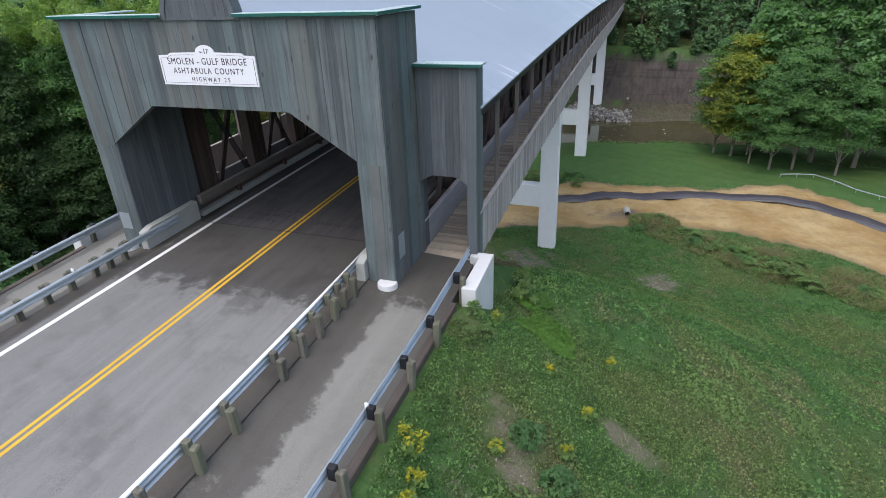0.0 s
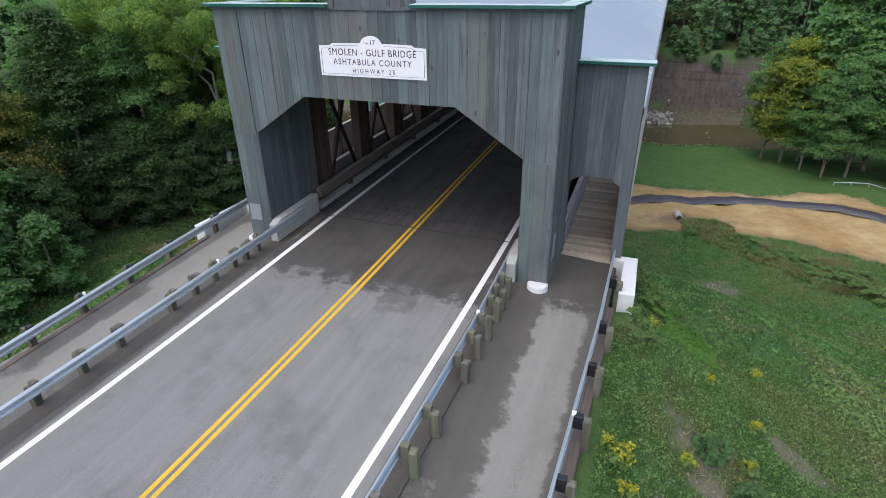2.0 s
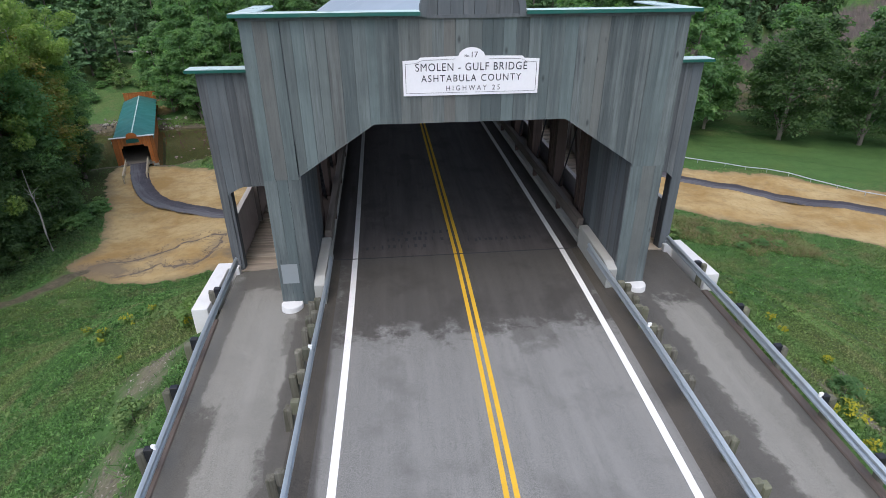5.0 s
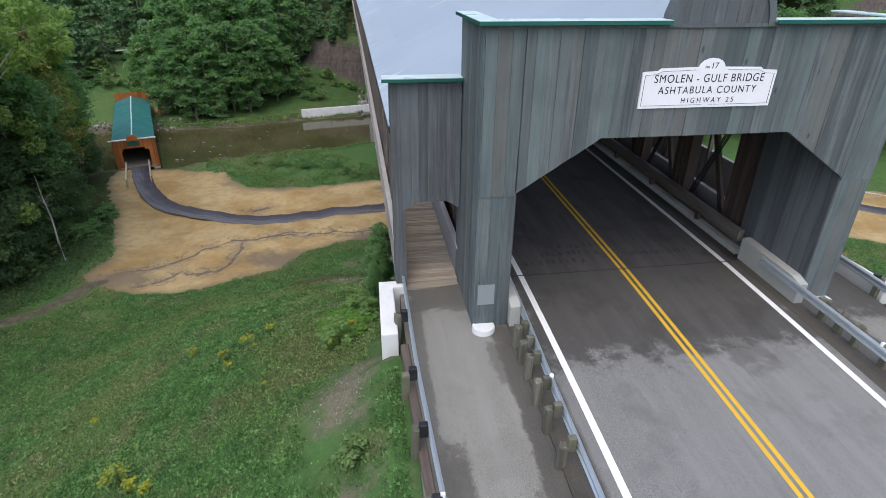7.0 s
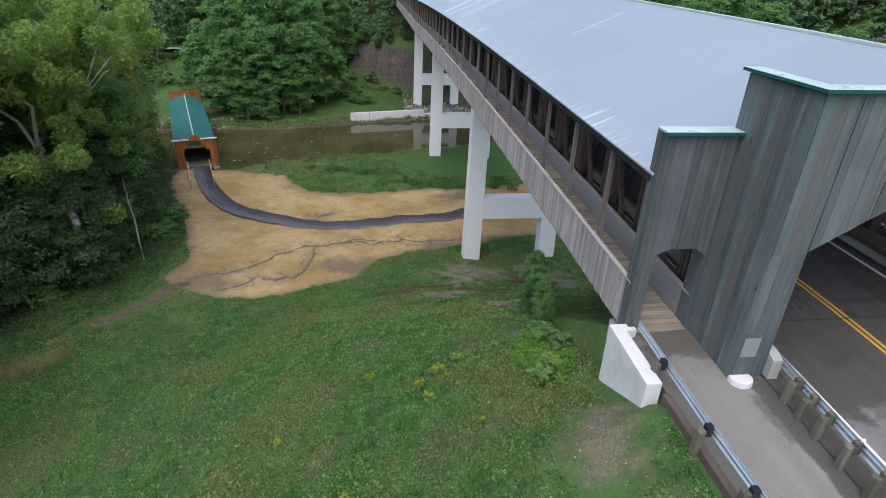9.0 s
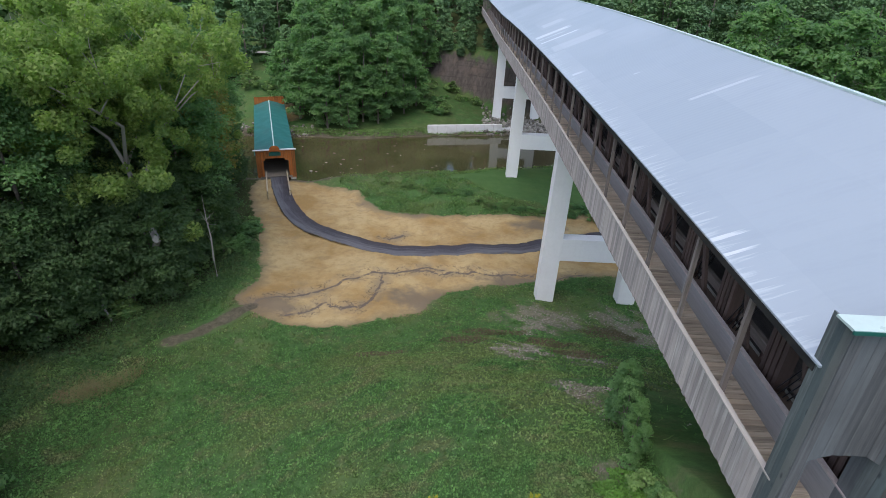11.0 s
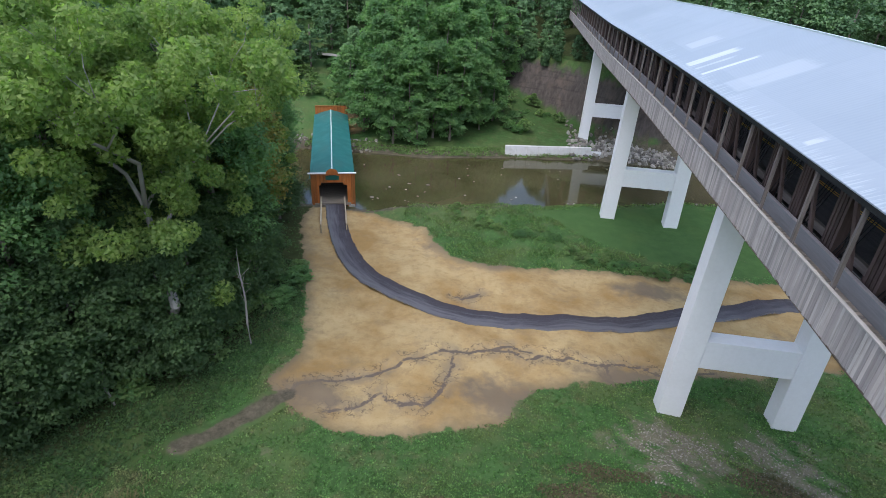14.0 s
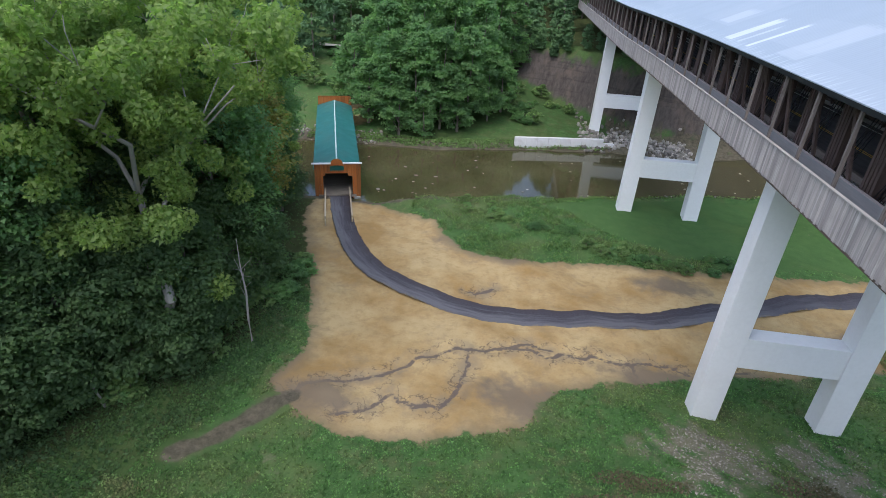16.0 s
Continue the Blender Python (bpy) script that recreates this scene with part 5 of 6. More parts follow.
def crown_points(rng, h, spread, base, blobs, leaves, shape=1.0):
    """Points and normals over a crown of many clumps, uneven in outline."""
    zc = rng.uniform(0, 1, blobs) ** 0.85
    prof = np.sin(np.clip(0.12 + zc * 0.86, 0, 1) * math.pi) ** 0.6 * (1 - 0.35 * zc * shape)
    ang = rng.uniform(0, 2 * math.pi, blobs)
    rad = spread * prof * np.sqrt(rng.uniform(0.25, 1.0, blobs)) * 0.85
    c = np.stack([rad * np.cos(ang), rad * np.sin(ang), base + (h - base) * (0.06 + 0.88 * zc)], 1)
    br = spread * rng.uniform(0.13, 0.30, blobs) * (1 - 0.3 * zc)
    w = br ** 2
    idx = rng.choice(blobs, leaves, p=w / w.sum())
    d = rng.normal(size=(leaves, 3))
    d[:, 2] = np.where(d[:, 2] < -0.35, -d[:, 2] * 0.6, d[:, 2])
    d /= np.linalg.norm(d, axis=1)[:, None]
    r = br[idx] * (0.45 + 0.62 * rng.uniform(0, 1, leaves) ** 0.45) * (1 + 0.28 * rng.normal(size=leaves))
    p = c[idx] + d * r[:, None] * np.array([1.15, 1.15, 0.8])
    nrm = d * 0.6 + rng.normal(size=(leaves, 3)) * 0.45 + np.array([0, 0, 0.7])
    nrm /= np.linalg.norm(nrm, axis=1)[:, None]
    return p, nrm, c, br


def make_tree(label, seed, h, spread, base, blobs, leaves, size, leafmat, bark=BARK, limbs=9, shape=1.0, trunk_r=0.32):
    rng = np.random.default_rng(seed)
    p, nrm, c, br = crown_points(rng, h, spread, base, blobs, leaves, shape)
    t = thing("tree", label, "tree", group="trees")
    bm = bm_new()
    lean = rng.normal(size=2) * 0.03 * h
    spine = [(lean[0] * k * k, lean[1] * k * k, -0.6 + (h * 0.86 + 0.6) * k) for k in (0, 0.04, 0.2, 0.4, 0.6, 0.8, 1.0)]
    tube(bm, spine, [trunk_r * q for q in (1.5, 1.1, 0.9, 0.72, 0.5, 0.3, 0.08)], 8)
    for i in np.argsort(-br)[:limbs]:
        z0 = max(base * 0.75, c[i][2] - 0.35 * h * rng.uniform(0.4, 0.9))
        k = np.clip((z0 + 0.6) / (h * 0.86 + 0.6), 0, 1)
        a = Vector((lean[0] * k * k, lean[1] * k * k, z0))
        e = Vector(c[i])
        m1 = a.lerp(e, 0.5) + Vector((0, 0, 0.06 * h))
        tube(bm, [a, m1, e], [trunk_r * 0.38, trunk_r * 0.24, trunk_r * 0.06], 6)
    part("trunk", bm, bark, t)
    cr = new("crown", foliage_mesh("crown", p, nrm, size, leafmat, rng))
    cr.parent = t
    return t


def make_sycamore(label, seed, leafmat):
    """A tall open tree: a pale trunk forking into limbs and boughs, leaf clusters at their ends with gaps between."""
    rng = np.random.default_rng(seed)
    t = thing("tree", label, "tree", group="trees")
    bm = bm_new()
    ends = []

    def bough(a, d, length, r, depth):
        d = d.normalized()
        side = Vector(rng.normal(size=3)) * 0.12 * length
        m, e = a + d * length * 0.5 + side, a + d * length
        tube(bm, [a, m, e], [r, r * 0.78, r * 0.5], 7 if depth < 2 else 5)
        if depth >= 1:
            ends.append((m + e) * 0.5)
            ends.append(e)
        if depth == 3:
            return
        k = (4, 4, 3)[depth]
        for i in range(k):
            turn = 2 * math.pi * (i + rng.uniform(-0.25, 0.25)) / k
            out = Vector((math.cos(turn), math.sin(turn), 0))
            q = out * rng.uniform(0.4, 0.95) + d * rng.uniform(0.6, 1.1) + Vector((0, 0, 0.1))
            bough(e if i else m.lerp(e, 0.6), q, length * rng.uniform(0.55, 0.8), r * rng.uniform(0.34, 0.46), depth + 1)

    bough(Vector((0, 0, -0.6)), Vector((0.05, 0.03, 1)), 13.2, 0.46, 0)
    ends += [Vector((rng.normal() * 2.4, rng.normal() * 2.4, rng.uniform(5, 13))) for _ in range(46)]
    ends += [Vector((math.cos(a) * r, math.sin(a) * r, z)) for a, r, z in zip(rng.uniform(0, 6.28, 120), 8.2 * rng.uniform(0.1, 1, 120) ** 0.5, rng.uniform(11, 25, 120))]
    part("trunk", bm, PALEBARK, t)
    c = np.array([tuple(e) for e in ends])
    br = rng.uniform(0.45, 1.35, len(c))
    n = 84000
    idx = rng.choice(len(c), n, p=br ** 2 / (br ** 2).sum())
    d = rng.normal(size=(n, 3))
    d /= np.linalg.norm(d, axis=1)[:, None]
    p = c[idx] + d * (br[idx] * rng.uniform(0.2, 1.0, n) ** 0.5)[:, None] * np.array([1.1, 1.1, 0.95])
    nrm = d * 0.5 + rng.normal(size=(n, 3)) * 0.6 + np.array([0, 0, 0.35])
    nrm /= np.linalg.norm(nrm, axis=1)[:, None]
    cr = new("crown", foliage_mesh("crown", p, nrm, 0.24, leafmat, rng))
    cr.parent = t
    return t


def plant(proto, x, y, s=1.0, turn=None, z=None, sz=1.0):
    m = Matrix.Translation((x, y, height(x, y) - 0.1 if z is None else z)) @ Matrix.Rotation(tr.uniform(0, 6.28) if turn is None else turn, 4, "Z") @ Matrix.Diagonal((s, s, s * sz, 1))
    return copy_thing(proto, m)


tr = random.Random(42)
near = [
    make_tree("tall green broadleaf tree at the forest edge", 1, 27, 7.0, 3, 150, 38000, 0.25, LEAF),
    make_tree("tall dark green broadleaf tree in the forest", 2, 25, 6.6, 2, 140, 36000, 0.25, LEAF_DARK_SHADE),
    make_sycamore("tall open light green tree with pale bare limbs", 3, LEAF_LIGHT),
    make_tree("broadleaf tree with rusty tips among green leaves", 4, 22, 6.0, 3, 120, 30000, 0.24, LEAF_RUST),
    # The low trees take leaves whose colour holds the shade below the canopy.
    make_tree("middle-sized green tree filling the forest edge", 5, 14, 5.0, 0.6, 95, 20000, 0.24, LEAF_DARK_SHADE),
    make_tree("middle-sized green tree filling the forest edge, shade in its leaf colour", 6, 12, 4.6, 0.4, 90, 18000, 0.24, LEAF_DARK_SHADE),
]
mid = [
    make_tree("tall green broadleaf tree on the river bank", 11, 27, 7.0, 2, 100, 12000, 0.5, LEAF_MID),
    make_tree("tall dark green broadleaf tree on the river bank", 12, 25, 6.6, 1.5, 95, 11500, 0.5, LEAF),
    make_tree("middle-sized green tree on the river bank", 15, 14, 5.0, 0.5, 65, 6500, 0.45, LEAF_MID),
]
inner = [
    make_tree("green broadleaf tree inside the forest", 7, 27, 7.0, 4, 60, 3600, 0.8, LEAF),
    make_tree("dark green broadleaf tree inside the forest", 8, 26, 7.0, 4, 60, 3600, 0.8, LEAF_DARK_SHADE),
    make_tree("light green broadleaf tree inside the forest", 9, 28, 7.0, 5, 55, 3500, 0.8, LEAF),
]
yellow = make_tree("slender tree with yellowing leaves by the river lawn", 21, 18, 6.0, 3.0, 120, 16000, 0.28, LEAF_YELLOW, BARK, 10, 0.3, 0.22)
young = make_tree("slender green tree at the lawn edge", 22, 20, 5.6, 3.0, 120, 16000, 0.28, LEAF_MID, BARK, 10, 0.35, 0.22)
wide_tree = make_tree("broad dense rounded tree standing on the lawn", 23, 23, 8.6, 1.0, 140, 17000, 0.42, LEAF_DARK_SHADE, BARK, 8, 0.5, 0.4)
bush = make_tree("low green bush among the grass", 31, 3.0, 1.9, 0.1, 26, 900, 0.26, WEEDLEAF, BARK, 5, 0.6, 0.05)
bush_dark = make_tree("dark green shrub among the weeds", 32, 2.2, 1.8, 0.1, 26, 900, 0.26, LEAF, BARK, 5, 0.6, 0.05)
shrub = make_tree("tall leafy dark green shrub against the bridge side", 33, 5.4, 1.25, 0.2, 60, 5200, 0.13, LEAF, BARK, 8, 0.5, 0.06)
for b_ in (bush, bush_dark, shrub):
    tagged(b_, category="bush", group="bushes")
    b_.name = "bush"
protos = near + mid + inner + [yellow, young, wide_tree, bush, bush_dark, shrub]

# forest edge beside the clearing
for x, y, k, s in ((-52.4, 48.0, 2, 0.96), (-58, 41, 0, 0.95), (-63, 34, 1, 1.0), (-51, 58, 0, 0.88), (-52.5, 67, 3, 1.05), (-57, 72, 2, 0.85), (-57, 60, 1, 1.0), (-60, 50, 2, 0.95), (-66, 42, 0, 0.95), (-56, 79, 0, 0.8), (-63, 82, 1, 0.9), (-58, 51, 1, 0.85), (-64, 24, 3, 0.9), (-59, 17, 0, 0.8), (-56, 9, 1, 0.9), (-53, 1, 0, 0.9), (-60, -6, 0, 0.85), (-66, 12, 1, 0.9), (-50, -12, 1, 0.85), (-49.5, 62, 5, 1.0), (-48.6, 54, 4, 0.95), (-51.5, 43.5, 5, 1.05), (-55, 39, 4, 1.0), (-59.5, 33, 5, 1.1), (-53, 77, 5, 0.95), (-54, 47, 5, 1.2), (-62, 26, 4, 1.1), (-56, 22, 5, 1.0), (-53, 13, 4, 0.9), (-50, 5, 5, 1.0), (-48, -4, 4, 1.0), (-53.5, 53, 4, 1.3), (-55, 73, 0, 0.75), (-46, -14, 5, 1.0), (-47, 10, 4, 0.7), (-49, 17, 5, 0.7), (-49.2, 45.5, 4, 0.95), (-49.8, 50.0, 5, 1.1), (-48.3, 58.5, 5, 0.9), (-56.5, 36.5, 4, 1.1), (-54.5, 41.5, 4, 1.2), (-50.6, 47.0, 5, 0.85)):
    plant(near[k] if y > 20 and x > -65 else mid[2 if k > 3 else k % 2], x, y, s * (1.16 if k < 4 else 1.0) * tr.uniform(0.95, 1.05))
for gx in range(-112, -66, 10):
    for gy in range(-32, 98, 10):
        x, y = gx + tr.uniform(-3.5, 3.5), gy + tr.uniform(-3.5, 3.5)
        if y < along(NEAR_BANK, x) - 4:
            plant(tr.choice(inner), x, y, tr.uniform(0.9, 1.15))
# clump of trees on the far bank
for x, y, k, s in ((-52, 119, 4, 0.9), (-47, 117.5, 0, 0.72), (-42, 117.5, 0, 0.78), (-37.5, 119.5, 1, 0.8), (-32.5, 122.5, 0, 0.74), (-28.5, 126, 1, 0.62), (-49, 124, 1, 0.9), (-43, 126, 0, 0.95), (-37, 129, 1, 0.95), (-31, 132, 0, 0.85), (-46, 134, 1, 1.0), (-38, 139, 0, 1.0), (-34, 119.5, 5, 0.7), (-45, 115.6, 5, 0.75), (-40, 115.4, 4, 0.6), (-26, 131, 4, 0.8), (-52, 130, 0, 0.9), (-33, 141, 1, 0.9), (-29, 147, 0, 0.8), (-25, 152, 1, 0.75), (-44, 144, 0, 1.0), (-52, 139, 1, 1.0), (-38, 149, 1, 1.0), (-57, 126, 4, 1.0)):
    plant(mid[{0: 0, 1: 1, 4: 2, 5: 2}[k]], x, y, s)
# near bank, by the lawn
for p_, x, y, s in ((yellow, 30.4, 94.4, 1.2), (yellow, 33.2, 95.4, 0.9), (young, 27.8, 97, 1.05), (young, 32.8, 90.2, 0.85), (young, 35.6, 87.8, 0.95), (young, 39.2, 88.6, 1.0), (mid[0], 36.5, 97, 1.2), (mid[1], 43, 94, 1.2), (young, 45, 86.5, 0.9), (mid[0], 49, 92, 1.2), (mid[0], 56, 89, 1.1), (wide_tree, 74, 84, 1.0), (wide_tree, 88, 80, 1.0), (mid[1], 64, 94, 0.95), (mid[1], 80, 97, 1.0), (mid[1], 97, 92, 1.0), (mid[0], 34, 99, 0.9), (mid[1], 53, 99, 0.9), (wide_tree, 102, 70, 1.0), (inner[1], 112, 62, 1.0), (mid[0], 70, 103, 0.9), (inner[1], 92, 104, 1.1), (inner[0], 108, 90, 1.1), (inner[1], 120, 78, 1.1), (inner[0], 124, 55, 1.1)):
    plant(p_, x, y, s)
# bushes: beside the bridge, on the river strip and in the ditch
for p_, x, y, s in ((shrub, -8.4, 12.3, 0.76), (shrub, -8.5, 11.3, 0.62), (shrub, -8.55, 10.1, 0.5), (shrub, -8.75, 8.8, 0.38), (bush_dark, -9.3, 8.2, 0.3), (bush_dark, -9.0, 6.2, 0.32), (bush, -9.4, 6.6, 0.35), (bush, -9.0, 5.4, 0.3), (bush, 9.6, 4.6, 0.35), (bush, 8.85, -0.5, 0.2), (bush, 9.4, -0.9, 0.18), (bush, 8.9, -1.5, 0.18), (bush_dark, 11.2, -3.6, 0.35), (bush_dark, 12.2, -4.4, 0.35), (bush, 9.2, 6.8, 0.35), (bush, -9.6, -3.4, 0.3), (bush, -10.3, 3.6, 0.4)):
    plant(p_, x, y, s, sz=1.0)
for i in range(46):
    t_ = tr.random()
    x = -29 + 36 * t_
    y = 86.5 - 13.5 * t_ + tr.uniform(-2.6, 2.6) - 4 * math.sin(t_ * 3.1) * 0.6
    plant(tr.choice((bush, bush_dark, bush_dark)), x, y, tr.uniform(0.35, 0.7), sz=0.7)
for i in range(40):
    t_ = tr.random()
    x, y = 15 + 33 * t_ + tr.uniform(-2, 2), 59.0 - 19 * t_ ** 0.9 + tr.uniform(-2.6, 2.6)
    plant(tr.choice((bush, bush_dark)), x, y, tr.uniform(0.4, 0.75), sz=0.65)
for i in range(26):
    x = -47 + tr.uniform(-2, 3)
    y = tr.uniform(38, 66)
    plant(tr.choice((bush, bush_dark)), x - max(0, 52 - y) * 0.55, y, tr.uniform(0.5, 1.0), sz=0.8)
for i in range(34):
    t_ = tr.random()
    x, y = -34 + 22 * t_ + tr.uniform(-3, 3), 124 + 24 * tr.random() ** 0.8 + 4 * (1 - t_)
    if y - along(CLIFF, x) < 0 and y > along(FAR_BANK, x) + 4:
        plant(tr.choice((bush, bush_dark)), x, y, tr.uniform(0.5, 1.2), sz=0.8)
for i in range(22):
    x, y = tr.uniform(-75, -54), tr.uniform(122, 147)
    plant(tr.choice((bush, bush_dark)), x, y, tr.uniform(0.8, 1.6), sz=0.8)
for p_ in protos:
    for o in (*p_.children_recursive, p_):
        bpy.data.objects.remove(o)


def bare_tree(label, x, y, h, lean, seed, r=0.13):
    """A thin leafless trunk with a few twigs."""
    rng = np.random.default_rng(seed)
    t = thing("dead_tree", label, "dead tree", (x, y, height(x, y)), "dead trees")
    top = Vector((*lean, h))
    tube_pts = [top * k + Vector((rng.normal() * 0.12, rng.normal() * 0.12, 0)) * (0 < k < 1) - Vector((0, 0, 0.3 * (k == 0))) for k in (0, 0.25, 0.5, 0.75, 1)]
    part("trunk", tube(bm_new(), tube_pts, [r, r * 0.85, r * 0.7, r * 0.5, r * 0.2], 7), PALEBARK, t)
    for k in range(9):
        a = top * rng.uniform(0.35, 0.95)
        d = Vector((rng.normal(), rng.normal(), 0.7)).normalized() * rng.uniform(0.7, 1.8)
        part("twig", tube(bm_new(), [a, a + d * 0.5 + Vector((0, 0, 0.05)), a + d], [r * 0.22, r * 0.15, r * 0.05], 5), PALEBARK, t)


bare_tree("thin bare dead tree standing at the forest edge", -44.3, 49.4, 10.5, (-0.3, 0.2), 1)
bare_tree("leaning bare dead trunk at the forest edge", -51.6, 39.6, 7.5, (-2.0, 1.2), 2, 0.13)
structure("gravel_road", ribbon(smooth_path([(-110, 154), (-90, 151.5), (-73, 150), (-64, 150.5), (-52, 154), (-40, 160)]), 3.2, 0.12, 0.2), GRAVELROAD, "pale gravel road crossing the wooded far bank", "gravel road")

# distant woods on the hillsides, past counting
def far_woods():
    rng = np.random.default_rng(77)
    fine = [crown_points(rng, h, sp, 0.6, 70, 2300, 0.8)[:2] for h, sp in ((20, 5.6), (18, 5.2), (22, 6.0), (16, 4.8), (19, 5.8))]
    rough = [crown_points(rng, h, sp, 1.0, 46, 800, 0.8)[:2] for h, sp in ((20, 5.6), (18, 5.2), (22, 6.0))]
    P, N, S = [], [], []
    trunks = bm_new()

    def stand(x, y, s, near_view):
        p, nn = fine[rng.integers(5)] if near_view else rough[rng.integers(3)]
        a = rng.uniform(0, 6.28)
        c_, s_ = math.cos(a), math.sin(a)
        turn = np.array([[c_, -s_, 0], [s_, c_, 0], [0, 0, 1]])
        z = height(x, y)
        P.append(p @ turn.T * s + np.array([x, y, z])), N.append(nn @ turn.T), S.append(np.full(len(p), (0.62 if near_view else 1.15) * min(1.0, 0.45 + 0.55 * s)))
        if s > 0.5:
            tube(trunks, [(x, y, z - 0.5), (x, y, z + 12 * s)], [0.3, 0.15], 5)

    for gx in range(-158, 159, 8):
        for gy in range(112, 250, 8):
            x, y = gx + rng.uniform(-3, 3), gy + rng.uniform(-3, 3)
            over = y - along(CLIFF, x)
            if y < along(FAR_BANK, x) + 7 or (abs(x) < 11 and y < 185):
                continue
            if x > -31 and over < 5.0:
                continue
            if -31 >= x > -55 and y < 150 or -76 < x <= -55 and (y < 138 or abs(y - 150) < 4):
                continue
            if y > 200 and (gx // 8 + gy // 8) % 2:
                continue
            s = rng.uniform(0.8, 1.25)
            if -27 < x < -5 and y < 195:
                s *= 0.33 if y < 168 else 0.6
            if -90 < x < -50 and y < 168:
                s *= 0.72
            stand(x, y, s, -75 < x < 90 and y < 172)
    # scrub leaning over the cliff's edge
    for gx in range(-33, 120, 3):
        x = gx + rng.uniform(-1.2, 1.2)
        for back in (4.2, 7.5):
            if abs(x) > 9.5 or back > 5:
                stand(x, float(along(CLIFF, x)) + back + rng.uniform(-0.8, 0.8), rng.uniform(0.16, 0.34), True)
    w = new("far_woods", foliage_mesh("far_woods", np.concatenate(P), np.concatenate(N), np.concatenate(S), LEAF_FAR, rng))
    tagged(w, "dense green woods covering the far hillsides", "woods", kind="stuff")
    part("trunks", trunks, BARK, w)


far_woods()


# ---- grass, weeds and flowers ----
def tufts(name, label, category, xs, ys, count, size, material, seed, keep, up=0.35, lifted=0.07):
    rng = np.random.default_rng(seed)
    x, y = rng.uniform(*xs, count), rng.uniform(*ys, count)
    k = keep(x, y, rng)
    x, y = x[k], y[k]
    n = len(x)
    p = np.stack([x, y, land(x, y) + lifted + rng.uniform(0, size * 0.5, n)], 1)
    nrm = rng.normal(size=(n, 3)) * np.array([1, 1, 0.4]) + np.array([0, 0, up])
    nrm /= np.linalg.norm(nrm, axis=1)[:, None]
    return tagged(new(name, foliage_mesh(name, p, nrm, size, material, rng)), label, category, kind="stuff")


def blades(label, xs, ys, count, tall, wide, seed, keep, material=GRASSBLADE):
    """Leaning single grass blades, one triangle each, in loose bunches."""
    rng = np.random.default_rng(seed)
    x, y = rng.uniform(*xs, count // 6), rng.uniform(*ys, count // 6)
    x, y = np.repeat(x, 6) + rng.normal(size=count // 6 * 6) * 0.09, np.repeat(y, 6) + rng.normal(size=count // 6 * 6) * 0.09
    k = keep(x, y, rng)
    x, y = x[k], y[k]
    n = len(x)
    z = land(x, y) - 0.01
    a = rng.uniform(0, 2 * math.pi, n)
    h = tall * rng.uniform(0.4, 1.2, n) * (0.6 + 0.7 * clumpy(x, y, 0.8, 5))
    w = wide * rng.uniform(0.6, 1.3, n)
    lean = h * rng.uniform(0.4, 1.9, n)
    b = rng.uniform(0, 2 * math.pi, n)
    v = np.empty((n, 3, 3))
    v[:, 0] = np.stack([x - np.cos(a) * w, y - np.sin(a) * w, z], 1)
    v[:, 1] = np.stack([x + np.cos(a) * w, y + np.sin(a) * w, z], 1)
    v[:, 2] = np.stack([x + np.cos(b) * lean, y + np.sin(b) * lean, z + h], 1)
    me = triangles("grass", v, material)
    return tagged(new("grass", me), label, "grass", kind="stuff")


def clumpy(x, y, f=0.9, seed=0.0):
    return np.sin(x * f + 1.7 * np.sin(y * f * 0.7 + seed)) * np.sin(y * f * 1.1 + 1.3 * np.sin(x * f * 0.6)) * 0.5 + 0.5


def off_road(x, y):
    return np.abs(x) > 8.2 + 0.026 * np.maximum(-y, 0) + np.where((y > -1) & (y < 2.7), 0.95, 0) + np.where(y >= 2.7, -0.2, 0)


fade = lambda x, y, r: r.uniform(0, 1, x.shape) < np.clip(1.25 - np.hypot(np.abs(x) - 9, np.maximum(y, 0)) / 22, 0.05, 1)
bare_l = lambda x, y, r: np.hypot((x + 10.3) / 1.9, (y + 2.0) / 2.6) + 0.5 * clumpy(x, y, 3) > 0.55 + 0.7 * r.uniform(0, 1, x.shape)
slope_l = lambda x, y, r: off_road(x, y) & fade(x, y, r) & (r.uniform(0, 1, x.shape) < 0.45 + 0.55 * clumpy(x, y)) & bare_l(x, y, r)
blades("short rough grass on the slope beside the road", (-40, -8.2), (-14, 34), 130000, 0.2, 0.016, 101, slope_l)
slope_r = lambda x, y, r: off_road(x, y) & fade(x, y, r) & (r.uniform(0, 1, x.shape) < 0.45 + 0.55 * clumpy(x, y, 0.8, 2))
blades("short rough grass on the slope beside the road", (8.2, 40), (-15, 34), 130000, 0.22, 0.016, 102, slope_r)
LAWN = [(-17, 90), (-9, 82), (0, 76), (6, 73), (12, 76), (28, 78), (60, 68), (100, 45), (130, 60), (90, 85), (50, 92), (27, 99), (4, 95.5)]
plain = lambda x, y, r: ~inside(x, y, SAND) & (polyline_dist(x, y, SCRAPE) > 1.3) & ~inside(x, y, LAWN) & (y < along(NEAR_BANK, x) - 0.8) & (r.uniform(0, 1, x.shape) < 0.2 + 0.8 * clumpy(x, y, 0.5, 1)) & ~((np.abs(x) < 8.4) & (y < 6))
blades("grass over the valley floor", (-52, 60), (10, 96), 160000, 0.2, 0.03, 103, plain, ROUGHBLADE)
off_scrape = lambda x, y: polyline_dist(x, y, SCRAPE) > 1.3
stony = lambda x, y, r: gravel_at(x, y) + 0.35 * clumpy(x, y, 1.4, 3) > 0.35 + 0.35 * r.uniform(0, 1, x.shape)
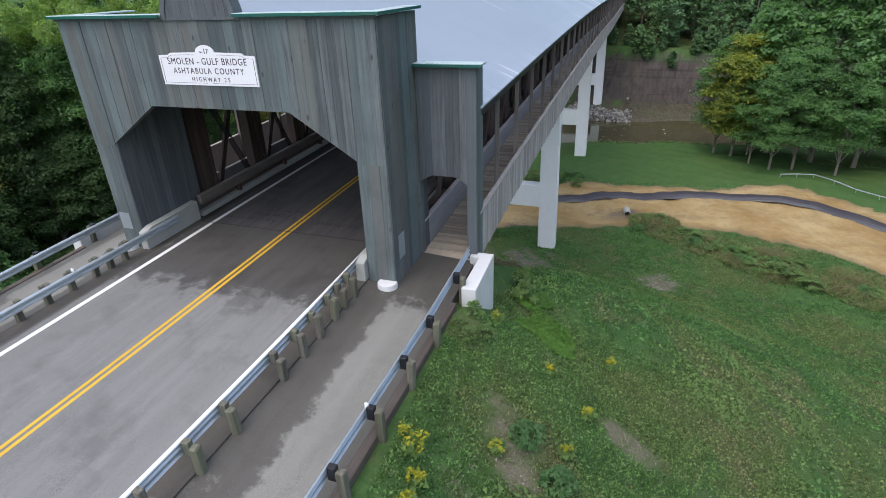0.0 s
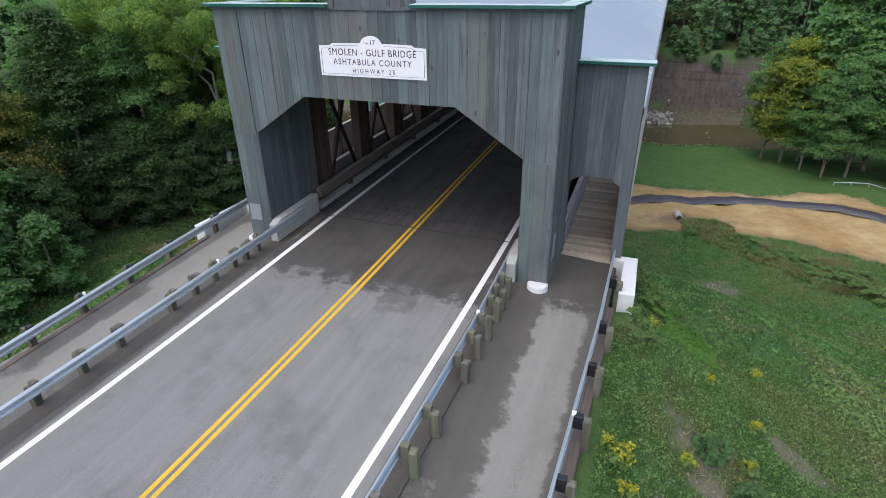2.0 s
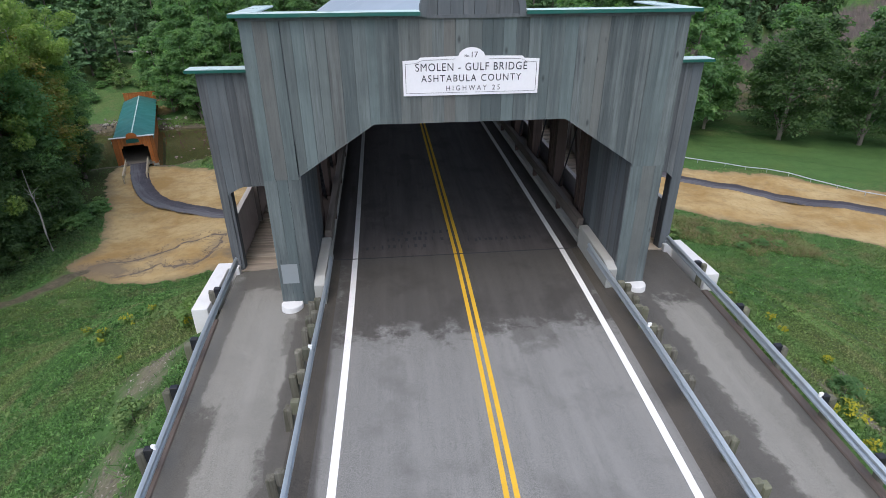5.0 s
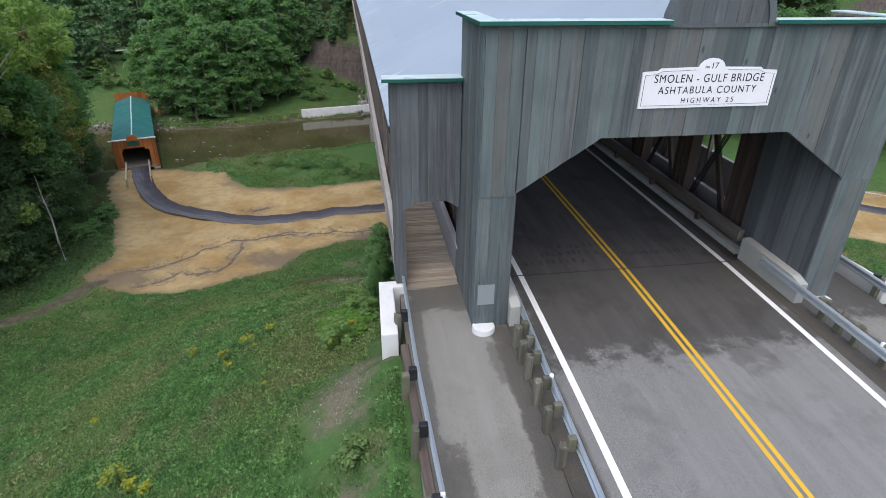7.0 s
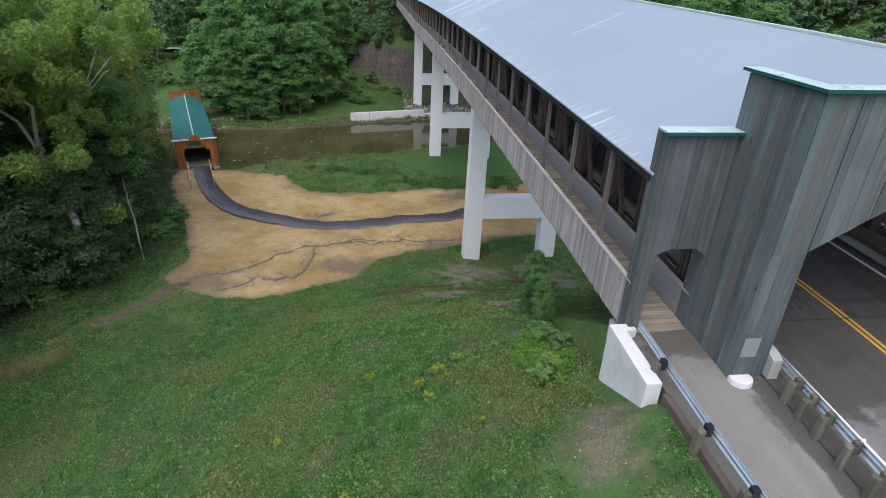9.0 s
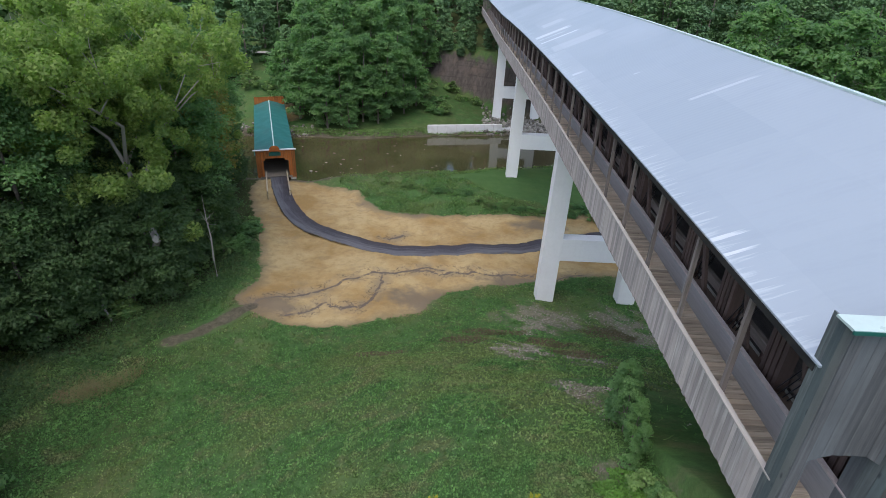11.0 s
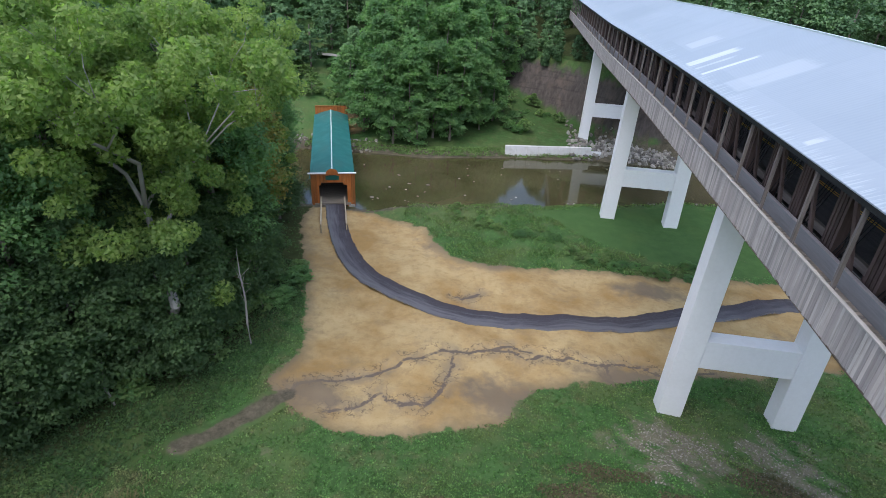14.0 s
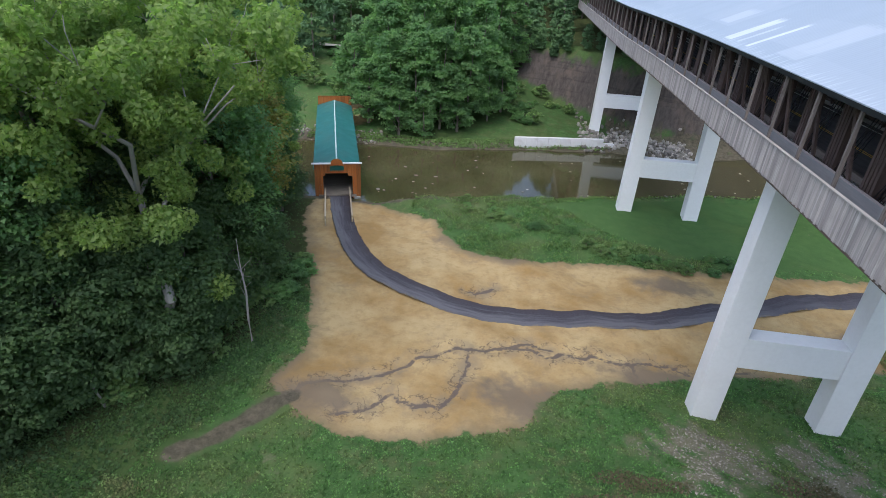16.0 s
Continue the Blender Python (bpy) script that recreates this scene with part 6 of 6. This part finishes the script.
leafy = lambda x, y, r: off_road(x, y) & ~stony(x, y, r) & (r.uniform(0, 1, x.shape) < np.clip(1.35 - np.hypot(np.abs(x) - 9, np.maximum(y, 0) + 0.3 * np.maximum(-y, 0)) / 48, 0.25, 1) * (0.4 + 0.6 * clumpy(x, y, 1.1, 2)))
CLOVER = "low clover and broad leaves among the grass"
close_l = lambda x, y, r: leafy(x, y, r) & bare_l(x, y, r)
far_l = lambda x, y, r: leafy(x, y, r) & ~((x > -22) & (y > -9) & (y < 10))
far_r = lambda x, y, r: leafy(x, y, r) & ~((x < 20) & (y < 4))
tufts("clover", CLOVER, "ground cover", (-22, -8.2), (-9, 10), 130000, 0.075, GRASSBLADE, 121, close_l, 0.9, 0.02)
tufts("clover", CLOVER, "ground cover", (-46, -8.2), (-14, 36), 150000, 0.12, GRASSBLADE, 123, far_l, 0.9, 0.03)
tufts("clover", CLOVER, "ground cover", (8.2, 20), (-15, 4), 130000, 0.07, GRASSBLADE, 122, leafy, 0.9, 0.02)
tufts("clover", CLOVER, "ground cover", (8.2, 62), (-15, 40), 190000, 0.12, GRASSBLADE, 124, far_r, 0.9, 0.03)
low = lambda x, y, r: ~inside(x, y, SAND) & off_scrape(x, y) & ~stony(x, y, r) & (y < 59) & (r.uniform(0, 1, x.shape) < (0.25 + 0.75 * clumpy(x, y, 0.8, 6)) * np.clip((y - 16) / 10, 0, 1)) & ~((np.abs(x) < 8.4) & (y < 6))
tufts("clover", CLOVER, "ground cover", (-46, 62), (18, 59), 260000, 0.14, ROUGHBLADE, 125, low, 0.9, 0.03)
pebbly = lambda x, y, r: (gravel_at(x, y) + 0.55 * clumpy(x, y, 1.9, 1) * clumpy(x, y, 0.7, 4) > 0.45 + 0.3 * r.uniform(0, 1, x.shape)) & (off_road(x, y) | (y > 8)) & ~inside(x, y, SAND)
tufts("gravel", "scattered stones and gravel on bare ground", "gravel", (-16, 22), (-11, 12), 45000, 0.07, PEBBLE, 131, pebbly, 2.5, -0.02)
tufts("gravel", "scattered stones and gravel on bare ground", "gravel", (-17, 20), (12, 52), 70000, 0.16, PEBBLE, 132, pebbly, 2.5, -0.05)
weeds = lambda x, y, r: off_road(np.abs(x) - 0.2, y) & (clumpy(x, y, 0.55, 3) + 0.25 * clumpy(x, y, 2.3, 1) > 0.92) & (np.abs(x) < 22) & (r.uniform(0, 1, x.shape) < 0.7)
tufts("weeds", "low broad-leaved weeds on the slope", "weeds", (-24, -8.5), (-13, 26), 26000, 0.11, WEEDLEAF, 104, weeds, 1.6, 0.08)
tufts("weeds", "low broad-leaved weeds on the slope", "weeds", (8.5, 24), (-13, 26), 60000, 0.11, WEEDLEAF, 105, weeds, 1.6, 0.08)
ivy = lambda x, y, r: (np.minimum(np.hypot((x - 10.9) / 1.2, (y - 2.6) / 1.5), np.hypot((x - 9.9) / 0.8, (y - 5.0) / 1.3)) < 0.5 + 0.6 * clumpy(x, y, 2, 1)) & off_road(x, y)
tufts("creeper", "bright green creeper leaves covering the bank beside the wing wall", "creeper", (8.7, 13), (0, 7), 30000, 0.09, IVYLEAF, 115, ivy, 1.8, 0.1)
tufts("creeper", "bright green creeper leaves covering the bank beside the wing wall", "creeper", (-13, -8.5), (2.6, 9), 14000, 0.09, IVYLEAF, 116, lambda x, y, r: np.hypot((x + 9.8) / 1.3, (y - 5.5) / 2.6) < 0.6 + 0.5 * clumpy(x, y, 2, 1), 1.8, 0.1)
strip_w = lambda x, y, r: ~inside(x, y, SAND) & ~inside(x, y, LAWN) & (y > 70) & (y < along(NEAR_BANK, x) - 0.3) & (r.uniform(0, 1, x.shape) < clumpy(x, y, 0.7, 4) ** 1.5)
tufts("weeds", "tall weeds along the river strip", "weeds", (-36, 9), (70, 93), 22000, 0.2, WEEDLEAF, 106, strip_w, 1.0, 0.12)
blades("tall grass along the river strip", (-36, 9), (70, 93), 60000, 0.5, 0.04, 109, strip_w)
shade_w = lambda x, y, r: off_scrape(x, y) & (x < -41.5 - 0.55 * np.maximum(0, 44 - y)) & ~inside(x, y, SAND) & (r.uniform(0, 1, x.shape) < 0.3 + 0.7 * clumpy(x, y, 0.7, 4))
# Weeds in the same leaf colour, with the forest's shade in it.
tufts("weeds", "weeds along the forest edge, darkened for the forest's shade", "weeds", (-62, -40), (22, 66), 50000, 0.2, LEAF_DARK_SHADE, 110, shade_w, 1.0, 0.1)
edge_w = lambda x, y, r: (y > along(NEAR_BANK, x) - 2.2) & (y < along(NEAR_BANK, x) - 0.2)
tufts("weeds", "grass fringe along the river bank", "weeds", (-30, 60), (84, 108), 16000, 0.26, WEEDLEAF, 107, edge_w, 0.5, 0.2)


far_w = lambda x, y, r: (y > along(FAR_BANK, x) + 0.4) & (y < along(FAR_BANK, x) + 3.8) & (r.uniform(0, 1, x.shape) < 0.2 + 0.8 * clumpy(x, y, 0.9, 3))
tufts("weeds", "rough weeds along the far river bank", "weeds", (-62, -4), (108, 126), 50000, 0.3, WEEDLEAF, 144, far_w, 0.8, 0.15)


def ditch(x, y, r):
    t_ = np.clip((x - 15) / 33, 0, 1)
    return (np.abs(y - (59.0 - 19 * t_ ** 0.9)) < 4.2 * (0.3 + clumpy(x, y, 0.5, 2))) & (r.uniform(0, 1, x.shape) < 0.15 + 0.55 * clumpy(x, y, 1.1, 5))


blades("tall dry grass along the ditch", (14, 49), (34, 63), 150000, 0.75, 0.035, 141, ditch, DRYBLADE)
tufts("weeds", "mixed green weeds along the ditch", "weeds", (14, 49), (34, 63), 60000, 0.24, WEEDLEAF, 143, ditch, 0.8, 0.15)
BROWN = [(-47.5, 33.5), (-43.5, 33), (-42.6, 30), (-45.5, 27.2), (-50.5, 27), (-50, 31)]
brown = lambda x, y, r: inside(x, y, BROWN) & (clumpy(x, y, 0.6, 4) > 0.4 + 0.4 * r.uniform(0, 1, x.shape))
blades("brown dead weeds below the forest edge", (-58, -42), (22, 40), 60000, 0.45, 0.03, 142, brown, DRYBLADE)
PIER_DIRT = ((-15, 35, 3.2, 2.2), (-6.5, 35.5, 3.2, 2.4), (-4.5, 31.5, 3.4, 3), (1, 40, 4, 3), (-11.5, 38.5, 4, 1.8), (-23, 33, 3, 1.6))
withered = lambda x, y, r: (np.minimum.reduce([np.hypot((x - cx) / rx, (y - cy) / ry) for cx, cy, rx, ry in PIER_DIRT]) < 0.45 + 0.6 * clumpy(x, y, 1.2, 2) * r.uniform(0.3, 1, x.shape)) & ~inside(x, y, SAND)
tufts("weeds", "withered brown weeds round the pier feet", "weeds", (-28, 6), (26, 45), 90000, 0.13, DEADWEED, 145, withered, 1.0, 0.04)
hollow = lambda x, y, r: (r.uniform(0, 1, x.shape) < 0.25 + 0.75 * clumpy(x, y, 0.8, 3)) & off_scrape(x, y) & ~inside(x, y, SAND)
tufts("weeds", "dull rough grass and weeds below the forest", "weeds", (-62, -44), (6, 34), 80000, 0.15, ROUGHBLADE, 146, hollow, 0.9, 0.04)


def goldenrod(x, y, s):
    g = thing("goldenrod", "clump of yellow goldenrod flowers among the weeds", "wildflower", (x, y, height(x, y)), "goldenrod clumps")
    rng = np.random.default_rng(int(abs(x * 91 + y * 57) * 10))
    st = rng.normal(size=(9, 2)) * 0.2 * s
    p, n, q, m = [], [], [], []
    bm = bm_new()
    for a, b in st:
        h = s * rng.uniform(0.5, 0.85)
        tube(bm, [(a * 0.5, b * 0.5, -0.1), (a, b, h)], [0.012, 0.006], 4)
        for _ in range(26):
            t_ = rng.uniform(0.1, 0.85)
            p.append((a * (0.5 + 0.5 * t_) + rng.normal() * 0.07, b * (0.5 + 0.5 * t_) + rng.normal() * 0.07, h * t_)), n.append(rng.normal(size=3))
        for _ in range(16):
            q.append((a + rng.normal() * 0.07 * s, b + rng.normal() * 0.07 * s, h + rng.uniform(-0.1, 0.06))), m.append(rng.normal(size=3) * 0.5 + np.array([0, 0, 1]))
    part("stem", bm, WEEDLEAF, g)
    for nm, pp, nn_, sz, mt in (("foliage", p, n, 0.13, WEEDLEAF), ("blossom", q, m, 0.06, FLOWER)):
        nn_ = np.array(nn_) / np.linalg.norm(np.array(nn_), axis=1)[:, None]
        o = new(nm, foliage_mesh(nm, np.array(pp), nn_, sz, mt, rng))
        o.parent = g


for x, y, s in ((8.9, -5.9, 1.05), (9.2, -6.6, 0.8), (9.1, -7.2, 0.6), (10.6, -4.4, 0.8), (12.7, -1.2, 0.8), (13.2, 2.4, 0.9), (11.4, -0.4, 0.7), (12.2, -3.2, 0.7), (9.4, 0.2, 0.8), (-14.1, 5.9, 1.0), (-13.2, 6.5, 0.8), (-15, 5.2, 0.8), (-16.9, 7.4, 0.9), (-17.7, 0.9, 1.2), (-18.3, 1.4, 1.0), (-17.1, 0.3, 0.9), (-16.4, -0.2, 0.8), (-10.6, 3.6, 0.8), (-9.7, 4.4, 0.7), (-14.6, 4.4, 0.6), (-12.9, 2.4, 0.5), (-21, 6, 0.7)):
    goldenrod(x, y, s * 0.8 if s > 1.04 else s * 0.55)

# ---- river bank: stones, riprap, retaining wall ----
def stone_mesh(seed, flat=0.7):
    bm = bm_new()
    bmesh.ops.create_icosphere(bm, subdivisions=1, radius=0.5)
    r_ = random.Random(seed)
    for v in bm.verts:
        v.co *= r_.uniform(0.72, 1.12)
        v.co.z *= flat
    return as_mesh("stone", bm, STONE)


stones = [stone_mesh(i) for i in range(5)]
flat_stones = [stone_mesh(i + 20, 0.35) for i in range(3)]
rip = thing("riprap", "heap of pale broken riprap stones at the pier foot", "riprap", (0, 124, PLAIN))
for i in range(620):
    x = tr.uniform(-9, 12)
    y = along(FAR_BANK, x) + 0.2 + abs(tr.gauss(0, 1)) * (6 + 0.35 * (4 - x))
    if y - along(CLIFF, x) > 1.0 or (abs(abs(x) - 4.6) < 1.5 and abs(y - 131.2) < 1.4):
        continue
    s = tr.uniform(0.5, 1.4)
    piece("stone", tr.choice(stones), rip, (x, y - 124, height(x, y) - PLAIN + 0.1 * s), (tr.uniform(0, 6), tr.uniform(0, 6), tr.uniform(0, 6)), (s, s * tr.uniform(0.7, 1.2), s))
rip2 = thing("riprap", "pale riprap stones round the footbridge end", "riprap", (-56, 117, PLAIN))
for i in range(150):
    x = tr.uniform(-66, -48)
    y = along(FAR_BANK, x) + tr.uniform(-0.5, 5.5)
    s = tr.uniform(0.4, 0.9)
    piece("stone", tr.choice(stones), rip2, (x + 56, y - 117, height(x, y) - PLAIN + 0.05), (tr.uniform(0, 6), tr.uniform(0, 6), tr.uniform(0, 6)), (s, s, s))
shoal = thing("river_stones", "scattered pale stones lying in the shallow river", "river stones", (-36, 100, WATERLEVEL))
for i in range(48):
    x = tr.uniform(-50, 24) if i % 3 else tr.uniform(-45, -22)
    t_ = tr.uniform(0.08, 0.92)
    y = along(NEAR_BANK, x) * (1 - t_) + along(FAR_BANK, x) * t_
    s = tr.uniform(0.2, 0.55) * (1.6 if i % 9 == 0 else 1)
    piece("stone", tr.choice(flat_stones), shoal, (x + 36, y - 100, 0.0), (0, 0, tr.uniform(0, 6)), (s * 1.3, s, s))
for i in range(70):
    x = tr.uniform(-12, 27)
    s = tr.uniform(0.2, 0.5)
    piece("stone", tr.choice(stones), shoal, (x + 36, along(NEAR_BANK, x) + tr.uniform(-0.5, 0.5) - 100, 0.35), (0, 0, tr.uniform(0, 6)), (s, s, s))
ret = thing("retaining_wall", "low white concrete retaining wall at the river edge", "retaining wall", (-12.6, 119.3, WATERLEVEL), turn=12.7)
for i in range(9):
    a = -10.0 + 2.22 * i
    part("panel", soften(box(bm_new(), a + 0.02, a + 2.2, -0.3, 0.35, -0.8, 2.35 - (0.9 if i == 8 else 0)), 0.04), WHITEPAINT, ret)
    part("fender", box(bm_new(), a - 0.1, a + 0.12, -0.46, -0.3, -0.8, 0.75), BARK, ret)
part("footing", box(bm_new(), -10.2, 10.2, -0.75, -0.3, -0.8, 0.08), CONCRETE, ret)

# ---- drain pipe, dirt mound, pipe rail by the lawn ----
dp = thing("drain_pipe", "pale concrete drain pipe end sticking out of the bank", "drain pipe", (13.6, 61.6, PLAIN))
bm = bm_new()
outer, inner_r = [], []
for yy in (-0.7, 1.2):
    outer.append([bm.verts.new((0.5 * math.cos(t), yy, 0.2 + 0.5 * math.sin(t))) for t in np.linspace(0, 2 * math.pi, 17)[:-1]])
    inner_r.append([bm.verts.new((0.4 * math.cos(t), yy, 0.2 + 0.4 * math.sin(t))) for t in np.linspace(0, 2 * math.pi, 17)[:-1]])
for k in range(16):
    q = (k + 1) % 16
    bm.faces.new((outer[0][k], outer[0][q], outer[1][q], outer[1][k])), bm.faces.new((inner_r[0][k], inner_r[0][q], inner_r[1][q], inner_r[1][k]))
    bm.faces.new((outer[0][k], outer[0][q], inner_r[0][q], inner_r[0][k])), bm.faces.new((outer[1][k], outer[1][q], inner_r[1][q], inner_r[1][k]))
part("barrel", bm, CONCRETE, dp)
dp.rotation_euler = (0, 0, radians(8))
rail_pts = [(36.5, 83.2), (41.2, 83.4), (47.8, 75.4), (55.2, 70.6), (64.7, 62.0), (71.3, 52.9), (80, 42)]
pr = thing("pipe_rail", "low dull galvanised metal rail along the lawn edge", "rail", (*rail_pts[0], height(*rail_pts[0])))
for (xa, ya), (xb, yb) in zip(rail_pts, rail_pts[1:]):
    o = Vector(pr.location)
    k = max(2, int(math.hypot(xb - xa, yb - ya) / 3))
    for i in range(k):
        x0, y0 = xa + (xb - xa) * i / k, ya + (yb - ya) * i / k
        x1, y1 = xa + (xb - xa) * (i + 1) / k, ya + (yb - ya) * (i + 1) / k
        part("tube", tube(bm_new(), [Vector((x0, y0, height(x0, y0) + 0.55)) - o, Vector((x1, y1, height(x1, y1) + 0.55)) - o], [0.08, 0.08], 7), GALV, pr)
        part("post", tube(bm_new(), [Vector((x0, y0, height(x0, y0) - 0.3)) - o, Vector((x0, y0, height(x0, y0) + 0.5)) - o], [0.05, 0.05], 6), GALV, pr)

# ---- boards and planks laid along the bridge, nearest ones singly ----
def board_mesh(name, dims, mat, bev=0.006):
    return as_mesh(name, box(bm_new(), *dims), mat)


pr_ = random.Random(8)
for sx in (-1, 1):
    shapes = [board_mesh("rail_board", (*sorted((sx * (RAIL_X - 0.055), sx * (RAIL_X - 0.015))), 0.004, 0.196, RAIL_LOW - dz, RAIL_TOP), RAILWOOD) for dz in (0.0, 0.02, -0.025, 0.05)]
    rest = bm_new()
    n = int((LEN - 0.4) / 0.2)
    for i in range(n):
        y = 3.36 + 0.2 * i
        x = pr_.uniform(0, 0.014) * sx
        q = x - 0.008 * (y - 3)
        if i < 290:
            piece("rail_board", pr_.choice(shapes), bridge, (x - 0.008 * (y - 3), y - BY, rise(y)))
        else:
            box(rest, *sorted((sx * (RAIL_X - 0.055) + q, sx * (RAIL_X - 0.015) + q)), y - BY + 0.004, y - BY + 0.196, RAIL_LOW - pr_.choice((0, 0.02, -0.03)) + rise(y), RAIL_TOP + rise(y))
    tagged(part("rail_boarding", rest, RAILWOOD_FAR, bridge), kind="stuff")
    planks = [board_mesh("plank", (*sorted((sx * 5.93, sx * (7.92 + dx))), 0.006, 0.232, -0.27, -0.22 + dz), DECKWOOD) for dx, dz in ((0, 0), (0.02, 0.012), (-0.015, 0.006))]
    rest = bm_new()
    n = int((LEN - 0.2) / 0.24)
    for i in range(n):
        y = 2.52 + 0.24 * i
        up = rise(y) + 0.24 * min(max((y - 6) / 12, 0), 1)
        if i < 200:
            piece("plank", pr_.choice(planks), bridge, (-0.008 * (y - 3), y - BY, up))
        else:
            box(rest, *sorted((sx * 5.93 - 0.008 * (y - 3), sx * 7.92 - 0.008 * (y - 3))), y - BY + 0.006, y - BY + 0.232, -0.27 + up, -0.22 + up)
    tagged(part("planking", rest, DECKWOOD_FAR, bridge), kind="stuff")
